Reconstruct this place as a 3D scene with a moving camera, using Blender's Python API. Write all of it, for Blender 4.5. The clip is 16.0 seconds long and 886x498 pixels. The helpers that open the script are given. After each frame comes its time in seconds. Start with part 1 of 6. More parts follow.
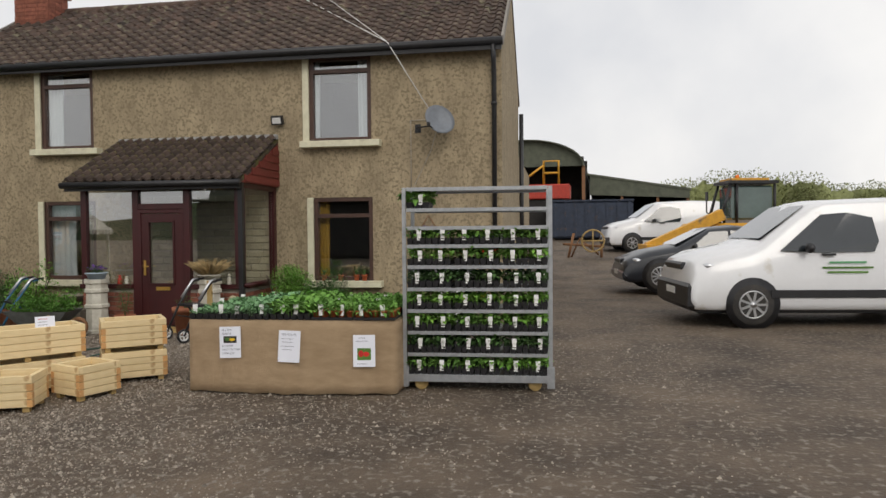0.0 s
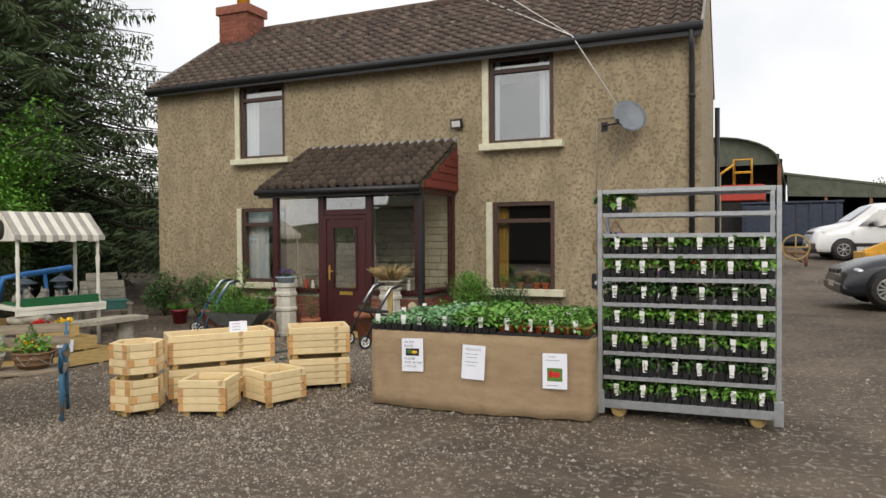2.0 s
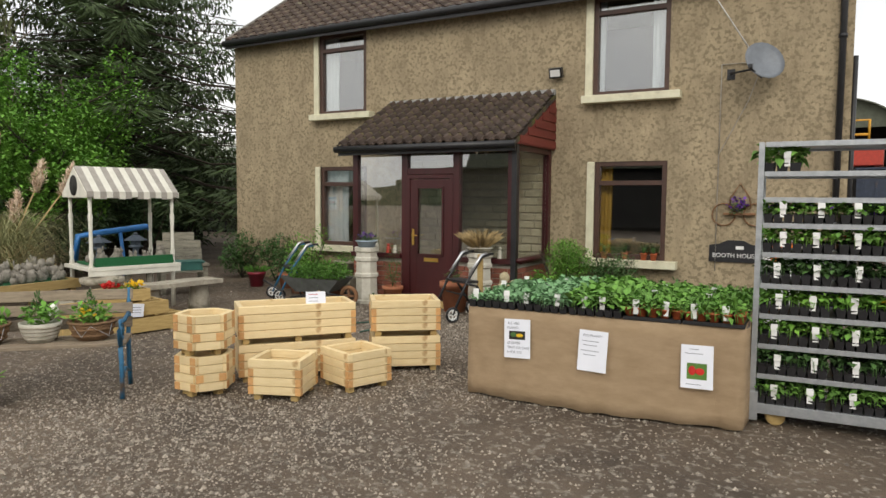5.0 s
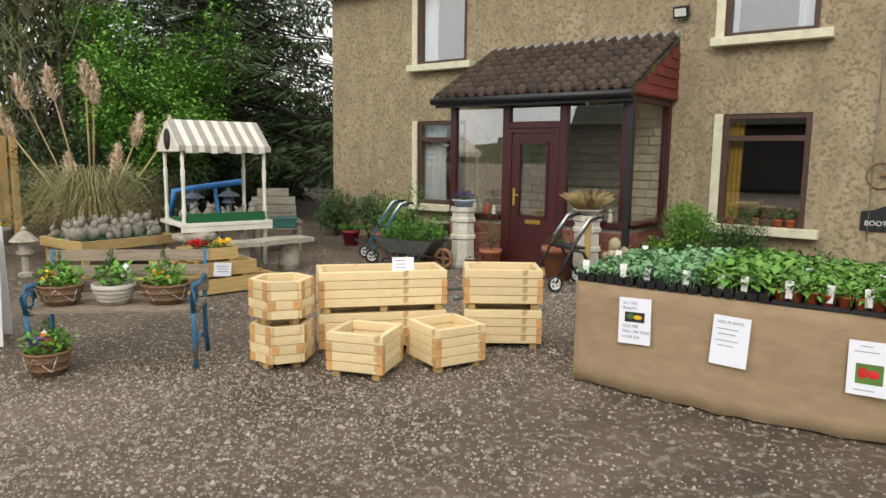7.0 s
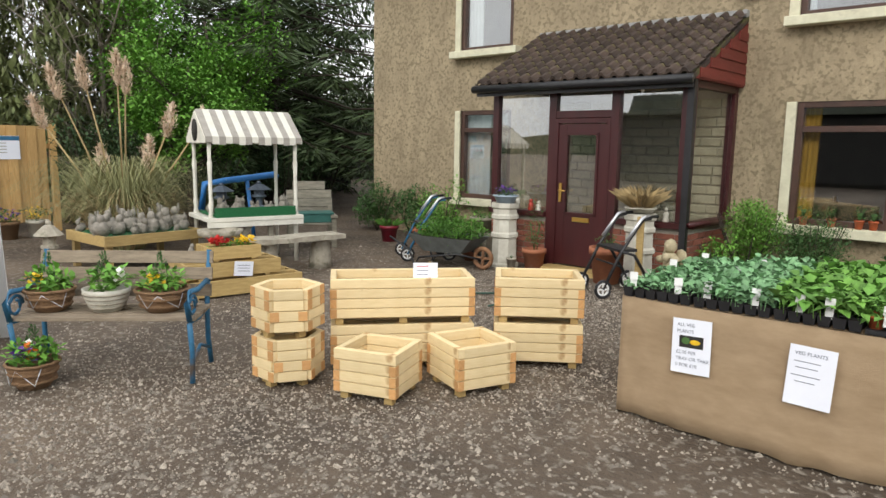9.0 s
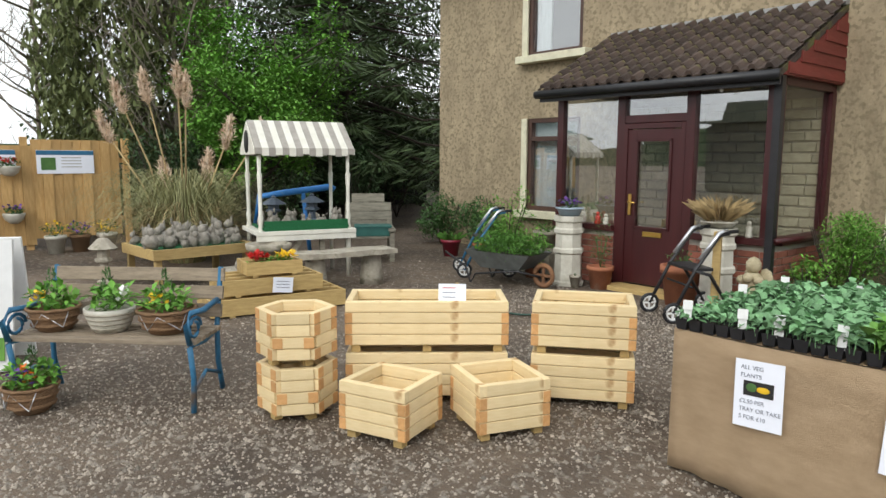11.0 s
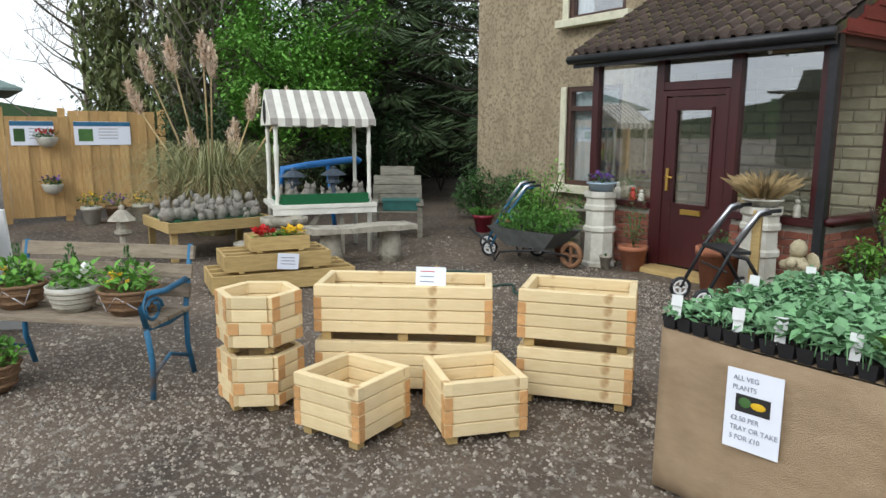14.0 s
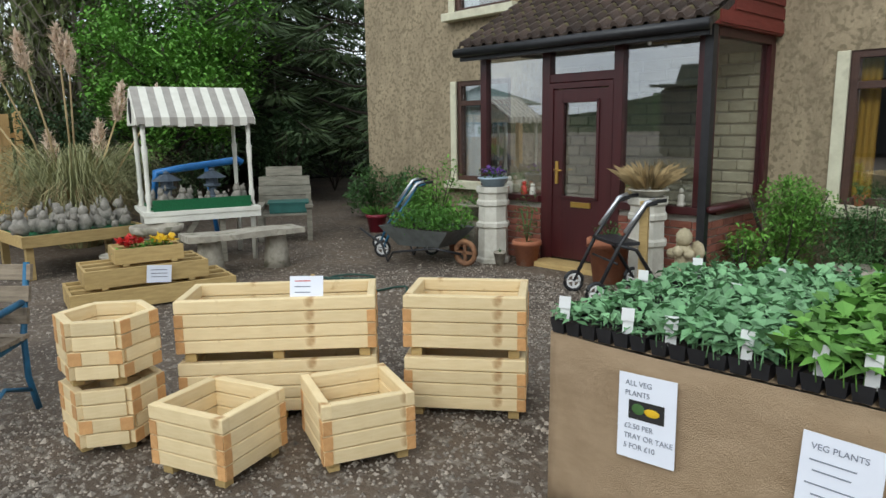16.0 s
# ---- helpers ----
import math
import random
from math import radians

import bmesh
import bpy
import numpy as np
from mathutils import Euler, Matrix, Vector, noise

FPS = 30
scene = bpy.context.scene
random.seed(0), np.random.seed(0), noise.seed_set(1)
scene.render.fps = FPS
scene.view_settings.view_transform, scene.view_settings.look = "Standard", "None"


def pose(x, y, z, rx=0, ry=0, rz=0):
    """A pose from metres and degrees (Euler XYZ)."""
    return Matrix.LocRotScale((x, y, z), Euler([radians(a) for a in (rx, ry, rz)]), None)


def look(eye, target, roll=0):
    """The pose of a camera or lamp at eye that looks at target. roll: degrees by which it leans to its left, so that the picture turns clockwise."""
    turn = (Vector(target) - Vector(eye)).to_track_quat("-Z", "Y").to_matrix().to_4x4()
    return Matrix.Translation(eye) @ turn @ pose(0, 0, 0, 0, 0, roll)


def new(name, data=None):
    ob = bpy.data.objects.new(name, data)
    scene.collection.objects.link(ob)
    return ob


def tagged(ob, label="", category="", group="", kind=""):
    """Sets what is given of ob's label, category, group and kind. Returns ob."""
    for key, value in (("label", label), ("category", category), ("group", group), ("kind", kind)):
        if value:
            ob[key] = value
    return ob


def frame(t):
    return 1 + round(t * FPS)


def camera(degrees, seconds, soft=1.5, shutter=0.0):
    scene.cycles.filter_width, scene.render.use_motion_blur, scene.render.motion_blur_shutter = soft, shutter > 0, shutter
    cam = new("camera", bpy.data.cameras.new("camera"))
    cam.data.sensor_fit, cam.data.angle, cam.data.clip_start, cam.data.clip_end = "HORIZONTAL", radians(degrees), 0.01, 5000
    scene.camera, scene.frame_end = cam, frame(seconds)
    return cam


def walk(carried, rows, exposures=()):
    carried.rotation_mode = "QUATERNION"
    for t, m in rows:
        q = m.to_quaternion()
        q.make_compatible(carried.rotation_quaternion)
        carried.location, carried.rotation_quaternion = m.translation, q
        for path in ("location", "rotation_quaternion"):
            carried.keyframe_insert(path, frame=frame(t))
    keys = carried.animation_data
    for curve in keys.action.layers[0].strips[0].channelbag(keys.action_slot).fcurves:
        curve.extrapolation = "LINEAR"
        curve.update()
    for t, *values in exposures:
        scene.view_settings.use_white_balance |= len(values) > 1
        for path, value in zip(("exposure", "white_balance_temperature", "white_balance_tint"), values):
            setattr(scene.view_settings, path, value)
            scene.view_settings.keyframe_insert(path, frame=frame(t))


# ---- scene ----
cam = camera(65.4, 16.0)
PATH = [
    (0, (-0.037, 0.95, 1.548), (-0.362, 2.922, 1.494), -0.5),
    (0.5, (-0.09, 1.026, 1.552), (-0.532, 2.976, 1.527), 0.6),
    (1, (-0.249, 1.152, 1.564), (-0.754, 3.086, 1.627), 0.3),
    (1.5, (-0.34, 1.291, 1.536), (-0.945, 3.197, 1.558), -0.5),
    (2, (-0.373, 1.459, 1.581), (-1.166, 3.295, 1.542), -0.4),
    (2.5, (-0.491, 1.698, 1.533), (-1.472, 3.44, 1.475), 0.5),
    (3, (-0.655, 1.891, 1.513), (-1.681, 3.608, 1.504), 0.2),
    (5.5, (-1.138, 2.387, 1.564), (-2.12, 4.118, 1.368), 0.2),
    (6, (-1.244, 2.557, 1.565), (-2.321, 4.226, 1.332), -0.6),
    (6.5, (-1.301, 2.747, 1.554), (-2.496, 4.335, 1.324), 0.9),
    (7, (-1.426, 2.894, 1.536), (-2.642, 4.459, 1.269), 0.8),
    (7.5, (-1.582, 2.984, 1.535), (-2.823, 4.532, 1.281), -0.5),
    (8, (-1.645, 3.122, 1.527), (-2.855, 4.692, 1.257), -1.2),
    (8.5, (-1.656, 3.339, 1.541), (-2.91, 4.869, 1.252), 0.3),
    (8.7, (-1.661, 3.406, 1.551), (-2.951, 4.905, 1.251), 0.7),
    (10.8, (-1.806, 4.11, 1.52), (-3.274, 5.449, 1.292), 0.3),
    (11, (-1.801, 4.169, 1.514), (-3.312, 5.454, 1.253), 0.3),
    (11.5, (-1.858, 4.289, 1.505), (-3.411, 5.522, 1.243), 0.3),
    (12, (-1.939, 4.413, 1.504), (-3.51, 5.626, 1.252), -0.1),
    (12.5, (-1.935, 4.505, 1.501), (-3.509, 5.711, 1.236), -0.7),
    (13, (-1.893, 4.599, 1.514), (-3.558, 5.666, 1.213), -0.6),
    (13.5, (-1.887, 4.737, 1.491), (-3.61, 5.699, 1.167), -1.0),
    (14, (-1.828, 4.816, 1.498), (-3.441, 5.948, 1.159), 0.3),
    (14.5, (-1.944, 4.857, 1.478), (-3.5, 6.063, 1.126), 1.6),
    (15, (-2.074, 4.896, 1.469), (-3.617, 6.128, 1.149), 0.6),
    (15.5, (-2.076, 4.953, 1.47), (-3.583, 6.225, 1.138), -0.8),
    (16, (-1.978, 5.089, 1.48), (-3.414, 6.438, 1.133), -0.8),
]
walk(cam, [(t, look(eye, target, roll)) for t, eye, target, roll in PATH],
     [(0.0, 0.0, 6800, 10), (1.5, 0.27, 6800, 9), (3.0, 0.35, 6800, 9), (5.5, 0.45, 6900, 8), (8.5, 0.7, 6650, 8), (12.5, 0.62, 6200, 6), (13.5, 0.68, 6050, 6), (14.8, 0.38, 6100, 5), (16.0, 0.38, 6050, 4)])

# ---- light ----
world = bpy.data.worlds.new("sky")
scene.world = world
world.use_nodes = True
wn = world.node_tree
for n in list(wn.nodes):
    wn.nodes.remove(n)
w_out = wn.nodes.new("ShaderNodeOutputWorld")
w_bg = wn.nodes.new("ShaderNodeBackground")
w_sky = wn.nodes.new("ShaderNodeTexSky")
w_sky.sky_type = "NISHITA"
w_sky.sun_disc = False
w_sky.sun_elevation = radians(42)
w_sky.sun_rotation = radians(200)
w_sky.dust_density = 6.0
w_co = wn.nodes.new("ShaderNodeTexCoord")
w_noise = wn.nodes.new("ShaderNodeTexNoise")
w_noise.inputs["Scale"].default_value = 2.6
w_noise.inputs["Detail"].default_value = 6
w_ramp = wn.nodes.new("ShaderNodeValToRGB")
w_ramp.color_ramp.elements[0].position, w_ramp.color_ramp.elements[0].color = 0.34, (7.4, 7.7, 8.3, 1)
w_ramp.color_ramp.elements[1].position, w_ramp.color_ramp.elements[1].color = 0.62, (9.8, 9.9, 10.1, 1)
w_mix = wn.nodes.new("ShaderNodeMixRGB")
w_mix.inputs[0].default_value = 0.93
wn.links.new(w_co.outputs["Generated"], w_noise.inputs["Vector"])
wn.links.new(w_noise.outputs["Fac"], w_ramp.inputs[0])
wn.links.new(w_sky.outputs[0], w_mix.inputs[1])
wn.links.new(w_ramp.outputs[0], w_mix.inputs[2])
wn.links.new(w_mix.outputs[0], w_bg.inputs[0])
w_bg.inputs[1].default_value = 0.1
wn.links.new(w_bg.outputs[0], w_out.inputs[0])

sun_data = bpy.data.lights.new("sun", "SUN")
sun_data.energy, sun_data.angle, sun_data.color = 0.9, radians(25), (1, 0.96, 0.9)
sun = new("sun", sun_data)
sun.matrix_world = look((4, -8, 12), (-4, 8, 0))


# ---- materials ----
def mat(name, a, b=None, rough=0.7, scale=8.0, bump=0.0, bscale=None, metal=0.0, stretch=None, rand=0.0, spot=None, spot_at=0.62, spot_scale=3.0, coat=0.0):
    m = bpy.data.materials.new(name)
    m.use_nodes = True
    nt = m.node_tree
    p = nt.nodes["Principled BSDF"]
    p.inputs["Roughness"].default_value = rough
    p.inputs["Metallic"].default_value = metal
    p.inputs["Coat Weight"].default_value = coat
    b = b or tuple(c * 0.75 for c in a)
    co = nt.nodes.new("ShaderNodeTexCoord")
    mp = nt.nodes.new("ShaderNodeMapping")
    mp.inputs["Scale"].default_value = stretch or (1, 1, 1)
    nt.links.new(co.outputs["Object"], mp.inputs[0])
    n1 = nt.nodes.new("ShaderNodeTexNoise")
    n1.inputs["Scale"].default_value, n1.inputs["Detail"].default_value = scale, 8
    n1.inputs["Roughness"].default_value = 0.65
    nt.links.new(mp.outputs[0], n1.inputs["Vector"])
    r = nt.nodes.new("ShaderNodeValToRGB")
    r.color_ramp.elements[0].position, r.color_ramp.elements[0].color = 0.32, (*b, 1)
    r.color_ramp.elements[1].position, r.color_ramp.elements[1].color = 0.68, (*a, 1)
    nt.links.new(n1.outputs["Fac"], r.inputs[0])
    col = r.outputs[0]
    if spot:
        n2 = nt.nodes.new("ShaderNodeTexNoise")
        n2.inputs["Scale"].default_value, n2.inputs["Detail"].default_value = spot_scale, 9
        nt.links.new(co.outputs["Object"], n2.inputs["Vector"])
        r2 = nt.nodes.new("ShaderNodeValToRGB")
        r2.color_ramp.elements[0].position, r2.color_ramp.elements[1].position = spot_at - 0.06, spot_at + 0.06
        nt.links.new(n2.outputs["Fac"], r2.inputs[0])
        mx = nt.nodes.new("ShaderNodeMixRGB")
        mx.inputs[2].default_value = (*spot, 1)
        nt.links.new(r2.outputs[0], mx.inputs[0])
        nt.links.new(col, mx.inputs[1])
        col = mx.outputs[0]
    if rand:
        g = nt.nodes.new("ShaderNodeNewGeometry")
        oi = nt.nodes.new("ShaderNodeObjectInfo")
        ad = nt.nodes.new("ShaderNodeMath")
        ad.operation = "ADD"
        nt.links.new(g.outputs["Random Per Island"], ad.inputs[0])
        nt.links.new(oi.outputs["Random"], ad.inputs[1])
        fr = nt.nodes.new("ShaderNodeMath")
        fr.operation = "FRACT"
        nt.links.new(ad.outputs[0], fr.inputs[0])
        mr = nt.nodes.new("ShaderNodeMapRange")
        mr.inputs["To Min"].default_value, mr.inputs["To Max"].default_value = 1 - rand, 1 + rand
        nt.links.new(fr.outputs[0], mr.inputs[0])
        hs = nt.nodes.new("ShaderNodeHueSaturation")
        nt.links.new(mr.outputs[0], hs.inputs["Value"])
        nt.links.new(col, hs.inputs["Color"])
        col = hs.outputs[0]
    nt.links.new(col, p.inputs["Base Color"])
    if bump:
        n3 = nt.nodes.new("ShaderNodeTexNoise")
        n3.inputs["Scale"].default_value, n3.inputs["Detail"].default_value = bscale or scale * 4, 6
        nt.links.new(mp.outputs[0], n3.inputs["Vector"])
        bp = nt.nodes.new("ShaderNodeBump")
        bp.inputs["Strength"].default_value = min(1, bump)
        bp.inputs["Distance"].default_value = 0.02
        nt.links.new(n3.outputs["Fac"], bp.inputs["Height"])
        nt.links.new(bp.outputs[0], p.inputs["Normal"])
    return m


def leaf_mat(name, a, b, rand=0.35):
    m = mat(name, a, b, rough=0.75, scale=5, rand=rand)
    p = m.node_tree.nodes["Principled BSDF"]
    p.inputs["Subsurface Weight"].default_value = 0.0
    return m


def glass_mat(name, tint=(1, 1, 1), alpha=0.35):
    """A thin pane: clear with a mirror coat that grows at a slant."""
    m = bpy.data.materials.new(name)
    m.use_nodes = True
    nt = m.node_tree
    nt.nodes.remove(nt.nodes["Principled BSDF"])
    t = nt.nodes.new("ShaderNodeBsdfTransparent")
    t.inputs[0].default_value = (*tint, 1)
    g = nt.nodes.new("ShaderNodeBsdfGlossy")
    g.inputs["Roughness"].default_value = 0.015
    lw = nt.nodes.new("ShaderNodeLayerWeight")
    lw.inputs["Blend"].default_value = 0.5
    fr = nt.nodes.new("ShaderNodeMath")
    fr.operation = "POWER"
    fr.inputs[1].default_value = 4.0
    nt.links.new(lw.outputs["Facing"], fr.inputs[0])
    mul = nt.nodes.new("ShaderNodeMath")
    mul.operation = "MULTIPLY_ADD"
    mul.inputs[1].default_value, mul.inputs[2].default_value = 0.7, alpha
    nt.links.new(fr.outputs[0], mul.inputs[0])
    mx = nt.nodes.new("ShaderNodeMixShader")
    nt.links.new(mul.outputs[0], mx.inputs[0])
    nt.links.new(t.outputs[0], mx.inputs[1])
    nt.links.new(g.outputs[0], mx.inputs[2])
    nt.links.new(mx.outputs[0], nt.nodes["Material Output"].inputs[0])
    return m


M_GROUND = mat("gravel_ground", (0.16, 0.117, 0.081), (0.04, 0.028, 0.019), 0.8, 0.75, 1.0, 30, spot=(0.22, 0.19, 0.155), spot_at=0.60, spot_scale=16)
M_STONE = mat("gravel_stone", (0.37, 0.325, 0.27), (0.14, 0.115, 0.09), 0.85, 30, rand=0.5)
M_RENDER = mat("roughcast_render", (0.43, 0.345, 0.225), (0.27, 0.215, 0.14), 0.95, 3.5, 1.0, 30, stretch=(1, 1, 0.5), spot=(0.235, 0.19, 0.12), spot_at=0.55, spot_scale=20)
M_TILE = mat("roof_tile", (0.115, 0.075, 0.057), (0.04, 0.028, 0.023), 0.9, 3.5, 0.6, 40, rand=0.3, spot=(0.17, 0.155, 0.10), spot_at=0.63, spot_scale=6)
M_MOSSTILE = mat("mossy_tile", (0.11, 0.074, 0.056), (0.035, 0.025, 0.021), 0.95, 4, 0.8, 40, rand=0.35, spot=(0.13, 0.125, 0.035), spot_at=0.58, spot_scale=4)
M_BRICK = mat("red_brick", (0.33, 0.12, 0.075), (0.2, 0.07, 0.05), 0.9, 12, 0.5, rand=0.25)
M_PALEBRICK = mat("buff_brick", (0.46, 0.42, 0.30), (0.32, 0.29, 0.21), 0.9, 12, 0.5, rand=0.15)
M_MORTAR = mat("mortar", (0.38, 0.35, 0.30), None, 0.95, 20, 0.4)
M_MAROON = mat("maroon_frame", (0.062, 0.012, 0.013), (0.04, 0.008, 0.009), 0.38, 5, 0.15, 60, stretch=(1, 1, 0.1))
M_REDWOOD = mat("red_stained_wood", (0.2, 0.032, 0.024), (0.13, 0.02, 0.016), 0.55, 6, 0.3, stretch=(0.2, 0.2, 1))
M_BROWN = mat("brown_window_frame", (0.085, 0.042, 0.03), (0.05, 0.026, 0.02), 0.45, 6, 0.2)
M_CREAM = mat("cream_paint", (0.72, 0.69, 0.52), (0.6, 0.57, 0.42), 0.6, 7, 0.2, spot=(0.42, 0.39, 0.28), spot_at=0.66)
M_BLACK = mat("black_plastic", (0.022, 0.022, 0.025), (0.012, 0.012, 0.014), 0.42, 14, 0.1)
# Near-black fill; also stands in for shade inside barns, hedge and openings.
M_DARK = mat("near_black_and_shade", (0.03, 0.028, 0.026), (0.016, 0.015, 0.014), 0.9, 3)
M_PINE = mat("fresh_pine", (0.80, 0.645, 0.385), (0.71, 0.55, 0.30), 0.65, 7, 0.25, 40, stretch=(1, 6, 6), rand=0.10, spot=(0.42, 0.235, 0.09), spot_at=0.69, spot_scale=9)
M_ENDGRAIN = mat("pine_end_grain", (0.66, 0.37, 0.15), (0.54, 0.28, 0.105), 0.75, 25, 0.3, rand=0.15)
M_PINE_OLD = mat("yellowed_pine", (0.52, 0.37, 0.15), (0.38, 0.26, 0.10), 0.75, 7, 0.3, 40, stretch=(1, 6, 6), rand=0.14)
M_FENCE = mat("fence_wood", (0.58, 0.37, 0.15), (0.42, 0.25, 0.09), 0.75, 5, 0.3, 40, stretch=(6, 6, 1), rand=0.12)
M_GREYWOOD = mat("weathered_wood", (0.36, 0.33, 0.26), (0.2, 0.18, 0.14), 0.85, 6, 0.5, 50, stretch=(1, 6, 6), rand=0.15)
M_BENCHWOOD = mat("worn_bench_slat", (0.36, 0.29, 0.21), (0.2, 0.155, 0.11), 0.8, 7, 0.5, 50, stretch=(1, 6, 6), rand=0.2)
M_BLUE = mat("blue_iron", (0.03, 0.16, 0.30), (0.02, 0.10, 0.19), 0.5, 15, 0.3, spot=(0.12, 0.09, 0.07), spot_at=0.68)
M_HESSIAN = mat("hessian", (0.50, 0.36, 0.225), (0.40, 0.28, 0.165), 0.95, 5, 0.7, 150, stretch=(1, 1, 3))
M_GALV = mat("galvanised_steel", (0.50, 0.52, 0.54), (0.36, 0.38, 0.41), 0.45, 14, 0.15, metal=0.75)
M_PAPER = mat("white_paper", (0.82, 0.84, 0.92), (0.78, 0.80, 0.88), 0.8, 6)
M_INK = mat("grey_ink", (0.22, 0.24, 0.30), None, 0.8, 10)
M_SOIL = mat("compost", (0.045, 0.032, 0.024), (0.022, 0.016, 0.012), 0.95, 30, 0.8)
M_TERRA = mat("terracotta", (0.44, 0.17, 0.085), (0.32, 0.12, 0.065), 0.85, 9, 0.3, spot=(0.42, 0.3, 0.22), spot_at=0.66)
M_ORANGEPOT = mat("orange_plastic_pot", (0.5, 0.115, 0.04), None, 0.5, 9)
M_WHITEPOT = mat("white_glazed_clay", (0.66, 0.64, 0.56), (0.46, 0.43, 0.36), 0.55, 6, 0.3, spot=(0.26, 0.24, 0.18), spot_at=0.64)
M_CONC = mat("cast_stone", (0.46, 0.42, 0.34), (0.28, 0.25, 0.20), 0.9, 8, 0.6, spot=(0.17, 0.16, 0.11), spot_at=0.62, spot_scale=7)
M_ORNAMENT = mat("ornament_stone", (0.38, 0.35, 0.30), (0.17, 0.155, 0.13), 0.9, 14, 0.6)
M_WICKER = mat("wicker", (0.34, 0.2, 0.10), (0.17, 0.095, 0.05), 0.8, 60, 0.9, 70, stretch=(1, 1, 4))
M_CARPAINT = mat("white_car_paint", (0.78, 0.79, 0.81), (0.74, 0.75, 0.77), 0.25, 4, coat=0.6, spot=(0.6, 0.58, 0.54), spot_at=0.72)
M_DARKPAINT = mat("charcoal_car_paint", (0.018, 0.021, 0.029), (0.014, 0.016, 0.022), 0.28, 4, coat=0.3)
M_TYRE = mat("tyre_rubber", (0.028, 0.027, 0.027), (0.05, 0.045, 0.04), 0.85, 10, 0.4)
M_ALLOY = mat("silver_alloy", (0.62, 0.63, 0.65), (0.48, 0.49, 0.5), 0.3, 10, metal=0.8)
M_CARGLASS = mat("tinted_glass", (0.03, 0.036, 0.042), (0.024, 0.03, 0.034), 0.06, 2, coat=1.0)
M_YELLOW = mat("machine_yellow", (0.72, 0.37, 0.03), (0.55, 0.27, 0.025), 0.45, 7, spot=(0.2, 0.13, 0.07), spot_at=0.68)
M_REDPAINT = mat("red_machine_paint", (0.5, 0.05, 0.03), (0.35, 0.04, 0.025), 0.5, 8)
M_BLUESKIP = mat("dark_blue_steel", (0.035, 0.05, 0.085), (0.022, 0.03, 0.05), 0.6, 5, 0.2, spot=(0.09, 0.06, 0.045), spot_at=0.66)
M_CORRUG = mat("mossy_corrugated_sheet", (0.12, 0.13, 0.095), (0.07, 0.078, 0.058), 0.85, 2.2, 0.3)
M_RUST = mat("rusty_iron", (0.30, 0.15, 0.07), (0.16, 0.08, 0.045), 0.85, 12, 0.5)
M_LEAD = mat("lead_flashing", (0.36, 0.36, 0.36), (0.25, 0.25, 0.25), 0.6, 6, 0.3)
M_GREENCLOTH = mat("artificial_grass", (0.015, 0.17, 0.055), (0.01, 0.10, 0.035), 0.9, 60, 0.9, 160)
M_TEAL = mat("teal_plastic", (0.04, 0.17, 0.145), None, 0.5, 9)
M_BARK = mat("bark", (0.085, 0.065, 0.05), (0.04, 0.032, 0.025), 0.95, 8, 0.8, stretch=(3, 3, 0.6))
M_TWIG = mat("pale_twig", (0.26, 0.225, 0.18), (0.17, 0.145, 0.115), 0.9, 9)
M_CURTAIN = mat("white_curtain", (0.66, 0.70, 0.72), (0.5, 0.54, 0.57), 0.9, 6, stretch=(9, 9, 0.3))
M_GOLDCURTAIN = mat("mustard_curtain", (0.55, 0.33, 0.05), (0.38, 0.22, 0.03), 0.9, 6, stretch=(9, 9, 0.3))
M_BRASS = mat("brass", (0.78, 0.52, 0.14), (0.62, 0.4, 0.1), 0.3, 12, metal=0.9)
M_CHROME = mat("bare_metal", (0.66, 0.67, 0.7), (0.52, 0.53, 0.56), 0.3, 12, metal=0.85)
M_WHITE = mat("white_plastic", (0.78, 0.78, 0.77), (0.7, 0.7, 0.69), 0.5, 8)
M_GREYWALL = mat("blockwork", (0.3, 0.28, 0.25), None, 0.95, 3, 0.4)
M_ROOFGREEN = mat("green_felt_roof", (0.19, 0.25, 0.23), (0.14, 0.19, 0.175), 0.9, 9, 0.3)
M_STRIPE = mat("beige_stripe", (0.40, 0.37, 0.33), None, 0.9, 9)
M_AWNING = mat("cream_awning", (0.76, 0.74, 0.66), (0.64, 0.62, 0.54), 0.85, 6)
M_HOSE = mat("green_hose", (0.02, 0.07, 0.05), None, 0.5, 9)
M_RED = mat("red_petal", (0.6, 0.02, 0.015), (0.42, 0.01, 0.01), 0.6, 9, rand=0.2)
M_YEL = mat("yellow_petal", (0.85, 0.56, 0.02), (0.7, 0.42, 0.01), 0.6, 9, rand=0.2)
M_PURPLE = mat("purple_petal", (0.20, 0.07, 0.42), (0.11, 0.035, 0.25), 0.6, 9, rand=0.3)
M_ORANGE = mat("orange_petal", (0.8, 0.2, 0.02), None, 0.6, 9, rand=0.2)
M_WHITEPETAL = mat("white_petal", (0.85, 0.85, 0.8), None, 0.6, 9)
L_VEG = leaf_mat("cabbage_leaf", (0.21, 0.38, 0.19), (0.12, 0.26, 0.11))
L_BRIGHT = leaf_mat("bright_leaf", (0.16, 0.33, 0.055), (0.085, 0.21, 0.035))
L_MID = leaf_mat("mid_leaf", (0.075, 0.165, 0.04), (0.035, 0.09, 0.022))
L_SPRING = leaf_mat("spring_leaf", (0.19, 0.39, 0.055), (0.095, 0.25, 0.032))
L_DARK = leaf_mat("dark_leaf", (0.055, 0.105, 0.035), (0.028, 0.06, 0.02))
L_OLIVE = leaf_mat("cypress_spray", (0.20, 0.23, 0.085), (0.10, 0.125, 0.045))
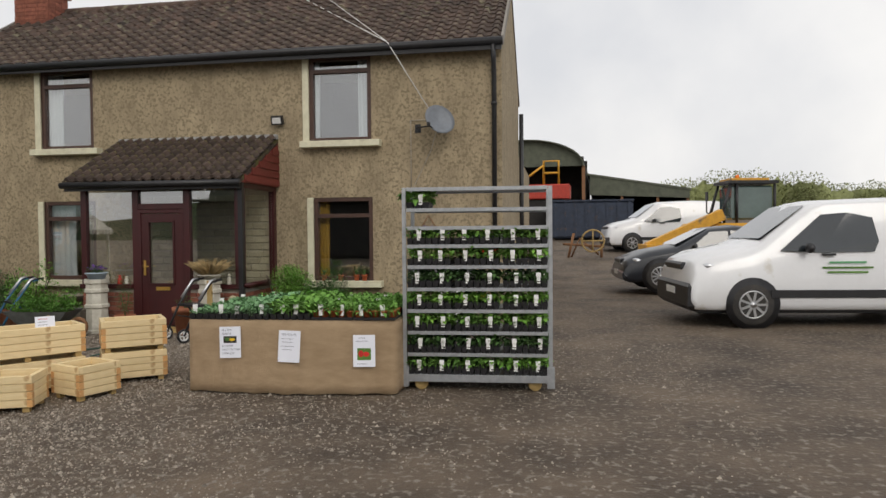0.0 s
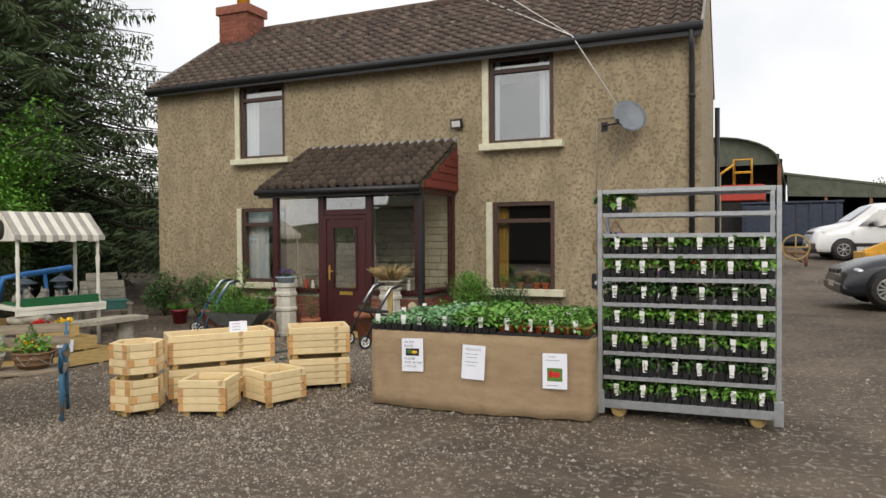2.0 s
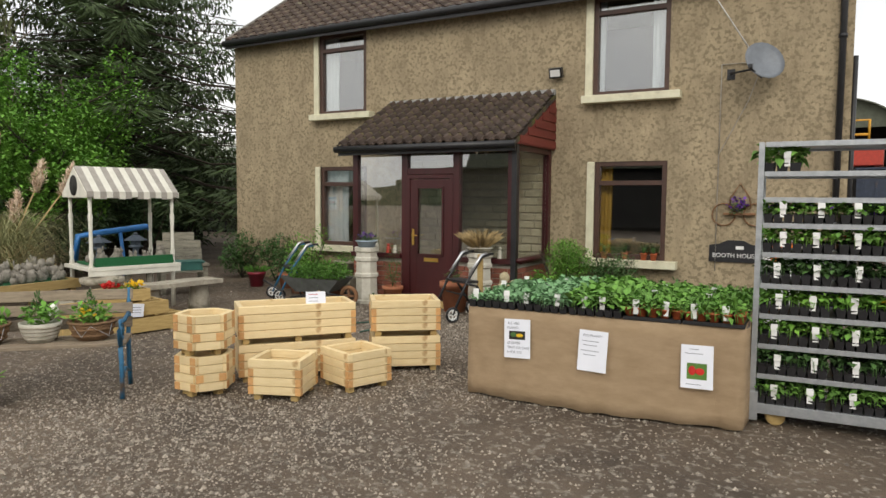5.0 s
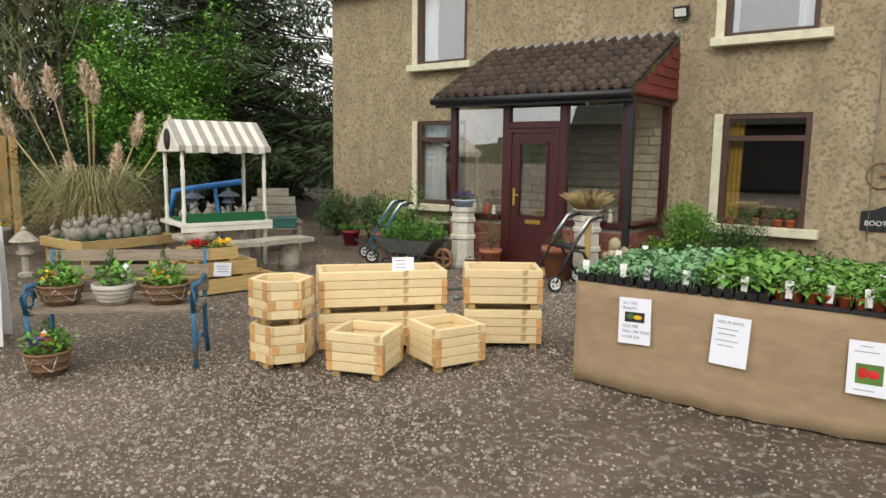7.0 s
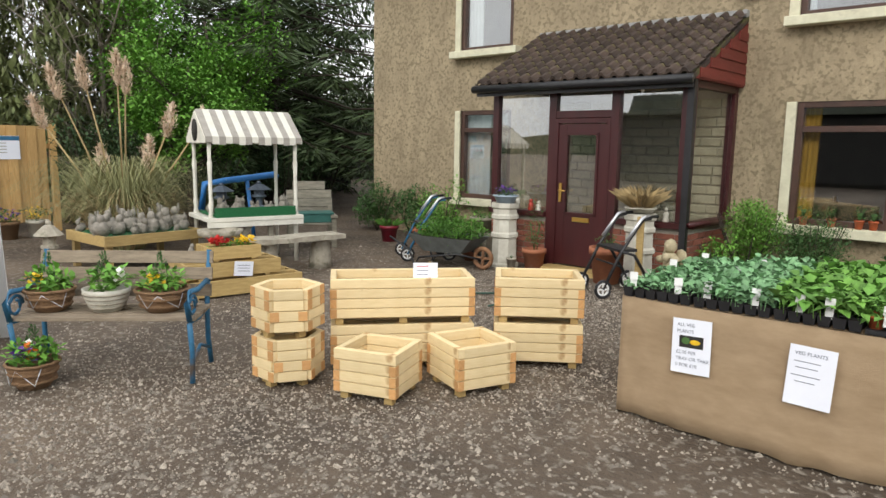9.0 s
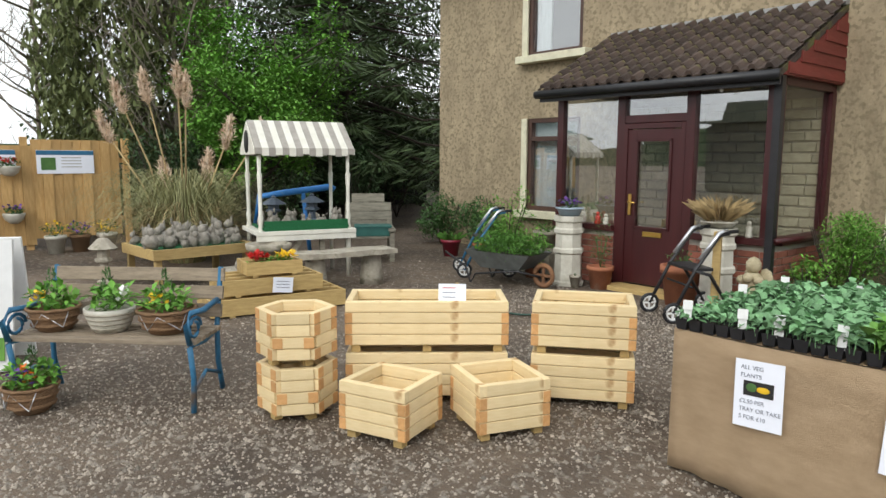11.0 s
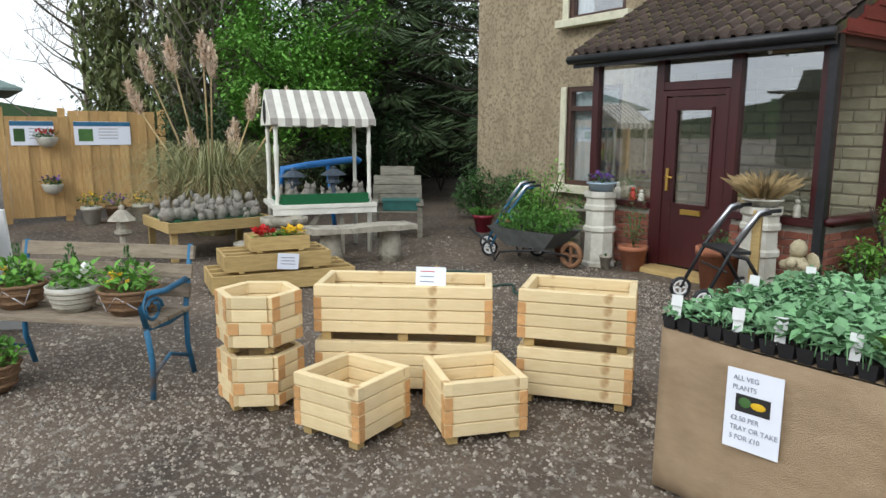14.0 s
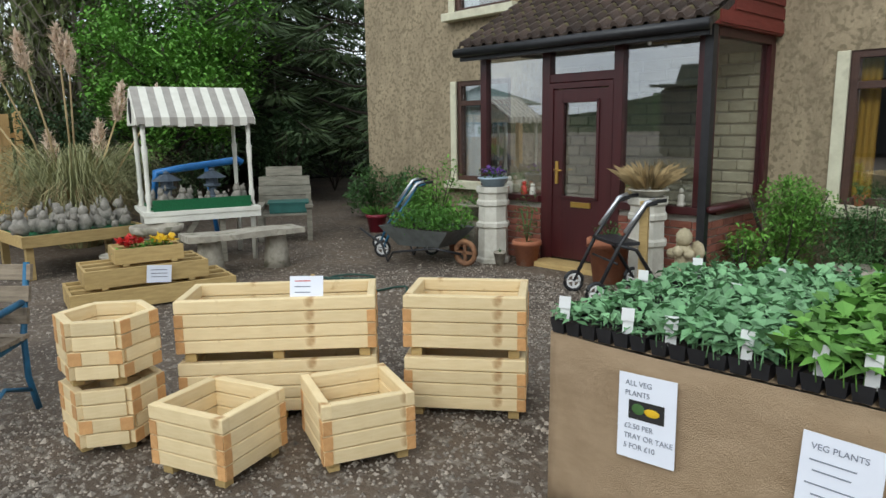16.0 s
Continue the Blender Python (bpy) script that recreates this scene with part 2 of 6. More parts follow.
L_SPRUCE = leaf_mat("spruce_needle", (0.085, 0.125, 0.045), (0.035, 0.062, 0.022))
L_GRASS = leaf_mat("grass_blade", (0.10, 0.24, 0.03), (0.05, 0.14, 0.018))
L_DRY = leaf_mat("dry_blade", (0.46, 0.34, 0.17), (0.28, 0.2, 0.09))
L_PAMPAS = leaf_mat("pampas_blade", (0.36, 0.35, 0.17), (0.20, 0.21, 0.09))
L_PLUME = leaf_mat("pampas_plume", (0.78, 0.64, 0.50), (0.64, 0.50, 0.38), 0.12)
L_HEDGE = leaf_mat("far_hedge_leaf", (0.27, 0.30, 0.12), (0.17, 0.19, 0.075))
G_PANE = glass_mat("window_glass", (0.95, 0.97, 0.97), 0.24)
G_PORCH = glass_mat("porch_glass", (0.94, 0.96, 0.96), 0.26)
G_SIDE = glass_mat("side_glass", (0.97, 0.98, 0.97), 0.03)


# ---- builders ----
class Shape:
    """Collects simple solids into one mesh."""

    def __init__(self):
        self.v, self.f, self.s = [], [], []

    def add(self, verts, faces, smooth=False, m=None):
        k = len(self.v)
        self.v += [tuple(m @ Vector(p)) if m else tuple(p) for p in verts]
        self.f += [tuple(i + k for i in q) for q in faces]
        self.s += [smooth] * len(faces)
        return self

    def box(self, cx, cy, cz, sx, sy, sz, rz=0.0, rx=0.0, ry=0.0, c=None):
        """A box with its upright and lying edges slightly cut back."""
        x, y, z = sx / 2, sy / 2, sz / 2
        c = min(x, y, z) * 0.12 if c is None else c
        verts, ring = [], []
        for zz, k in ((-z, c), (-z + c, 0), (z - c, 0), (z, c)):
            verts += [(-x + k, -y + k, zz), (x - k, -y + k, zz), (x - k, y - k, zz), (-x + k, y - k, zz)]
        faces = [(3, 2, 1, 0), (12, 13, 14, 15)]
        for r in range(3):
            for i in range(4):
                j = (i + 1) % 4
                faces.append((r * 4 + i, r * 4 + j, r * 4 + 4 + j, r * 4 + 4 + i))
        return self.add(verts, faces, False, pose(cx, cy, cz, rx, ry, rz))

    def lathe(self, cx, cy, cz, profile, n=16, smooth=True, m=None):
        verts, faces = [], []
        for r, z in profile:
            verts += [(cx + r * math.cos(2 * math.pi * i / n), cy + r * math.sin(2 * math.pi * i / n), cz + z) for i in range(n)]
        for k in range(len(profile) - 1):
            for i in range(n):
                j = (i + 1) % n
                faces.append((k * n + i, k * n + j, k * n + n + j, k * n + n + i))
        faces.append(tuple(range(n - 1, -1, -1)))
        faces.append(tuple(range((len(profile) - 1) * n, len(profile) * n)))
        return self.add(verts, faces, smooth, m)

    def tube(self, pts, r, n=8, closed=False, r2=None):
        pts = [Vector(p) for p in pts]
        verts, faces, k = [], [], len(pts)
        for i, p in enumerate(pts):
            a = pts[(i - 1) % k] if closed or i > 0 else p
            b = pts[(i + 1) % k] if closed or i < k - 1 else p
            d = (b - a).normalized()
            side = d.cross(Vector((0, 0, 1)) if abs(d.z) < 0.95 else Vector((0, 1, 0))).normalized()
            up = side.cross(d)
            rr = r if r2 is None else r + (r2 - r) * i / max(1, k - 1)
            verts += [p + side * rr * math.cos(2 * math.pi * j / n) + up * rr * math.sin(2 * math.pi * j / n) for j in range(n)]
        for i in range(k if closed else k - 1):
            for j in range(n):
                a, b = i * n, ((i + 1) % k) * n
                faces.append((a + j, a + (j + 1) % n, b + (j + 1) % n, b + j))
        if not closed:
            faces += [tuple(range(n - 1, -1, -1)), tuple(range((k - 1) * n, k * n))]
        return self.add(verts, faces, True)

    def prism(self, outline, y0, y1, m=None, smooth=False):
        """A closed outline of (x, z) carried from y0 to y1."""
        n = len(outline)
        verts = [(x, y0, z) for x, z in outline] + [(x, y1, z) for x, z in outline]
        faces = [tuple(range(n)), tuple(range(2 * n - 1, n - 1, -1))]
        faces += [(i, i + n, (i + 1) % n + n, (i + 1) % n) for i in range(n)]
        return self.add(verts, faces, smooth, m)

    def blob(self, cx, cy, cz, rx, ry, rz, n=10, rough=0.0, seed=0):
        verts, faces = [], []
        for k in range(n // 2 + 1):
            th = math.pi * k / (n // 2)
            for i in range(n):
                ph = 2 * math.pi * i / n
                d = Vector((math.sin(th) * math.cos(ph), math.sin(th) * math.sin(ph), -math.cos(th)))
                q = 1 + rough * noise.noise(d * 2.2 + Vector((seed, seed * 0.7, 0)))
                verts.append((cx + rx * q * d.x, cy + ry * q * d.y, cz + rz * q * d.z))
        for k in range(n // 2):
            for i in range(n):
                j = (i + 1) % n
                faces.append((k * n + i, k * n + j, k * n + n + j, k * n + n + i))
        return self.add(verts, faces, True)

    def mesh(self, name, material):
        me = bpy.data.meshes.new(name)
        me.from_pydata([tuple(p) for p in self.v], [], self.f)
        me.polygons.foreach_set("use_smooth", self.s)
        me.materials.append(material)
        me.update()
        return me


def part(name, shape, material, parent=None, label="", at=None):
    data = shape if isinstance(shape, bpy.types.Mesh) else shape.mesh(name, material)
    ob = new(name, data)
    if parent:
        ob.parent = parent
    if at is not None:
        ob.matrix_basis = at
    return tagged(ob, label)


def thing(name, m, label, category, group="", kind=""):
    ob = new(name)
    ob.empty_display_size = 0.1
    ob.matrix_basis = m
    return tagged(ob, label, category, group, kind)


def struct(name, shape, material, label="", category="", m=None):
    ob = part(name, shape, material, None, label, m)
    return tagged(ob, label, category, "", "structure")


def blades(points, dirs, length, width, droop=0.3, rng=None):
    """Many thin pointed leaves in one shape: root, way and size of each."""
    s = Shape()
    v, f = [], []
    for (p, d, L, W) in zip(points, dirs, length, width):
        p, d = Vector(p), Vector(d).normalized()
        side = d.cross(Vector((0, 0, 1)))
        side = side.normalized() if side.length > 1e-3 else Vector((1, 0, 0))
        a = p + d * L * 0.5
        b = p + d * L - Vector((0, 0, droop * L))
        k = len(v)
        v += [p, a + side * W * 0.5, a - side * W * 0.5, b]
        f += [(k, k + 1, k + 3), (k, k + 3, k + 2)]
    s.v, s.f, s.s = [tuple(q) for q in v], f, [False] * len(f)
    return s


def leaves(n, where, size, rng, up=0.4, droop=0.2, slim=0.5):
    """n leaves at places given by where(rng), turned at random."""
    ps, ds, ls, ws = [], [], [], []
    for _ in range(n):
        ps.append(where(rng))
        a, e = rng.uniform(0, 6.283), rng.uniform(-0.5, 1) * 1.1 + up * 0.4
        ds.append((math.cos(a) * math.cos(e), math.sin(a) * math.cos(e), math.sin(e)))
        L = size * rng.uniform(0.6, 1.3)
        ls.append(L)
        ws.append(L * slim)
    return blades(ps, ds, ls, ws, droop)


def ball(cx, cy, cz, rx, ry, rz, hollow=0.45):
    def where(rng):
        while True:
            p = (rng.uniform(-1, 1), rng.uniform(-1, 1), rng.uniform(-1, 1))
            r = math.sqrt(p[0] ** 2 + p[1] ** 2 + p[2] ** 2)
            if hollow < r < 1:
                return (cx + rx * p[0], cy + ry * p[1], cz + rz * p[2])
    return where


def tuft(cx, cy, cz, r, n, L, W, rng, spread=0.7, droop=0.35):
    ps, ds, ls, ws = [], [], [], []
    for _ in range(n):
        a, q = rng.uniform(0, 6.283), math.sqrt(rng.random())
        ps.append((cx + r * q * math.cos(a), cy + r * q * math.sin(a), cz))
        ds.append((math.cos(a) * q * spread + rng.uniform(-.15, .15), math.sin(a) * q * spread + rng.uniform(-.15, .15), 1))
        ls.append(L * rng.uniform(0.6, 1.2))
        ws.append(W)
    return blades(ps, ds, ls, ws, droop)


# ---- ground ----
def ground_z(x, y):
    r = min(1.0, max(0.0, (y - 17) / 10))
    far = 0.062 * max(0.0, y - 19) * r if y < 60 else 2.54
    left = 0.0
    return far + left + 0.012 * noise.noise(Vector((x * 0.5, y * 0.5, 0))) * (1 if y < 11 else 0.6)


gs = Shape()
xs = [-600, -200, -80] + [-40 + i for i in range(10)] + [-30 + i * 0.5 for i in range(90)] + [15 + i * 1.5 for i in range(15)] + [60, 200, 600]
ys = [-600, -200, -60, -20] + [-8 + i * 0.5 for i in range(60)] + [22 + i * 1.5 for i in range(26)] + [80, 200, 600]
gv = [(x, y, ground_z(x, y)) for y in ys for x in xs]
nx = len(xs)
gf = [(j * nx + i, j * nx + i + 1, j * nx + nx + i + 1, j * nx + nx + i) for j in range(len(ys) - 1) for i in range(nx - 1)]
gs.add(gv, gf, True)
struct("ground", gs, M_GROUND, "damp brown gravel and mud farmyard ground", "ground")

rg = random.Random(5)
st = Shape()
for i in range(74000):
    y = 1.5 + 9 * rg.random() ** 1.3
    x = rg.uniform(-10.2, 1.5) if rg.random() < 0.3 else rg.gauss(-4.9, 1.5)
    if rg.random() < 1.4 * (noise.noise(Vector((x * .7, y * .7, 4))) - .05):
        continue
    r = rg.uniform(0.005, 0.015) if rg.random() < 0.95 else rg.uniform(0.015, 0.028)
    a = rg.uniform(0, 6.28)
    z = ground_z(x, y)
    ca, sa = math.cos(a) * r, math.sin(a) * r
    k = rg.uniform(0.6, 1)
    st.add([(x + ca, y + sa, z - .002), (x - sa * k, y + ca * k, z - .002), (x - ca, y - sa, z - .002), (x + sa * k, y - ca * k, z - .002), (x + ca * .2, y + sa * .3, z + r * 0.75)],
           [(0, 1, 4), (1, 2, 4), (2, 3, 4), (3, 0, 4)])
tagged(part("gravel", st, M_STONE), "loose grey and brown stones scattered on the yard", "gravel", "", "stuff")

# ---- the house ----
HX0, HX1, HY, HD = -11.57, -0.92, 12.385, 5.0
EAVE, RIDGE = 4.70, 6.42


def wall_with_holes(x0, x1, z0, z1, y, thick, holes):
    """A wall along x with openings (xa, xb, za, zb) cut through it."""
    s = Shape()
    xc = sorted({x0, x1, *[h[0] for h in holes], *[h[1] for h in holes]})
    zc = sorted({z0, z1, *[h[2] for h in holes], *[h[3] for h in holes]})
    for i in range(len(xc) - 1):
        for j in range(len(zc) - 1):
            mx, mz = (xc[i] + xc[i + 1]) / 2, (zc[j] + zc[j + 1]) / 2
            if any(h[0] < mx < h[1] and h[2] < mz < h[3] for h in holes):
                continue
            s.box(mx, y + thick / 2, mz, xc[i + 1] - xc[i], thick, zc[j + 1] - zc[j], c=0)
    return s


W1 = (-9.42, -8.36, 3.09, 4.54)
W2 = (-4.24, -3.14, 3.09, 4.54)
W3 = (-4.18, -3.13, 0.70, 2.13)
W4 = (-9.40, -8.35, 0.70, 2.14)
PD = (-7.2, -5.0, 0.0, 2.2)
struct("wall_south", wall_with_holes(HX0, HX1, -0.1, EAVE, HY, 0.3, [W1, W2, W3, W4]), M_RENDER, "brown roughcast rendered farmhouse front wall", "wall")
gable = [(0, -0.1), (HD, -0.1), (HD, EAVE), (HD / 2, RIDGE - 0.05), (0, EAVE)]
for nm, x in (("wall_east", HX1 - 0.3), ("wall_west", HX0)):
    s = Shape()
    s.add([(x, HY + (0.3 if 0 < a < 1 else 0) + a, z) for a, z in gable] + [(x + 0.3, HY + a, z) for a, z in gable],
          [(0, 1, 2, 3, 4), (9, 8, 7, 6, 5)] + [(i, i + 5, (i + 1) % 5 + 5, (i + 1) % 5) for i in range(5)])
    s.v = [(vx + (0.002 if nm == "wall_east" else -0.002), vy + 0.002, vz) for vx, vy, vz in s.v]
    struct(nm, s, M_RENDER, "rendered gable wall of the farmhouse", "wall")
struct("wall_north", Shape().box((HX0 + HX1) / 2, HY + HD - .15, EAVE / 2, HX1 - HX0 - .62, .3, EAVE), M_RENDER, "plain back wall of the farmhouse", "wall")
struct("wall_rear_wing", Shape().box(HX1 - 2.6, HY + HD + 3.2, 1.75, 5.2, 6.3, 3.5), M_RENDER, "rendered lower wing behind the farmhouse", "wall")
struct("floor_1", Shape().box((HX0 + HX1) / 2, HY + HD / 2 + .1, 0.02, HX1 - HX0 - .7, HD - .7, 0.1), M_BROWN, "dark floor inside the farmhouse", "floor")
struct("floor_2", Shape().box((HX0 + HX1) / 2, HY + HD / 2 + .1, 2.6, HX1 - HX0 - .7, HD - .7, 0.15), M_GREYWALL, "plain upper floor inside the farmhouse", "floor")
struct("wall_inner", Shape().box((HX0 + HX1) / 2, HY + 2.6, EAVE / 2, HX1 - HX0 - .7, .12, EAVE - .1), M_GREYWALL, "dim plastered inner wall", "wall")


def tile_mesh(name, material, w, L, t=0.045):
    """One interlocking roof tile with a raised roll, lying along local y, its foot at y=0."""
    prof = [(-w / 2, 0.0), (-w * .30, 0.0), (-w * .12, 0.05), (w * .12, 0.05), (w * .30, 0.0), (w / 2, 0.0)]
    v = [(x, 0, z) for x, z in prof] + [(x, L, z - 0.0) for x, z in prof] + [(x, 0, z - t) for x, z in prof]
    f = [(i, i + 1, i + 7, i + 6) for i in range(5)] + [(i + 12, i + 13, i + 1, i) for i in range(5)]
    s = Shape()
    s.add(v, f)
    return s.mesh(name, material)


def tiled_slope(parent, x0, x1, yf, zf, yb, zb, material, cols, rows, rng, keep_parts=300):
    """Rows of tiles from the eave line (yf, zf) up to (yb, zb)."""
    run, rise = yb - yf, zb - zf
    slope = math.hypot(run, rise)
    ang = math.degrees(math.atan2(rise, run))
    w, L = (x1 - x0) / cols, slope / rows
    me = tile_mesh("tile", material, w * 1.0, L * 1.12)
    rest = Shape()
    base = [tuple(v.co) for v in me.vertices]
    fcs = [tuple(p.vertices) for p in me.polygons]
    done = 0
    for r in range(rows):
        for c in range(cols):
            k = (r + 0.0) / rows
            m = pose(x0 + w * (c + .5), yf + run * k, zf + rise * k + 0.04 + rng.uniform(-.004, .006), ang - 5.0 + rng.uniform(-.6, .6), rng.uniform(-.5, .5), rng.uniform(-.7, .7))
            if done < keep_parts:
                ob = new("tile", me)
                ob.parent = parent
                ob.matrix_basis = m
                done += 1
            else:
                rest.add(base, fcs, False, m)
    if rest.v:
        tagged(part("roof_tiles", rest, material, parent), "", "", "", "stuff")


def roof_slab(x0, x1, yf, zf, yb, zb, t=0.09):
    s = Shape()
    s.add([(x0, yf, zf), (x1, yf, zf), (x1, yb, zb), (x0, yb, zb), (x0, yf, zf - t), (x1, yf, zf - t), (x1, yb, zb - t), (x0, yb, zb - t)],
          [(0, 1, 2, 3), (7, 6, 5, 4), (0, 4, 5, 1), (1, 5, 6, 2), (2, 6, 7, 3), (3, 7, 4, 0)])
    return s


RY = HY + HD / 2
roof = struct("roof_main", roof_slab(HX0 - .02, HX1 + .02, HY - .2, EAVE - .12, RY, RIDGE), M_TILE, "dark brown concrete tiled farmhouse roof", "roof")
struct("roof_back", roof_slab(HX0 - .02, HX1 + .02, HY + HD + .25, EAVE - .12, RY + .004, RIDGE), M_TILE, "dark tiled back slope of the farmhouse roof", "roof")
tagged(part("ridge_tiles", Shape().tube([(HX0 - .04 + i * .42, RY, RIDGE + .02 + .006 * (i % 2)) for i in range(26)], 0.11, 8), M_TILE, roof), "mossy half-round ridge tiles")
verge = Shape()
for x in (HX0 - .03, HX1 + .03):
    m0 = (HY - .2, EAVE - .17)
    verge.add([(x - .02, m0[0], m0[1]), (x + .02, m0[0], m0[1]), (x + .02, RY, RIDGE - .05), (x - .02, RY, RIDGE - .05), (x - .02, m0[0], m0[1] + .16), (x + .02, m0[0], m0[1] + .16), (x + .02, RY, RIDGE + .11), (x - .02, RY, RIDGE + .11)],
              [(3, 2, 1, 0), (4, 5, 6, 7), (0, 1, 5, 4), (1, 2, 6, 5), (2, 3, 7, 6), (3, 0, 4, 7)])
struct("trim_verge", verge, M_GREYWALL, "mortared roof verges", "trim")
gut = Shape().tube([(HX0 - .04, HY - .25, EAVE - .14), (HX1 + .04, HY - .25, EAVE - .10)], 0.065, 8)
gut.box((HX0 + HX1) / 2, HY - .22, EAVE - .14, HX1 - HX0 + .04, .03, .2)
struct("gutter_main", gut, M_BLACK, "black plastic gutter and fascia under the eave", "gutter")
dp = Shape().tube([(HX1 - .12, HY - .25, EAVE - .15), (HX1 - .12, HY - .12, EAVE - .42), (HX1 - .12, HY - .06, EAVE - .6), (HX1 - .12, HY - .06, 0.02)], 0.04, 8)
for z in (0.8, 2.2, 3.6):
    dp.lathe(HX1 - .12, HY - .06, z, [(.052, 0), (.052, .05)], 8)
struct("downpipe_main", dp, M_BLACK, "black plastic downpipe on the wall corner", "downpipe")
dp2 = Shape().tube([(HX1 + .09, HY + 4.6, 4.2), (HX1 + .09, HY + 4.6, 0.1)], 0.05, 8)
struct("downpipe_back", dp2, M_BLACK, "black soil pipe on the gable wall", "downpipe")

chim = thing("chimney_stack", pose(-11.15, RY - .3, 5.45), "red brick chimney stack with yellow pot", "chimney", kind="structure")
part("stack", Shape().box(0, 0, .7, .8, .62, 1.5), M_BRICK, chim)
cb = Shape()
for i in range(16):
    for j in range(3):
        cb.box(-.29 + j * .26 + (i % 2) * .05, -.312, .05 + i * .086, .22, .012, .066, c=0.003)
        cb.box(.402, -.2 + j * .2, .05 + i * .086, .012, .17, .066, c=0.003)
part("brick_courses", cb, M_BRICK, chim)
part("cap", Shape().box(0, 0, 1.38, .92, .72, .2), M_BRICK, chim)
part("chimney_pot", Shape().lathe(.05, 0, 1.48, [(.15, 0), (.15, .3), (.18, .32), (.18, .37), (.12, .37)], 14), M_YELLOW, chim, "yellow clay chimney pot")
part("flashing", Shape().box(0, -.35, .12, 1.1, .06, .26, rx=-30), M_LEAD, chim, "grey lead flashing")

# right-hand chimney, just its base by the ridge
ch2 = thing("chimney_stack", pose(HX1 - .5, RY, RIDGE - .2), "short red brick chimney stack on the ridge", "chimney", kind="structure")
part("stack", Shape().box(0, 0, .55, .6, .5, 1.1), M_BRICK, ch2)
part("flashing", Shape().box(0, -.28, .18, .7, .06, .2, rx=-30), M_LEAD, ch2, "grey lead flashing")


def window(name, rect, label, split=0.22, curtains=(), sill=True, goods=None):
    xa, xb, za, zb = rect
    w, h = xb - xa, zb - za
    win = thing(name, pose((xa + xb) / 2, HY, za), label, "window", kind="structure")
    fr = Shape()
    for x in (-w / 2 + .035, w / 2 - .035):
        fr.box(x, .06, h / 2, .07, .09, h)
    for z in (.035, h - .035, h * (1 - split)):
        fr.box(0, .06, z, w - .142, .086, .07)
    part("window_frame", fr, M_BROWN, win, "brown timber frame")
    sr = Shape().box(-w / 2 - .055, .02, h / 2 - .05, .11, .1, h + .1)
    part("surround", sr, M_CREAM, win, "cream painted reveal")
    if sill:
        part("window_sill", Shape().box(0.03, -.04, -.055, w + .3, .26, .11), M_CREAM, win, "cream painted sill")
    for z0, z1 in ((.07, h * (1 - split) - .035), (h * (1 - split) + .035, h - .07)):
        pane = part("pane", Shape().box(0, .07, (z0 + z1) / 2, w - .146, .008, z1 - z0, c=0), G_PANE, win)
        pane.visible_shadow = False
    for x0, x1, m in curtains:
        cu = Shape()
        n = 14
        pts = [(x0 + (x1 - x0) * i / n, .18 + .03 * math.sin(i * 2.1)) for i in range(n + 1)]
        cu.add([(x, y, .03) for x, y in pts] + [(x * .96 + .0, y, h - .05) for x, y in pts], [(i, i + 1, i + n + 2, i + n + 1) for i in range(n)], True)
        tagged(part("curtain", cu, m), "curtain hanging inside a farmhouse window", "curtain").matrix_basis = pose((xa + xb) / 2, HY, za)
    return win


window("window_1", W1, "upstairs brown window with white curtain and cream sill", .2, [(-.56, -.2, M_CURTAIN)])
window("window_2", W2, "upstairs brown window with pale curtains and cream sill", .17, [(-.58, -.42, M_CURTAIN), (.28, .58, M_CURTAIN)])
window("window_3", W3, "ground floor brown window with mustard curtain", .22, [(-.56, -.3, M_GOLDCURTAIN)])
window("window_4", W4, "ground floor brown window beside the porch, white curtain", .22, [(-.54, .0, M_CURTAIN)])

# ---- porch ----
PX0, PX1, PY = -7.66, -4.87, 11.06
porch_brick_h = 0.66


def brick_panel(parent, x0, x1, y, z0, z1, axis="x", material=M_BRICK):
    """A half-height brick wall, course by course."""
    core = Shape()
    if axis == "x":
        core.box((x0 + x1) / 2, y + .05, (z0 + z1) / 2, x1 - x0, .09, z1 - z0, c=0)
    else:
        core.box(y - .05, (x0 + x1) / 2, (z0 + z1) / 2, .09, x1 - x0, z1 - z0, c=0)
    part("mortar", core, M_MORTAR, parent)
    me = Shape().box(0, 0, 0, .213, .03, .064, c=.004).mesh("brick", material)
    half = Shape().box(0, 0, 0, .10, .03, .064, c=.004).mesh("brick", material)
    rows = int((z1 - z0) / .0745)
    for r in range(rows):
        z = z0 + .04 + r * .0745
        x = x0
        first = r % 2
        while x < x1 - .06:
            L = .10 if (first or x + .213 > x1) else .213
            use = half if L < .2 else me
            ob = new("brick", use)
            ob.parent = parent
            jit = random.uniform(-.003, .003)
            ob.matrix_basis = pose(x + L / 2, y + .006 + jit, z) if axis == "x" else pose(y - .006 + jit, x + L / 2, z, 0, 0, 90)
            x += L + .0115
            first = False


plinth = thing("porch_plinth", pose(0, 0, 0), "red brick half wall under the porch glazing", "wall", kind="structure")
brick_panel(plinth, PX0 + .02, -6.74, PY, 0.0, porch_brick_h)
brick_panel(plinth, -5.76, PX1 - .02, PY, 0.0, porch_brick_h)
brick_panel(plinth, PY + .03, HY - .01, PX1, 0.0, porch_brick_h, "y")
part("west_side", Shape().box(PX0 + .06, (PY + HY) / 2, porch_brick_h / 2, .1, HY - PY - .1, porch_brick_h), M_BRICK, plinth)

pf = thing("porch_frame", pose(0, 0, 0), "maroon porch frame glazed on three sides", "porch", kind="structure")
TOP = 2.25


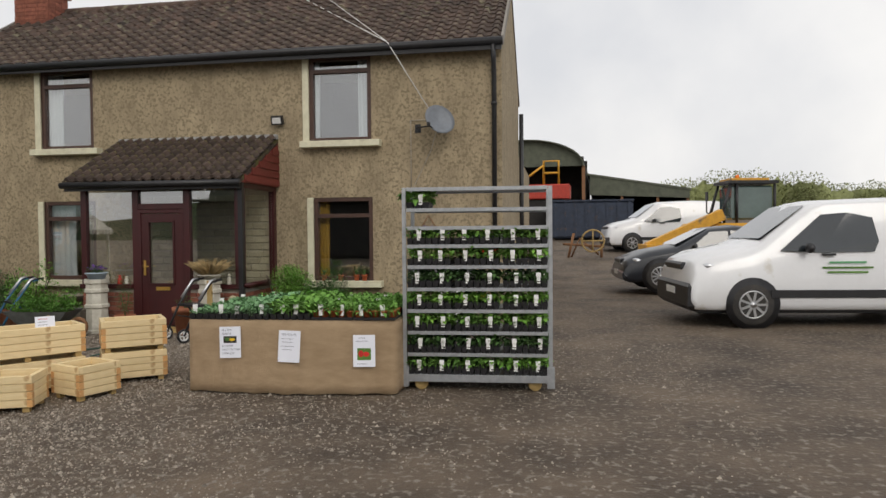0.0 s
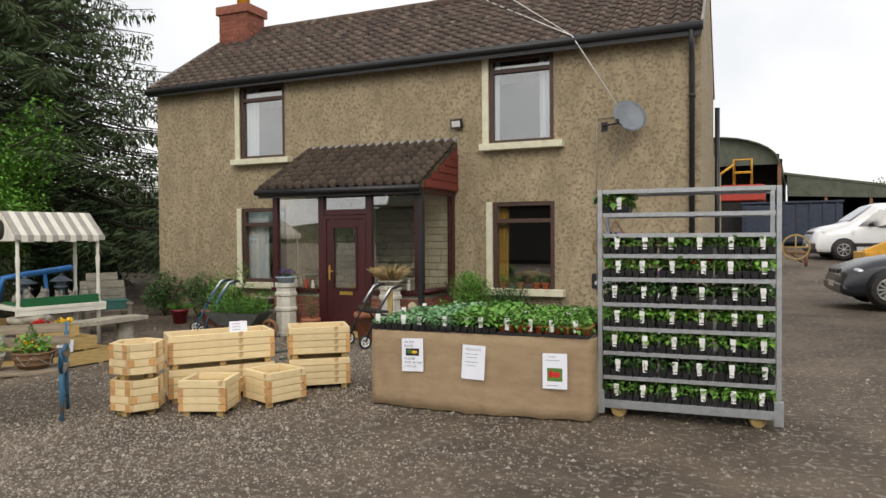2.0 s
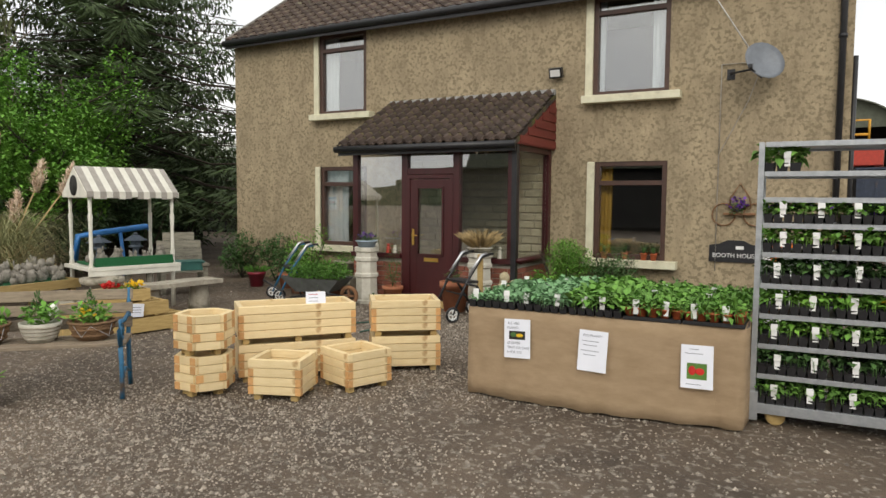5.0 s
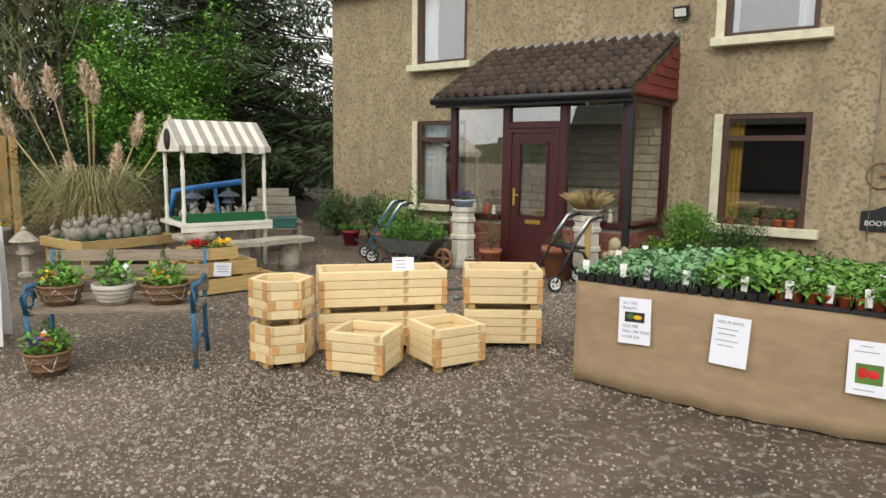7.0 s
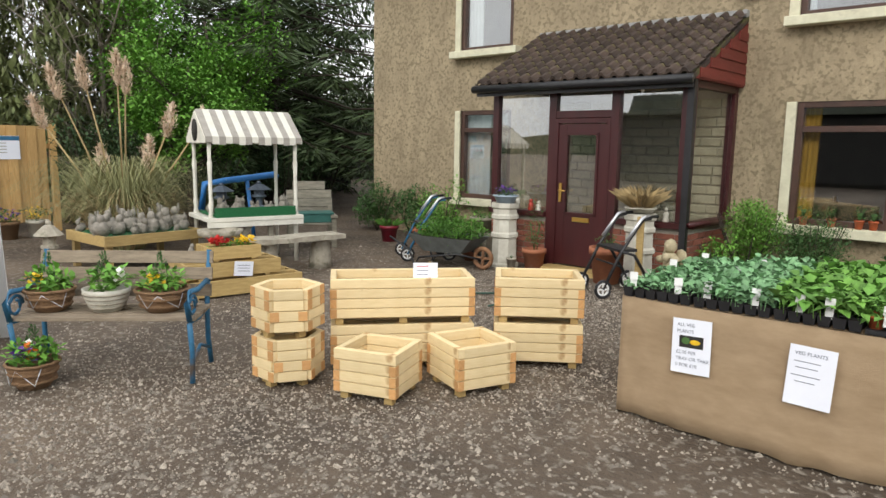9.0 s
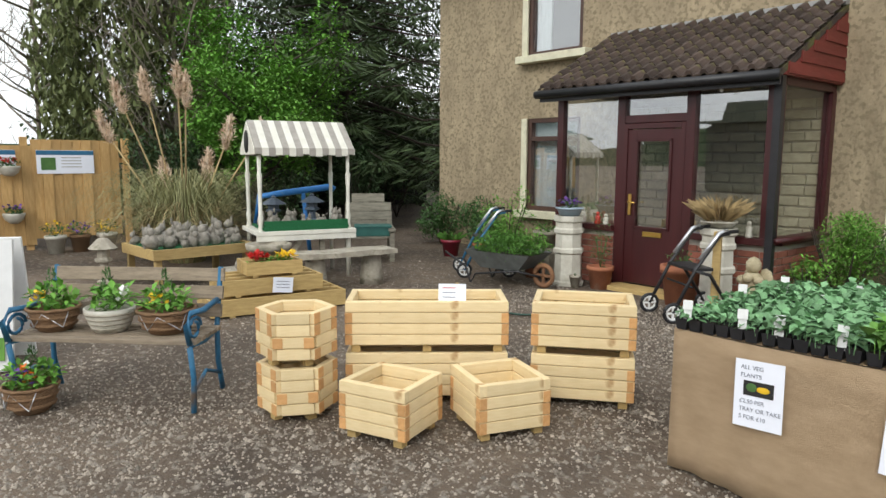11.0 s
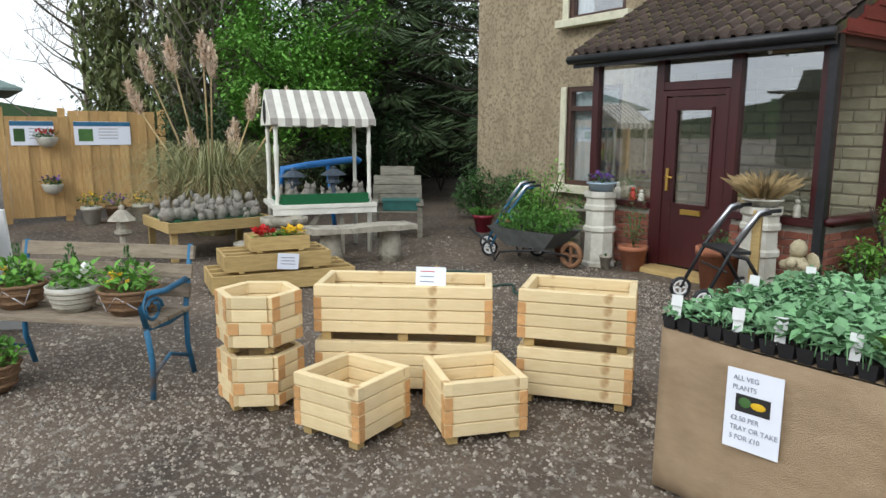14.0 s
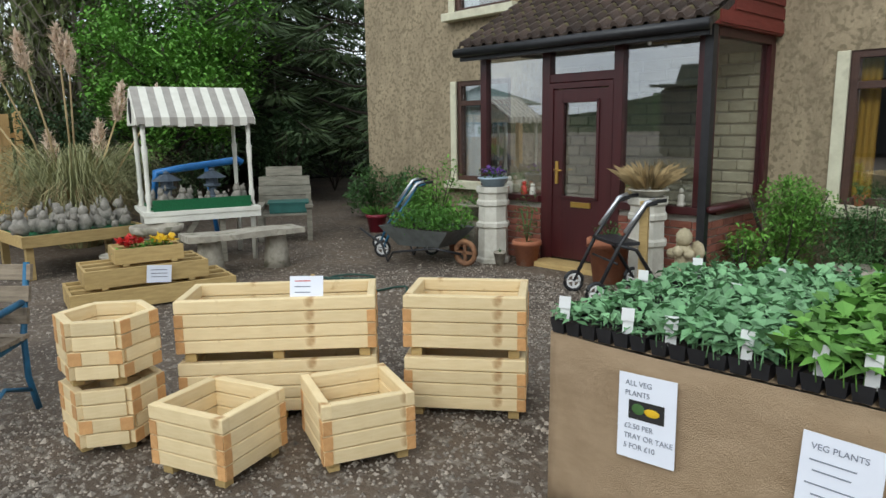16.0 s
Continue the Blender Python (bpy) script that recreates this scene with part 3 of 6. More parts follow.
def post(x, y, w=.09, z0=porch_brick_h):
    part("post", Shape().box(x, y, (z0 + TOP) / 2, w, w, TOP - z0), M_MAROON, pf)


post(PX0 + .045, PY + .045), post(PX1 - .06, PY + .045, .12)
post(-6.695, PY + .045, .1, .02), post(-5.81, PY + .045, .1, .02)
post(PX1 - .045, HY - .05, .1)
part("head_rail", Shape().box((PX0 + PX1) / 2, PY + .045, TOP + .04, PX1 - PX0, .1, .1), M_MAROON, pf)
part("head_rail", Shape().box(PX1 - .045, (PY + HY) / 2 + .05, TOP + .04, .09, HY - PY - .11, .1), M_MAROON, pf)
part("sill_rail", Shape().box((PX0 - 6.74) / 2, PY + .02, porch_brick_h + .035, -6.745 - PX0, .16, .07), M_MAROON, pf)
part("sill_rail", Shape().box((PX1 - 5.76) / 2, PY + .02, porch_brick_h + .035, PX1 + 5.76, .16, .07), M_MAROON, pf)
part("sill_rail", Shape().box(PX1 - .02, (PY + HY) / 2, porch_brick_h + .035, .16, HY - PY - .2, .07), M_MAROON, pf)
part("transom", Shape().box(-6.2525, PY + .045, 1.97, .785, .085, .09), M_MAROON, pf)


def pane(x0, x1, y, z0, z1, axis="x", glass=None):
    s = Shape()
    if axis == "x":
        s.box((x0 + x1) / 2, y, (z0 + z1) / 2, x1 - x0, .008, z1 - z0, c=0)
    else:
        s.box(y, (x0 + x1) / 2, (z0 + z1) / 2, .008, x1 - x0, z1 - z0, c=0)
    ob = part("pane", s, glass or G_PORCH, pf)
    ob.visible_shadow = False


pane(PX0 + .09, -6.745, PY + .045, porch_brick_h + .07, TOP - .01)
pane(-5.76, PX1 - .12, PY + .045, porch_brick_h + .07, TOP - .01)
pane(-6.645, -5.86, PY + .045, 2.015, TOP - .01)
pane(PY + .1, HY - .1, PX1 - .045, porch_brick_h + .07, TOP - .01, "y", G_SIDE)
part("handrail", Shape().tube([(PX1 + .06, PY - .05, .72), (PX1 + .06, HY - .1, .70)], .03, 8), M_MAROON, pf)
part("dark_corner_pipe", Shape().box(PX1 - .0, PY - .04, 1.17, .075, .075, 2.34), M_BLACK, pf, "dark grey square downpipe")

dr = thing("door_1", pose(-6.2525, PY + .04, 0.06), "closed maroon half-glazed front door with brass letterbox", "door", kind="structure")
fr = Shape().box(-.367, 0, .93, .05, .1, 1.86).box(.367, 0, .93, .05, .1, 1.86).box(0, 0, 1.83, .68, .1, .06)
part("door_frame", fr, M_MAROON, dr)
leaf = Shape().box(-.283, 0, .9, .116, .07, 1.78).box(.283, 0, .9, .116, .07, 1.78).box(0, 0, .34, .448, .066, .66).box(0, 0, 1.73, .448, .066, .13)
for x in (-.22, .22):
    leaf.box(x, -.035, 1.17, .03, .03, 1.02)
leaf.box(0, -.035, .67, .46, .03, .03).box(0, -.035, 1.67, .46, .03, .03)
part("door_leaf", leaf, M_MAROON, dr)
dg = part("pane", Shape().box(0, 0, 1.17, .44, .008, 1.0, c=0), G_PORCH, dr)
dg.visible_shadow = False
part("letterbox", Shape().box(.03, -.045, .60, .24, .02, .055), M_BRASS, dr, "brass letterbox")
h = Shape().box(-.283, -.045, .93, .035, .015, .24).tube([(-.283, -.09, .96), (-.19, -.09, .955)], .011, 6).tube([(-.283, -.04, .96), (-.283, -.09, .96)], .011, 6)
part("door_handle", h, M_BRASS, dr, "brass lever handle")
struct("doorstep", Shape().box(-6.2525, PY - .12, 0.022, .86, .3, .055), M_PINE_OLD, "worn pale timber door threshold", "step")

# pale brick wall inside the porch, at the house front
inner = thing("porch_back_wall", pose(0, 0, 0), "buff stone block wall seen through the porch glass", "wall", kind="structure")
part("mortar", Shape().box((PX0 + PX1) / 2, HY - .012, 1.15, PX1 - PX0 - .1, .02, 2.3, c=0), M_MORTAR, inner)
for r in range(18):
    x = PX0 + .05 - (r % 2) * .14
    while x < PX1 - .1:
        L = random.uniform(.2, .34)
        a, b = max(x, PX0 + .06), min(x + L, PX1 - .1)
        if b - a > .04:
            part("block", Shape().box((a + b) / 2, HY - .03, .07 + r * .122, b - a, .04, .108, c=.012), M_PALEBRICK, inner)
        x += L + .016

proof = struct("roof_porch", roof_slab(PX0 - .14, PX1 + .06, PY - .2, TOP + .10, HY - .001, 3.17, .07), M_MOSSTILE, "mossy brown tiled lean-to porch roof", "roof")
struct("ceiling_porch", Shape().box((PX0 + PX1) / 2, (PY + HY) / 2, TOP + .065, PX1 - PX0 - .16, HY - PY - .12, .03), M_GREYWALL, "plain porch ceiling", "ceiling")
ck = Shape()
ck.add([(PX1 + .005, PY - .12, TOP + .07), (PX1 + .005, HY - .003, TOP + .07), (PX1 + .005, HY - .003, 3.08), (PX1 + .06, PY - .12, TOP + .07), (PX1 + .06, HY - .003, TOP + .07), (PX1 + .06, HY - .003, 3.08)],
       [(0, 1, 2), (5, 4, 3), (0, 3, 4, 1), (1, 4, 5, 2), (2, 5, 3, 0)])
chk = struct("trim_porch_cheek", ck, M_REDWOOD, "red boarded cheek of the porch roof", "trim")
for i in range(6):
    z = TOP + .09 + i * .13
    k = (z - TOP - .07) / (3.08 - TOP - .07)
    y0 = PY - .12 + k * (HY - PY + .25) + .04
    if y0 < HY - .1:
        part("board", Shape().box(PX1 + .066, (y0 + HY) / 2, z + .05, .018, HY - y0 - .01, .105), M_REDWOOD, chk)
struct("trim_flashing", Shape().box((PX0 + PX1) / 2 - .04, HY - .045, 3.19, PX1 - PX0 + .2, .09, .09), M_LEAD, "grey mortar flashing above the porch roof", "trim")
struct("gutter_porch", Shape().tube([(PX0 - .16, PY - .25, TOP + .06), (PX1 + .08, PY - .25, TOP + .06)], .05, 8).box((PX0 + PX1) / 2 - .04, PY - .18, TOP + .04, PX1 - PX0 + .2, .03, .14), M_BLACK, "dark plastic porch gutter", "gutter")
lb = thing("porch_lamp", pose(-5.45, PY - .1, TOP - .01), "brass strip lamp under the porch eave", "lamp")
part("body", Shape().box(0, 0, .02, .3, .1, .05), M_BRASS, lb)
part("bulb", Shape().blob(.02, 0, -.02, .02, .02, .03), M_WHITE, lb)


# ---- timber planters ----
def planter(name, m, w, d, courses, label, group, ch=.069, t=.042, hexagon=False, foot=.048):
    """A box of interlocking planks, its base at the pose."""
    box = thing(name, m, label, "planter", group)
    n = 6 if hexagon else 4
    if hexagon:
        R = w / 2
        corners = [(R * math.cos(math.radians(60 * i)), R * math.sin(math.radians(60 * i))) for i in range(6)]
    else:
        corners = [(-w / 2, -d / 2), (w / 2, -d / 2), (w / 2, d / 2), (-w / 2, d / 2)]
    cache = {}
    for c in range(courses):
        z = foot + ch * (c + .5)
        for i in range(n):
            a, b = Vector(corners[i]), Vector(corners[(i + 1) % n])
            L = (b - a).length
            ang = math.degrees(math.atan2((b - a).y, (b - a).x))
            mid = (a + b) / 2
            inn = Vector((-(b - a).y, (b - a).x)).normalized() * t / 2
            through_end = (i + c) % 2 == 0
            if c == courses - 1:
                through_end = i % 2 == 0
            LL = L if through_end else L - 2 * t * (1 if not hexagon else .62)
            key = (round(LL, 3),)
            if key not in cache:
                cache[key] = Shape().box(0, 0, 0, LL, t, ch - .004, c=.004).mesh("plank", M_PINE)
            ob = new("plank", cache[key])
            ob.parent = box
            ob.matrix_basis = pose(mid.x + inn.x, mid.y + inn.y, z, random.uniform(-.4, .4), 0, ang)
            if through_end and not hexagon and c < courses - 1:
                for e, s in ((a, -1), (b, 1)):
                    dv = (b - a).normalized()
                    q = e + dv * s * .0016 + inn
                    if "end" not in cache:
                        cache["end"] = Shape().box(0, 0, 0, .004, t - .004, ch - .008, c=0).mesh("end_grain", M_ENDGRAIN)
                    eo = new("end_grain", cache["end"])
                    eo.parent = box
                    eo.matrix_basis = pose(q.x, q.y, z, 0, 0, ang)
                    q2 = e - dv * s * t * .5
                    if "joint" not in cache:
                        cache["joint"] = Shape().box(0, 0, 0, t, .004, ch - .008, c=0).mesh("end_grain", M_ENDGRAIN)
                    jo = new("end_grain", cache["joint"])
                    jo.parent = box
                    jo.matrix_basis = pose(q2.x - inn.x * .0 / t - inn.x * 0.06, q2.y - inn.y * .06, z, 0, 0, ang)
            if hexagon and through_end:
                for e, s in ((a, 1), (b, -1)):
                    dv = (b - a).normalized()
                    q = e + dv * s * .03 - inn * .08
                    if "joint" not in cache:
                        cache["joint"] = Shape().box(0, 0, 0, .056, .004, ch - .008, c=0).mesh("end_grain", M_ENDGRAIN)
                    jo = new("end_grain", cache["joint"])
                    jo.parent = box
                    jo.matrix_basis = pose(q.x, q.y, z, 0, 0, ang)
    fl = Shape()
    if hexagon:
        fl.lathe(0, 0, foot + .005, [(w / 2 - t * 1.3, 0), (w / 2 - t * 1.3, .015)], 6, False)
        feet = [(w * .3, 0), (-w * .15, w * .26), (-w * .15, -w * .26), (.02, -w * .33)]
    else:
        fl.box(0, 0, foot + .01, w - 2 * t - .004, d - 2 * t - .004, .018)
        feet = [(sx * (w / 2 - .06), sy * (d / 2 - .05)) for sx in (-1, 1) for sy in (-1, 1)]
        if w > .8:
            feet += [(0, d / 2 - .05), (0, -d / 2 + .05)]
    part("base_board", fl, M_PINE, box)
    fm = Shape().box(0, 0, foot / 2, .055, .05, foot).mesh("foot", M_PINE_OLD)
    for x, y in feet:
        ob = new("foot", fm)
        ob.parent = box
        ob.matrix_basis = pose(x, y, 0)
    return box


def gp(x, y, rz, dz=0.0):
    return pose(x, y, ground_z(x, y) + dz, 0, 0, rz)


GP = "new timber planters on the gravel"
planter("square_planter", gp(-4.80, 6.35, 21.1), .42, .40, 4, "small square planter of interlocking pale pine planks", GP)
planter("square_planter", gp(-4.48, 6.87, -20), .43, .42, 4, "small square planter of pale pine turned at an angle", GP)
planter("deep_planter", gp(-4.49, 7.63, 38.1), .62, .44, 4, "lower oblong pine planter of a stacked pair", GP)
planter("deep_planter", gp(-4.49, 7.63, 38.1, .324), .62, .44, 4, "oblong pine planter stacked on another one", GP)
planter("long_planter", gp(-5.18, 6.91, 51.1), 1.0, .42, 4, "lower long pine trough planter of a stacked pair", GP)
planter("long_planter", gp(-5.18, 6.91, 51.1, .324), 1.0, .42, 4, "long pine trough planter stacked on another one", GP)
planter("hexagonal_planter", gp(-5.41, 6.10, 1.1), .47, .5, 4, "lower six-sided pine planter of a stacked pair", GP, hexagon=True)
planter("hexagonal_planter", gp(-5.41, 6.10, -3.9, .324), .47, .5, 4, "six-sided pine planter stacked on another one", GP, hexagon=True)


def text(body, size, material, parent, m, name="lettering", align="CENTER"):
    cu = bpy.data.curves.new(name, "FONT")
    cu.body, cu.size, cu.align_x, cu.align_y = body, size, align, "CENTER"
    cu.extrude = 0.0006
    cu.materials.append(material)
    ob = new(name, cu)
    ob.parent = parent
    ob.matrix_basis = m
    return ob


pt = thing("price_tag", pose(-5.03, 7.00, .655, 0, 0, 46), "white paper price tag pinned on a planter rim", "sign")
part("card", Shape().box(0, -.10, .035, .17, .003, .11, rx=-14), M_PAPER, pt)
part("stick", Shape().box(.03, -.08, .03, .02, .012, .13), M_PINE_OLD, pt)
for i in range(3):
    part("writing", Shape().box(-.02, -.108 + i * .007, .008 + i * .028, .08, .002, .005, rx=-14), M_INK if i < 2 else M_RED, pt)


# ---- hessian table with vegetable trays ----
TM = pose(-3.55, 7.13, 0, 0, 0, 2.6)
TL, TDP, TH = 2.03, 1.25, .70
tbl = thing("display_table", TM, "trestle table hidden under its hessian cloth", "table")
part("tabletop", Shape().box(TL / 2, TDP / 2 + .03, TH - .03, TL - .06, TDP - .06, .04), M_GREYWOOD, tbl)
lg = Shape().box(0, 0, (TH - .05) / 2, .05, .05, TH - .05).mesh("leg", M_GREYWOOD)
for x in (.15, TL - .15):
    for y in (.2, TDP - .12):
        part("leg", lg, M_GREYWOOD, tbl, "", pose(x, y, 0))
cl = Shape()
rim = []
for i in range(41):
    u = i / 40
    rim.append((u * TL, -.10 * math.sin(math.pi * min(1, u * 1.02)) * (1 if u < .6 else 1 - (u - .6) * .9)))
edge = [(-.02 + .01 * math.sin(k), TDP * (1 - k / 12)) for k in range(12)] + rim + [(TL + .015, TDP * (k / 12)) for k in range(1, 13)]
nr = 8
cv, cf = [], []
for r in range(nr):
    k = r / (nr - 1)
    for i, (x, y) in enumerate(edge):
        w = .012 * k * math.sin(i * .9 + 2.0 * math.sin(i * .37)) + .02 * noise.noise(Vector((x * 1.6, y * 1.6, k * 2)))
        front = 0.35 + .65 * k
        yy = y * (front if 12 <= i < 53 else 1) - w
        z = TH * (1 - k) + .008
        if r == nr - 1:
            z = .012 + .012 * abs(math.sin(i * .5))
        cv.append((x + (w if i < 12 or i > 52 else 0), yy, z))
ne = len(edge)
cf = [(r * ne + i, r * ne + i + 1, r * ne + ne + i + 1, r * ne + ne + i) for r in range(nr - 1) for i in range(ne - 1)]
cl.add(cv, cf, True)
cl.add([(0, 0, TH + .009), (TL, 0, TH + .009), (TL, TDP, TH + .009), (0, TDP, TH + .009)], [(0, 1, 2, 3)])
cloth = part("hessian_cloth", cl, M_HESSIAN)
cloth.matrix_basis = TM
so = cloth.modifiers.new("thickness", "SOLIDIFY")
so.thickness = 0.004
tagged(cloth, "brown hessian cloth draped to the ground over a table", "cloth")


def sheet(name, m, label, rows, w=.21, h=.297):
    sh = thing(name, m, label, "sign")
    part("paper", Shape().box(0, 0, 0, w, .003, h), M_PAPER, sh)
    for kind, z, val in rows:
        if kind == "t":
            text(val, .026, M_INK, sh, pose(-.08, -.0032, z, 90, 0, 0), align="LEFT")
        elif kind == "b":
            part("writing", Shape().box(-.02, -.0025, z, val, .001, .004, c=0), M_INK, sh)
        else:
            ph = part("picture", Shape().box(0, -.0025, z, .13, .001, val, c=0), M_DARK if kind == "p" else L_BRIGHT, sh, "small printed photograph")
            part("picture_detail", Shape().blob(.02, -.003, z, .03, .001, val * .22), M_YEL if kind == "p" else M_RED, sh)
            part("picture_detail", Shape().blob(-.03, -.003, z + .004, .025, .001, val * .3), L_MID if kind == "p" else M_RED, sh)
    return sh


def on_cloth(u, z, rz=0.0):
    x = u * TL
    y = -.10 * math.sin(math.pi * u) * (0.35 + .65 * (1 - z / TH)) * (1 if u < .6 else 1 - (u - .6) * .9)
    return TM @ pose(x, y - .034, z, -4, rz, 0)


sheet("paper_sign", on_cloth(.215, .50, -2), "white printed price sheet pinned to hessian", [("t", .115, "ALL VEG"), ("t", .08, "PLANTS"), ("p", .025, .065), ("t", -.035, "£2.50 PER"), ("t", -.07, "TRAY OR TAKE"), ("t", -.105, "5 FOR £10")])
sheet("paper_sign", on_cloth(.505, .47, 2), "white sheet with faint printing pinned to hessian", [("t", .11, "VEG PLANTS"), ("b", .07, .12), ("b", .04, .10), ("b", .0, .13), ("b", -.03, .09)])
sheet("paper_sign", on_cloth(.855, .43, -1), "white sheet with a chilli photograph on hessian", [("b", .12, .06), ("b", .09, .12), ("q", -.03, .11), ("b", -.12, .1)])

rl = random.Random(11)


def seedlings(n, w, d, h, size, rng, droop=.25, slim=.6):
    def where(r):
        return (r.uniform(-w / 2, w / 2), r.uniform(-d / 2, d / 2), h * (.35 + .65 * r.random()))
    s = leaves(n, where, size, rng, .3, droop, slim)
    for _ in range(n // 5):
        x, y = rng.uniform(-w / 2, w / 2), rng.uniform(-d / 2, d / 2)
        s.tube([(x, y, 0), (x + rng.uniform(-.01, .01), y, h * .6)], .0022, 4)
    return s


def cell_tray(w, d, nx_, ny_, hgt, pot_mat=M_BLACK):
    """A tray of square tapered pots and its soil."""
    s, so_ = Shape(), Shape()
    cw, cd = w / nx_, d / ny_
    for i in range(nx_):
        for j in range(ny_):
            x, y = -w / 2 + cw * (i + .5), -d / 2 + cd * (j + .5)
            a, b = cw * .47, cw * .36
            e, g = cd * .47, cd * .36
            s.add([(x - b, y - g, 0), (x + b, y - g, 0), (x + b, y + g, 0), (x - b, y + g, 0), (x - a, y - e, hgt), (x + a, y - e, hgt), (x + a, y + e, hgt), (x - a, y + e, hgt)],
                  [(0, 1, 5, 4), (1, 2, 6, 5), (2, 3, 7, 6), (3, 0, 4, 7), (3, 2, 1, 0)])
            so_.add([(x - a * .95, y - e * .95, hgt - .008), (x + a * .95, y - e * .95, hgt - .008), (x + a * .95, y + e * .95, hgt - .008), (x - a * .95, y + e * .95, hgt - .008)], [(0, 1, 2, 3)])
    return s.mesh("cell_tray", pot_mat), so_.mesh("soil", M_SOIL)


tagm = Shape().box(0, 0, .04, .036, .002, .09, rx=-10).box(0, -.004, .075, .044, .004, .045, rx=-10).mesh("label", M_WHITE)
tw, td = TL / 5, TDP / 3
cells, soil = cell_tray(tw - .01, td - .01, 6, 5, .055)
kinds = [(L_VEG, .06, .055, .65), (L_VEG, .10, .062, .65), (L_BRIGHT, .12, .075, .7), (L_BRIGHT, .10, .06, .6), (L_BRIGHT, .10, .06, .5)]
for i in range(5):
    for j in range(3):
        lm, hh, sz, slim = kinds[i]
        orange = i >= 3 and j == 0
        tr = thing("plant_tray", TM @ pose(tw * (i + .5), -.03 + td * (j + .5), TH + .012), "black cell tray of young %s plants" % ("cabbage" if i < 2 else "bean" if i == 2 else "vegetable"), "plant tray", "vegetable trays on the hessian table")
        if orange:
            part("tray", Shape().box(0, 0, .012, tw - .01, td - .01, .024), M_BLACK, tr)
            po = Shape()
            for a in range(5):
                for b in range(4):
                    po.lathe(-tw * .4 + a * tw * .2, -td * .36 + b * td * .24, .02, [(.028, 0), (.037, .055), (.039, .055), (.039, .065), (.03, .06)], 10)
            part("pot_set", po, M_ORANGEPOT, tr, "orange plastic pots")
        else:
            part("cell_tray", cells, M_BLACK, tr)
            part("soil", soil, M_SOIL, tr)
        part("foliage", seedlings(340 if i == 0 else 560, tw * 1.0, td, hh, sz, rl, .3, slim), lm, tr, "", pose(0, 0, .035))
        for k in range(2 if j == 0 else 1):
            part("label", tagm, M_WHITE, tr, "white plant label", pose(-.12 + .2 * k + rl.uniform(-.04, .04), -td / 2 + .03 + (.2 if j else 0), .045, 0, 0, rl.uniform(-20, 20)))

# ---- plant trolley ----
TW, TD2 = 1.44, .58
TRM = pose(-1.51, 7.44, 0.0, 0, 0, 3)
tro = thing("plant_trolley", TRM, "galvanised steel plant trolley with nine shelves on castors", "trolley")
pm = Shape().box(0, 0, .98, .036, .03, 1.86).mesh("post", M_GALV)
for x in (.022, TW - .022):
    for y in (.02, TD2 - .02):
        part("post", pm, M_GALV, tro, "", pose(x, y, .05))
fb = Shape().box(TW / 2, .02, .125, TW - .09, .035, .07).box(TW / 2, TD2 - .02, .125, TW - .09, .035, .07).box(TW / 2, TD2 / 2, .13, TW - .05, TD2 - .1, .03)
part("base_frame", fb, M_GALV, tro)
for x in (.022, TW - .022):
    part("foot_plate", Shape().box(x, .02, .14, .07, .05, .2), M_GALV, tro)
wh = Shape().lathe(0, 0, -.02, [(.02, 0), (.062, 0), (.066, .006), (.066, .034), (.062, .04), (.02, .04)], 16, m=pose(0, 0, .066, 90, 0, 0))
whm = wh.mesh("castor", M_PINE_OLD)
for x in (.17, TW - .17):
    for y in (.08, TD2 - .08):
        part("castor", whm, M_PINE_OLD, tro, "yellow-brown castor wheel", pose(x, y, 0, 0, 0, 20))
SH = [.15, .35, .56, .77, .98, 1.195, 1.395, 1.57, 1.745, 1.945]
shm = Shape().box(0, .012, 0, TW - .09, .02, .035).box(0, TD2 - .03, 0, TW - .09, .02, .035).box(0, TD2 / 2 - .01, .004, TW - .09, TD2 - .06, .012)
shm = shm.mesh("shelf", M_GALV)
shelf_wood = Shape().box(0, TD2 / 2 - .01, .014, TW - .1, TD2 - .08, .008).mesh("shelf_board", M_GREYWOOD)
for z in SH[1:]:
    part("shelf", shm, M_GALV, tro, "", pose(TW / 2, .02, z))
c2, s2 = cell_tray(.43, .27, 7, 4, .06)
shelf_leaf = {0: (L_SPRING, .11, None), 1: (L_MID, .12, None), 2: (L_SPRING, .11, None), 3: (L_SPRING, .10, M_YEL), 4: (L_MID, .10, M_WHITEPETAL), 5: (L_SPRING, .11, M_RED), 6: (L_BRIGHT, .09, M_PURPLE)}
for k in range(7):
    z = SH[k] + (.0 if k == 0 else .012)
    for i in range(3):
        lm, hh, fl = shelf_leaf[k]
        for j in range(2):
            tr = thing("plant_tray", TRM @ pose(.26 + i * .46, .15 + j * .28, z + .006), "black cell tray of young bedding plants with labels", "plant tray", "trays on the plant trolley")
            part("cell_tray", c2, M_BLACK, tr)
            part("soil", s2, M_SOIL, tr)
            part("foliage", seedlings(260 if j == 0 else 140, .45, .28, hh, .05, rl, .3, .75), lm if rl.random() < .7 else L_BRIGHT, tr, "", pose(0, 0, .045))
            if fl and (i + k) % 2 == 0:
                part("flowers", leaves(16, lambda r: (r.uniform(-.2, .2), r.uniform(-.13, .1), r.uniform(.09, .13)), .03, rl, .5, 0, 1), fl, tr)
            if j == 0:
                for q in (-.1, .12):
                    part("label", tagm, M_WHITE, tr, "white plant label", pose(q + rl.uniform(-.02, .02), -.125, .045, 0, 0, rl.uniform(-15, 15)))
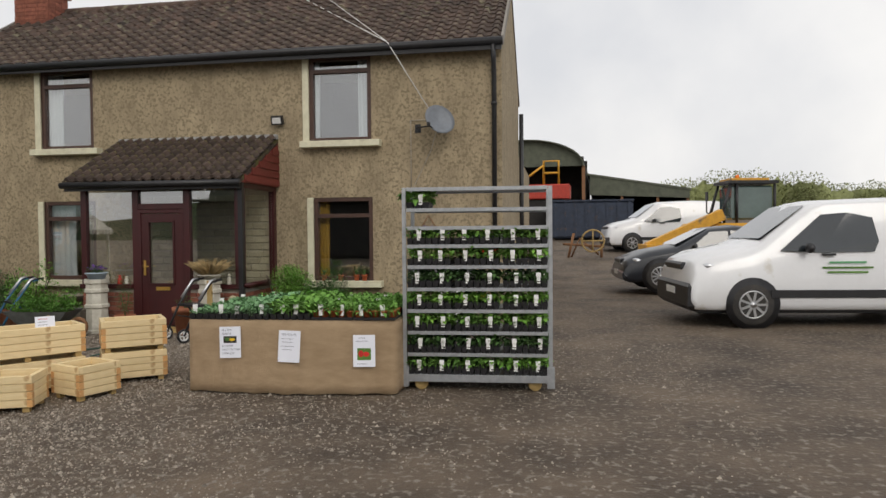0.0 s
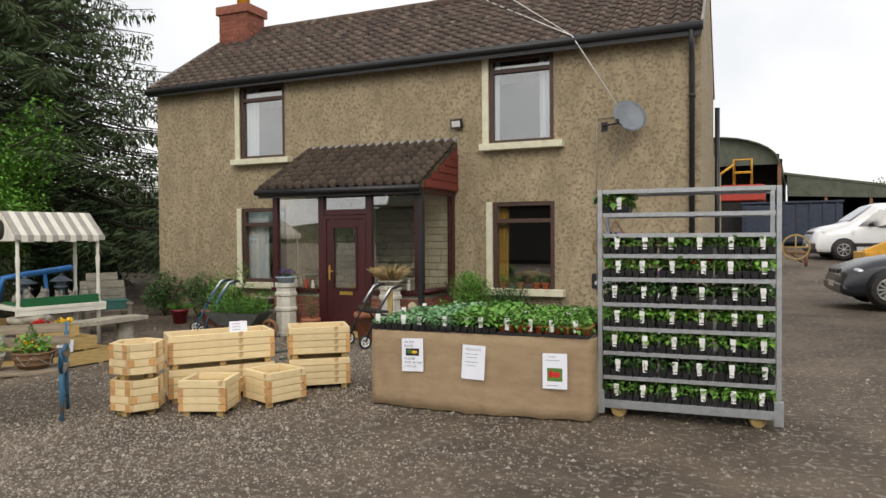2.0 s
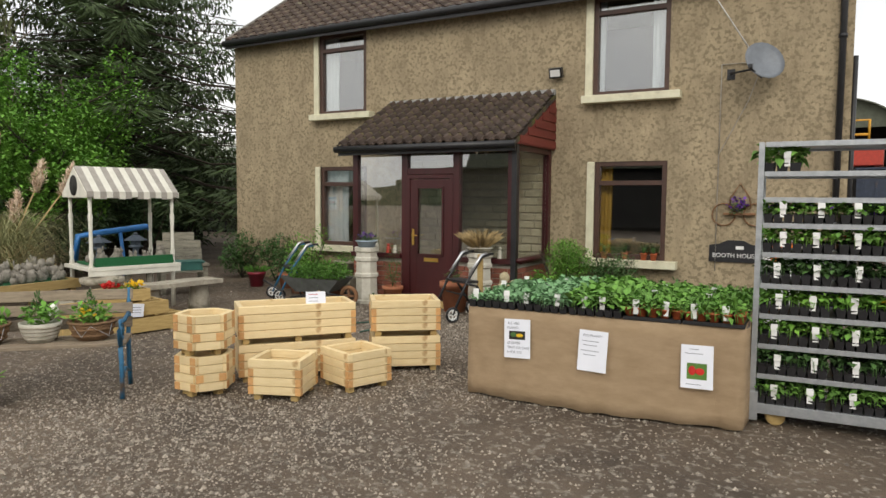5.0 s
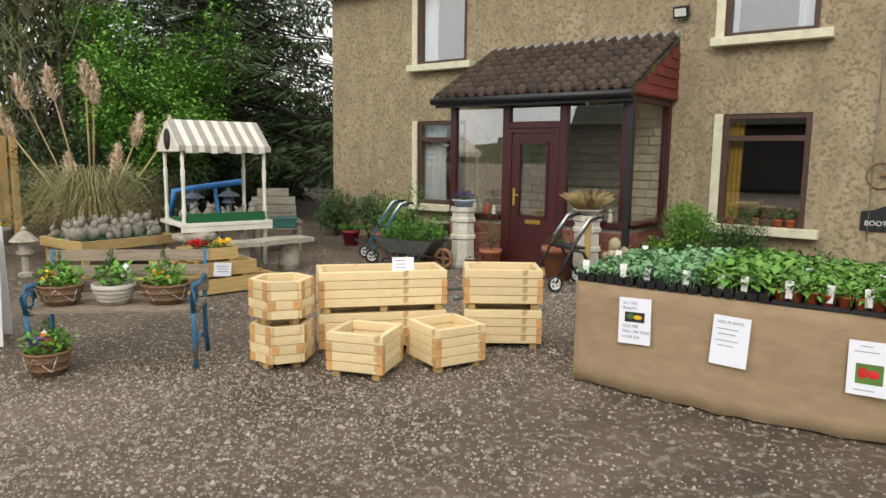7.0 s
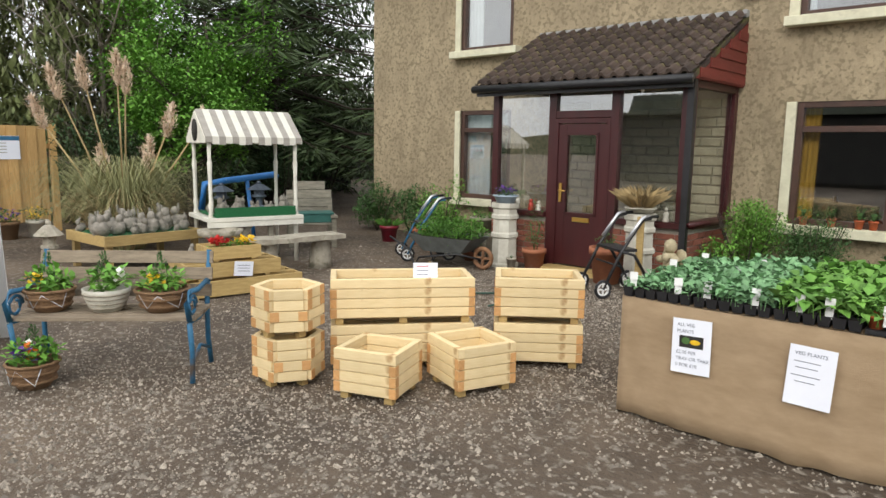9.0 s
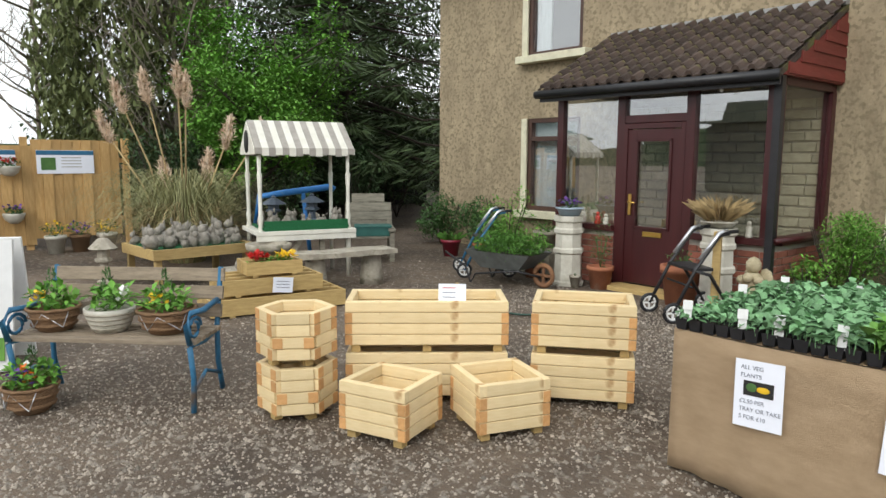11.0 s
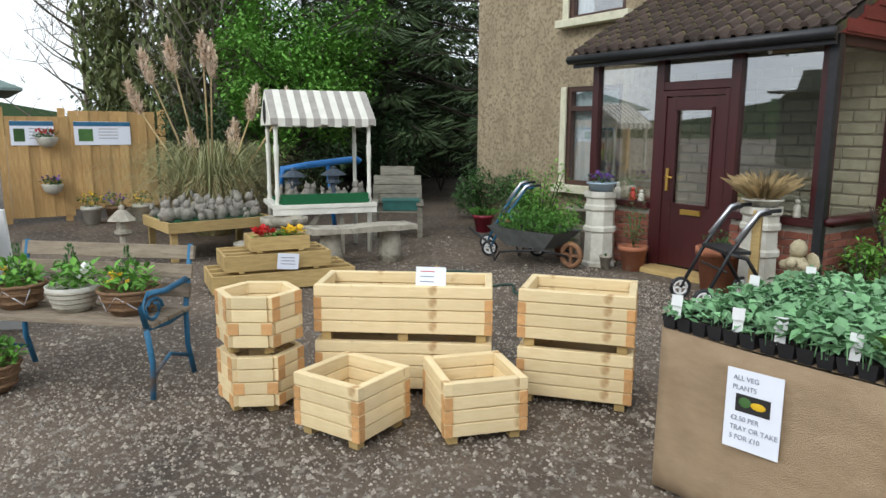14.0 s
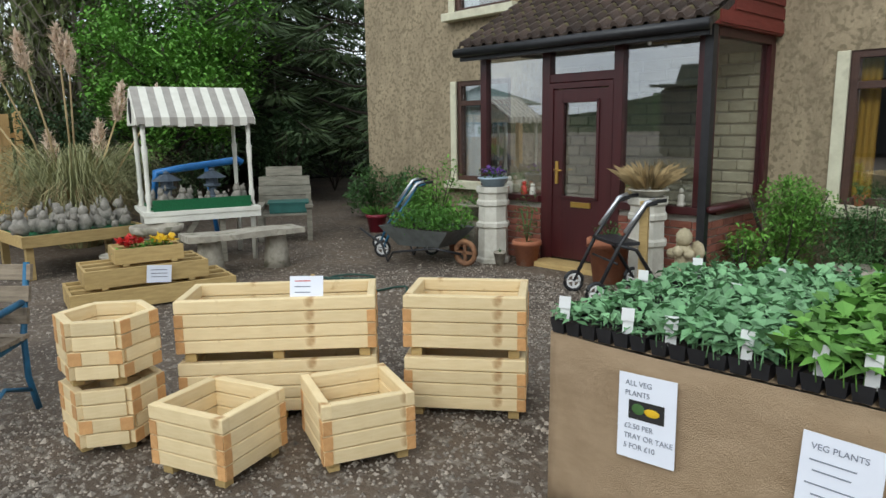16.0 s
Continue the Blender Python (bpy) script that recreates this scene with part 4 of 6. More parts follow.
tr = thing("plant_tray", TRM @ pose(.15, .2, SH[8] + .016), "small black tray of leafy plants on the top shelf", "plant tray", "trays on the plant trolley")
c3, s3 = cell_tray(.24, .3, 3, 3, .06)
part("cell_tray", c3, M_BLACK, tr)
part("soil", s3, M_SOIL, tr)
part("foliage", seedlings(120, .3, .3, .13, .08, rl, .5, .7), L_BRIGHT, tr, "", pose(0, 0, .04))
part("label", tagm, M_WHITE, tr, "green plant label", pose(.03, -.14, .04))


dbd = thing("display_board", TRM @ pose(.72, .8, 0), "white and purple printed board behind the plant trolley", "sign")
part("post", Shape().box(0, 0, .75, .06, .04, 1.5), M_GREYWOOD, dbd)
part("panel", Shape().box(.12, -.03, 1.42, .44, .02, .17).box(-.3, -.03, 1.1, .5, .02, .14), M_WHITE, dbd)
part("purple_print", Shape().box(.04, -.043, 1.44, .2, .004, .12).box(-.25, -.043, .82, .26, .004, .12), M_PURPLE, dbd)

# ---- plants in pots ----
def pot(name, m, r, h, material, leaf, label, category="potted plant", fol=(.3, .25, 260, .05), flower=None, style="bush", seed=1):
    rng = random.Random(seed)
    t = thing(name, m, label, category)
    part("pot", Shape().lathe(0, 0, 0, [(r * .72, 0), (r * .95, h * .82), (r * 1.06, h * .82), (r * 1.06, h), (r * .9, h), (r * .88, h * .9), (0.01, h * .9)], 18), material, t)
    rad, ht, n, size = fol
    if style == "bush":
        s = leaves(n, ball(0, 0, h + ht * .45, rad, rad, ht * .6, .25), size, rng, .4, .25, .45)
        for _ in range(10):
            a = rng.uniform(0, 6.28)
            s.tube([(0, 0, h * .9), (math.cos(a) * rad * .5, math.sin(a) * rad * .5, h + ht * .6)], .004, 4)
    else:
        s = tuft(0, 0, h * .9, r * .7, n, ht, size, rng, .9, .3)
    part("foliage", s, leaf, t)
    if flower:
        part("flowers", leaves(45, ball(0, 0, h + ht * .55, rad * .95, rad * .95, ht * .5, .6), .045, rng, .6, 0, 1), flower, t)
    return t


def shrub(m, rx, ry, h, n, size, leaf, label, seed, stem=M_BARK):
    rng = random.Random(seed)
    t = thing("shrub", m, label, "shrub")
    s = Shape()
    for _ in range(9):
        a = rng.uniform(0, 6.28)
        s.tube([(0, 0, 0), (math.cos(a) * rx * .4, math.sin(a) * ry * .4, h * .45), (math.cos(a) * rx * .7, math.sin(a) * ry * .7, h * .85)], .012, 5, r2=.004)
    part("woody_base", s, stem, t)
    sh = Shape()
    for _ in range(9):
        q = ball(0, 0, h * .55, rx * .65, ry * .65, h * .32, .2)(rng)
        b = leaves(n // 9, ball(q[0], q[1], q[2], rx * .48, ry * .48, h * .28, .3), size, rng, .4, .2, .4)
        sh.add(b.v, b.f)
    part("foliage", sh, leaf, t)
    return t


# along the house front, right of the porch
shrub(gp(-4.42, 11.72, 0), .5, .4, 1.0, 5200, .05, L_SPRING, "feathery green shrub against the rendered wall", 3)
shrub(gp(-3.75, 11.85, 0), .48, .36, .92, 4600, .042, L_MID, "rounded dark green bush under the window", 4)
shrub(gp(-2.93, 11.8, 0), .4, .4, .5, 800, .09, L_MID, "low leafy plant at the wall foot", 5)
shrub(gp(-4.63, 11.4, 0), .3, .3, .55, 600, .07, L_SPRING, "sprawling green plant by the porch corner", 6)
pot("flower_pot", gp(-3.73, 11.35, 0), .2, .3, M_CONC, L_MID, "grey stone pot with low plants", fol=(.26, .2, 200, .06), seed=3)
pot("flower_pot", gp(-4.68, 11.0, 0), .14, .16, M_TEAL, L_MID, "teal pot with a trailing plant by the porch", fol=(.18, .2, 120, .05), seed=4)
pot("flower_pot", gp(-3.08, 11.3, 0), .12, .2, M_TERRA, L_MID, "terracotta pot of strappy leaves", fol=(.2, .25, 60, .03), style="grass", seed=5)
# left of the porch
shrub(gp(-11.08, 12.02, 0), .6, .35, .85, 1500, .085, L_MID, "dark leafy shrub at the house corner", 7)
shrub(gp(-10.18, 12.0, 0), .5, .35, .8, 1200, .08, L_MID, "dark shrub against the farmhouse wall", 8)
shrub(gp(-8.88, 11.4, 0), .5, .4, 1.1, 2000, .07, L_SPRING, "tall feathery light green shrub by the window", 9)
pot("flower_pot", gp(-9.88, 11.2, 0), .15, .26, mat("wine_glaze", (0.24, 0.02, 0.04), None, 0.35, 8), L_GRASS, "wine red glazed pot with grassy leaves", fol=(.2, .22, 90, .02), style="grass", seed=6)
shrub(gp(-8.18, 11.8, 0), .45, .3, .62, 600, .06, L_MID, "mixed low plants beside the porch", 10)
pot("trough_planter", gp(-7.93, 11.25, 0, .35), .2, .2, M_GREYWOOD, L_GRASS, "weathered trough of yellowing plants", fol=(.28, .14, 160, .05), seed=7)
struct("plant_stand", Shape().box(-7.75, 10.95, .17, .5, .35, .34), M_GREYWOOD, "weathered low timber plant stand", "stand")
pot("flower_pot", gp(-6.73, 10.8, 0), .15, .27, M_TERRA, L_MID, "terracotta pot with a climbing plant", fol=(.14, .55, 150, .05), seed=8)
pot("flower_pot", gp(-5.63, 10.7, 0), .2, .42, M_TERRA, L_MID, "tall terracotta pot with sparse plants", fol=(.16, .16, 70, .05), seed=9)
pot("small_pot", gp(-6.94, 10.6, 0), .065, .15, M_CONC, L_MID, "small grey can beside the chimney pot", fol=(.03, .03, 6, .02), seed=10)


def chimney_pot(m, label, group="white chimney pots by the porch"):
    t = thing("chimney_pot_stand", m, label, "chimney pot", group)
    prof = [(.2, 0), (.2, .04), (.175, .06), (.165, .38), (.19, .40), (.19, .44), (.165, .46), (.16, .62), (.185, .64), (.185, .68), (.165, .70), (.165, .76), (.19, .78), (.19, .84), (.15, .84), (.14, .7)]
    part("body", Shape().lathe(0, 0, 0, prof, 8, False), M_WHITEPOT, t)
    return t


chimney_pot(gp(-7.15, 10.72, 10), "white weathered eight-sided chimney pot by the porch")
pot("flower_bowl", gp(-7.15, 10.72, 0, .84), .16, .1, mat("pale_blue_glaze", (.42, .52, .62), None, .4, 8), L_MID, "pale blue bowl of purple and yellow pansies", fol=(.16, .1, 90, .05), flower=M_PURPLE, seed=12)
chimney_pot(gp(-5.28, 10.78, 5), "white weathered chimney pot topped with grasses")
pot("grass_bowl", gp(-5.28, 10.78, 0, .84), .17, .07, M_WHITEPOT, L_DRY, "bowl of dry ornamental grass and pebbles", fol=(.2, .36, 220, .012), style="grass", seed=13)


# ---- wheeled walkers, wheelbarrow, statue ----
def ring(cx, cy, cz, r, rr, rz, n=18):
    m = pose(cx, cy, cz, 90, 0, rz)
    return [tuple(m @ Vector((r * math.cos(2 * math.pi * i / n), r * math.sin(2 * math.pi * i / n), 0))) for i in range(n)]


def walker(m, frame_mat, label):
    t = thing("rollator", m, label, "walking frame", "wheeled walkers by the door")
    s, s2_ = Shape(), Shape()
    for x in (-.25, .25):
        part("side_frame", Shape().tube([(x, -.3, .1), (x, -.1, .5), (x, .12, .82), (x, .22, .84)], .017, 6).tube([(x, .28, .1), (x, .05, .45), (x, -.12, .5)], .017, 6), frame_mat, t)
        part("grip", Shape().tube([(x, .1, .8), (x, .16, .85), (x, .3, .86)], .018, 6), M_BLACK, t)
        part("handle_tube", Shape().tube([(x, -.06, .60), (x, .12, .845), (x, .2, .87)], .019, 6), M_CHROME, t)
        for y in (-.3, .28):
            w = part("wheel", Shape().tube(ring(x, y, .1, .085, 0, 90), .017, 6, True), M_BLACK, t)
            part("hub", Shape().tube(ring(x, y, .1, .062, 0, 90), .012, 6, True).box(x, y, .1, .02, .12, .016).box(x, y, .1, .02, .016, .12), M_WHITE, w, "pale wheel rim")
    part("seat", Shape().box(0, -.02, .5, .46, .22, .03), M_BLACK, t)
    part("crossbar", Shape().tube([(-.25, -.12, .34), (.25, -.12, .34)], .01, 6), frame_mat, t)
    return t


walker(gp(-5.25, 10.25, -32), M_BLACK, "black folding wheeled walker with bare metal handles")
walker(gp(-8.28, 10.4, -35), M_BLUE, "blue wheeled walker among the flower pots")
wb = thing("wheelbarrow", gp(-7.6, 10.18, 12), "grey wheelbarrow planted full of green leaves", "wheelbarrow")
tray_s = Shape()
tray_s.add([(-.3, -.2, .2), (.22, -.18, .2), (.22, .18, .2), (-.3, .2, .2), (-.48, -.32, .42), (.42, -.28, .40), (.42, .28, .40), (-.48, .32, .42)],
           [(3, 2, 1, 0), (0, 1, 5, 4), (1, 2, 6, 5), (2, 3, 7, 6), (3, 0, 4, 7)])
part("tray", tray_s, mat("grey_barrow_steel", (.13, .14, .135), (.08, .085, .08), .6, 8, .2), wb)
part("frame_tube", Shape().tube([(.45, -.06, .14), (.2, -.2, .2), (-.35, -.24, .12), (-.42, -.24, .0), (-.5, -.24, .2), (-.8, -.26, .36)], .014, 6).tube([(.45, .06, .14), (.2, .2, .2), (-.35, .24, .12), (-.42, .24, .0), (-.5, .24, .2), (-.8, .26, .36)], .014, 6), M_BLACK, wb)
wl = part("wheel", Shape().tube(ring(.46, 0, .15, .12, 0, 0), .03, 8, True), M_RUST, wb, "faded red wheel")
part("hub", Shape().box(.46, 0, .15, .2, .03, .03).box(.46, 0, .15, .03, .03, .2), M_RUST, wl)
part("soil", Shape().box(-.03, 0, .37, .78, .5, .04), M_SOIL, wb)
part("foliage", leaves(1300, ball(-.03, 0, .46, .5, .34, .16, .1), .08, rl, .8, .3, .25), L_GRASS, wb)

an = Shape().lathe(0, 0, 0, [(.11, 0), (.12, .03), (.10, .06), (.11, .12), (.085, .26), (.07, .34), (.085, .42), (.05, .46)], 12)
an.blob(0, 0, .53, .072, .07, .08, 10, .25, 3).blob(-.1, -.03, .38, .06, .05, .045, 8).blob(.1, -.03, .40, .06, .05, .04, 8).blob(.03, -.09, .42, .05, .05, .05, 8)
an.blob(-.09, .07, .42, .09, .02, .09, 8).blob(.09, .07, .42, .09, .02, .09, 8)
ast = part("garden_statue", an, mat("cream_stone", (.52, .45, .30), (.34, .29, .18), .9, 12, .5))
ast.matrix_basis = gp(-4.82, 10.6, -20)
tagged(ast, "cream stone cherub garden statue beside the porch", "statue")
stk = part("timber_stake", Shape().box(0, 0, .42, .07, .05, .86), M_PINE_OLD)
stk.matrix_basis = gp(-5.03, 10.3, 15)
tagged(stk, "pale upright timber stake beside the walker", "stake")

# small ornaments on the porch sill
def sill_figure(x, h, material, label):
    f_ = Shape().lathe(0, 0, 0, [(.035, 0), (.04, .02), (.028, h * .35), (.035, h * .55), (.018, h * .7)], 10)
    f_.blob(0, 0, h * .84, .026, .026, h * .16, 8)
    ob = part("sill_figure", f_, material)
    ob.matrix_basis = pose(x, PY - .01, porch_brick_h + .07)
    tagged(ob, label, "ornament", "ornaments on the porch sill")


sill_figure(-7.2, .2, M_WHITEPOT, "small pale ornament on the porch sill")
sill_figure(-6.98, .15, M_REDPAINT, "small red ornament on the porch sill")
sill_figure(-6.86, .13, M_WHITEPOT, "small pale ornament on the porch sill")
sill_figure(-5.1, .17, M_WHITEPOT, "small pale ornament on the porch sill")
for x, y, r_, h_, lf in ((-8.7, 10.95, .14, .24, L_BRIGHT), (-9.3, 11.35, .16, .26, L_MID), (-7.75, 10.75, .12, .2, L_SPRING)):
    pot("flower_pot", gp(x, y, 0), r_, h_, M_TERRA, lf, "terracotta pot of leafy plants beside the porch", fol=(.24, .42, 420, .06), seed=int(-x * 7))

# ---- on the house front ----
dish = thing("satellite_dish", pose(-1.93, HY, 3.24), "grey satellite dish on a wall bracket", "satellite dish")
dm = pose(0, -.32, .08, 68, 0, 35)
part("reflector", Shape().lathe(0, 0, 0, [(.02, .0), (.12, .012), (.2, .035), (.26, .07), (.262, .075), (.2, .045), (.02, .008)], 20, m=dm), mat("dish_grey", (.2, .22, .25), None, .5, 8), dish)
part("bracket", Shape().tube([(-.4, -.01, .02), (-.4, -.1, .02), (0, -.25, .04)], .014, 6).box(-.4, -.008, .02, .1, .012, .14), M_BLACK, dish)
part("arm", Shape().tube([(0, -.3, -.1), (-.1, -.62, -.02)], .012, 6).box(-.1, -.63, .0, .05, .07, .05), M_BLACK, dish)
fl = thing("floodlight", pose(-4.78, HY, 3.47), "small black floodlight on the wall", "lamp")
part("body", Shape().box(0, -.1, 0, .2, .08, .15, rx=20), M_BLACK, fl)
part("lens", Shape().box(0, -.148, -.015, .15, .006, .1, rx=20), M_WHITE, fl)
part("bracket", Shape().box(0, -.03, 0, .04, .06, .04), M_BLACK, fl)
sg = thing("house_sign", pose(-2.2, HY - .012, .86), "black name board with white letters on the wall", "sign")
part("board", Shape().prism([(-.33, -.13), (.33, -.13), (.33, .1), (.2, .12), (.1, .17), (-.1, .17), (-.2, .12), (-.33, .1)], -.012, .012), M_BLACK, sg)
text("BOOTH HOUSE", .082, M_WHITE, sg, pose(0, -.0132, -.04, 90, 0, 0))
part("emblem", Shape().box(.06, -.0135, .07, .1, .002, .045), M_WHITE, sg)
wo = thing("wall_ornament", pose(-2.16, HY - .02, 1.46), "rusty wire wall ornament holding purple flowers", "wall ornament")
part("wire", Shape().tube(ring(-.2, 0, -.08, .15, 0, 0), .009, 5, True).tube(ring(.2, 0, -.08, .15, 0, 0), .009, 5, True).tube([(-.14, 0, .0), (-.12, 0, .15), (0, 0, .34), (.12, 0, .15), (.14, 0, .0)], .009, 5).box(0, -.03, -.07, .4, .06, .03), M_RUST, wo)
part("flowers", leaves(70, ball(0, -.05, .06, .14, .05, .1, .1), .05, rl, .5, 0, 1), M_PURPLE, wo)
part("foliage", leaves(40, ball(0, -.05, .0, .14, .05, .08, .1), .06, rl, .5, .2, .5), L_MID, wo)
cb_ = Shape().tube([(-7.79, 17.62, 8.24), (-5.05, 14.6, 6.28), (-2.77, 12.08, 4.65), (-2.04, 12.15, 3.45)], .009, 5).tube([(-2.77, 12.08, 4.65), (-4.75, 14.6, 6.40), (-6.89, 17.62, 8.54)], .007, 5)
tagged(part("overhead_cable", cb_, M_WHITE), "pale cable running to the farmhouse wall", "cable")
cb2 = Shape().tube([(-1.95, HY - .25, 3.25), (-2.1, HY - .03, 2.9), (-2.45, HY - .02, 2.2), (-2.45, HY - .02, .6)], .006, 5).tube([(-2.45, HY - .02, 3.4), (-2.45, HY - .02, 2.2)], .006, 5).tube([(-2.45, HY - .02, 3.4), (-2.1, HY - .02, 3.4)], .006, 5)
tagged(part("wall_cable", cb2, M_STRIPE), "thin pale cable clipped to the rendered wall", "cable")
nb = thing("notice_stand", gp(-1.53, 10.9, -5), "white notice stand with orange and blue poster", "sign")
part("panel", Shape().box(0, 0, .93, .42, .04, .42), M_WHITE, nb)
part("poster", Shape().box(.03, -.023, .97, .3, .004, .26), M_ORANGE, nb)
part("poster_corner", Shape().prism([(-.0, .97), (.18, .97), (.18, 1.1)], -.03, -.026), M_PURPLE, nb)
part("bin", Shape().box(0, .02, .36, .42, .3, .68), M_WHITE, nb)
for x, m_ in ((-4.0, M_TERRA), (-3.7, M_TERRA), (-3.42, M_ORANGEPOT), (-3.28, M_ORANGEPOT)):
    pot("sill_pot", pose(x, HY - .03, W3[2] + .0), .05, .1, m_, L_MID, "small pot on the window sill", fol=(.07, .14, 40, .04), seed=int(-x * 10))


# ---- garden display: bench, troughs, stall, stone bench ----
bn = thing("garden_bench", gp(-6.14, 5.2, 46.4), "old slatted bench with blue cast iron ends", "bench")
for sx in (-.55, .55):
    e = Shape()
    e.tube([(sx, 0.0, 0), (sx, .02, .2), (sx, -.02, .40), (sx, .0, .42)], .018, 6)
    e.tube([(sx, .46, 0), (sx, .40, .2), (sx, .40, .42), (sx, .50, .80)], .018, 6)
    e.tube([(sx, .0, .41), (sx, .2, .39), (sx, .4, .41)], .016, 6)
    e.tube([(sx, -.02, .42), (sx, -.06, .54), (sx, .02, .6), (sx, .2, .58), (sx, .42, .6)], .018, 6)
    e.tube([(sx, .06 + .09 * math.cos(a * .5) * (1 - a * .03), .5 + .07 * math.sin(a * .5) * (1 - a * .03)) for a in range(16)], .011, 5)
    e.tube([(sx, .02, .12), (sx, .2, .2), (sx, .42, .12)], .012, 5)
    part("iron_end", e, M_BLUE, bn, "blue painted cast iron end")
slm = Shape().box(0, 0, 0, 1.16, .065, .025).mesh("slat", M_BENCHWOOD)
for k in range(5):
    part("slat", slm, M_BENCHWOOD, bn, "", pose(0, .03 + k * .085, .425))
bkm = Shape().box(0, 0, 0, 1.16, .025, .085).mesh("slat", M_BENCHWOOD)
for k in range(3):
    part("slat", bkm, M_BENCHWOOD, bn, "", pose(0, .415 + k * .035, .53 + k * .11, -14))
BM = bn.matrix_basis


def bowl(m, r, h, material, label, seed, flower, striped=False, handle=False):
    rng = random.Random(seed)
    t = thing("basket_planter", m, label, "planted basket", "planted baskets at the bench")
    part("bowl", Shape().lathe(0, 0, 0, [(r * .6, 0), (r * .8, h * .3), (r * .95, h * .75), (r, h), (r * .93, h), (r * .9, h * .85), (.01, h * .85)], 20), material, t)
    if striped:
        for k in range(4):
            z = h * (.2 + .2 * k)
            part("stripe", Shape().tube(ring(0, 0, 0, 1, 0, 0, 20) and [(math.cos(i * .314) * r * (.73 + .075 * k), math.sin(i * .314) * r * (.73 + .075 * k), z) for i in range(20)], .008, 5, True), M_CONC, t)
    else:
        for k in range(3):
            z = h * (.3 + .35 * k)
            part("weave", Shape().tube([(math.cos(i * .314) * r * (.82 + .09 * k), math.sin(i * .314) * r * (.82 + .09 * k), z + .004 * (i % 2)) for i in range(20)], .012, 5, True), M_WICKER, t)
        part("wire", Shape().tube([(r * .9, -r * .4, h), (r * .8, -r * .7, h * .3), (r * .1, -r * .95, h * .9), (-r * .3, -r * .9, h * .3), (-r * .7, -r * .7, h)], .004, 4), M_CHROME, t)
    s = leaves(170, ball(0, 0, h + .05, r * .95, r * .95, .09, .1), .07, rng, .6, .2, .5)
    part("foliage", s, L_SPRING, t)
    part("conifer", leaves(160, lambda q: (lambda z, a: (math.cos(a) * (.07 - z * .28) - .02, math.sin(a) * (.07 - z * .28) + .03, h + z))(q.uniform(0, .22), q.uniform(0, 6.28)), .035, rng, 1.2, 0, .3), L_MID, t)
    for i, f in enumerate(flower):
        part("flowers", leaves(14, ball(rng.uniform(-r * .6, r * .6), rng.uniform(-r * .8, -.02), h + .07, r * .3, r * .3, .05, .1), .04, rng, .6, 0, 1), f, t)
    return t


bowl(BM @ pose(-.40, .2, .44), .15, .14, M_WICKER, "round wicker basket of primroses on the bench", 1, [M_YEL])
bowl(BM @ pose(-.04, .2, .44), .15, .15, M_WHITEPOT, "white ribbed bowl of white primulas on the bench", 2, [M_WHITEPETAL], True)
bowl(BM @ pose(.32, .2, .44), .17, .14, M_WICKER, "wicker basket of foliage and yellow violas", 3, [M_YEL])
bowl(gp(-6.40, 4.87, 26.1), .15, .16, M_WICKER, "wicker basket of pansies standing on the gravel", 4, [M_PURPLE, M_ORANGE, M_PURPLE, M_WHITEPETAL])


def trough(m, w, d, h, label, slats=1):
    t = thing("timber_trough", m, label, "planter", "stacked yellow pine troughs")
    part("front_board", Shape().box(0, -d / 2 + .012, h / 2 + .02, w, .024, h), M_PINE_OLD, t)
    part("back_board", Shape().box(0, d / 2 - .012, h / 2 + .02, w, .024, h), M_PINE_OLD, t)
    for x in (-w / 2 + .012, w / 2 - .012):
        part("end_board", Shape().box(x, 0, h / 2 + .02, .022, d - .05, h - .004), M_PINE_OLD, t)
    part("base_board", Shape().box(0, 0, .025, w - .05, d - .05, .02), M_PINE_OLD, t)
    for x in (-w * .35, w * .35):
        part("foot", Shape().box(x, 0, .01, .05, d, .02), M_PINE_OLD, t)
    return t


TG = gp(-8.08, 7.3, 80.1)
for j in range(3):
    trough(TG @ pose(0, -.1 + j * .21, 0), 1.35, .2, .16, "long yellow pine trough at the bottom of a stack")
for j in range(3):
    trough(TG @ pose(-.05, -.06 + j * .19, .182), 1.0, .18, .15, "yellow pine trough in the middle of a stack")
for j in range(2):
    trough(TG @ pose(-.02, .0 + j * .19, .353), .56, .18, .13, "short yellow pine trough on top of a stack")
fl_ = thing("primrose_trough", TG @ pose(-.02, .0, .49), "red and yellow primroses in a pine trough", "flowers")
part("foliage", leaves(120, ball(0, 0, .0, .25, .08, .05, .1), .06, rl, .5, .2, .6), L_SPRING, fl_)
part("red_flowers", leaves(70, ball(-.14, 0, .05, .11, .08, .04, .1), .05, rl, .8, 0, 1), M_RED, fl_)
part("yellow_flowers", leaves(70, ball(.12, 0, .05, .12, .08, .04, .1), .05, rl, .8, 0, 1), M_YEL, fl_)
pn = thing("price_tag", TG @ pose(0.02, -.20, .28), "white paper price notice on the troughs", "sign")
part("card", Shape().box(0, 0, 0, .2, .004, .15, ry=6), M_PAPER, pn)
for k in range(3):
    part("writing", Shape().box(0, -.003, .035 - k * .03, .13, .001, .006, ry=6), M_INK, pn)

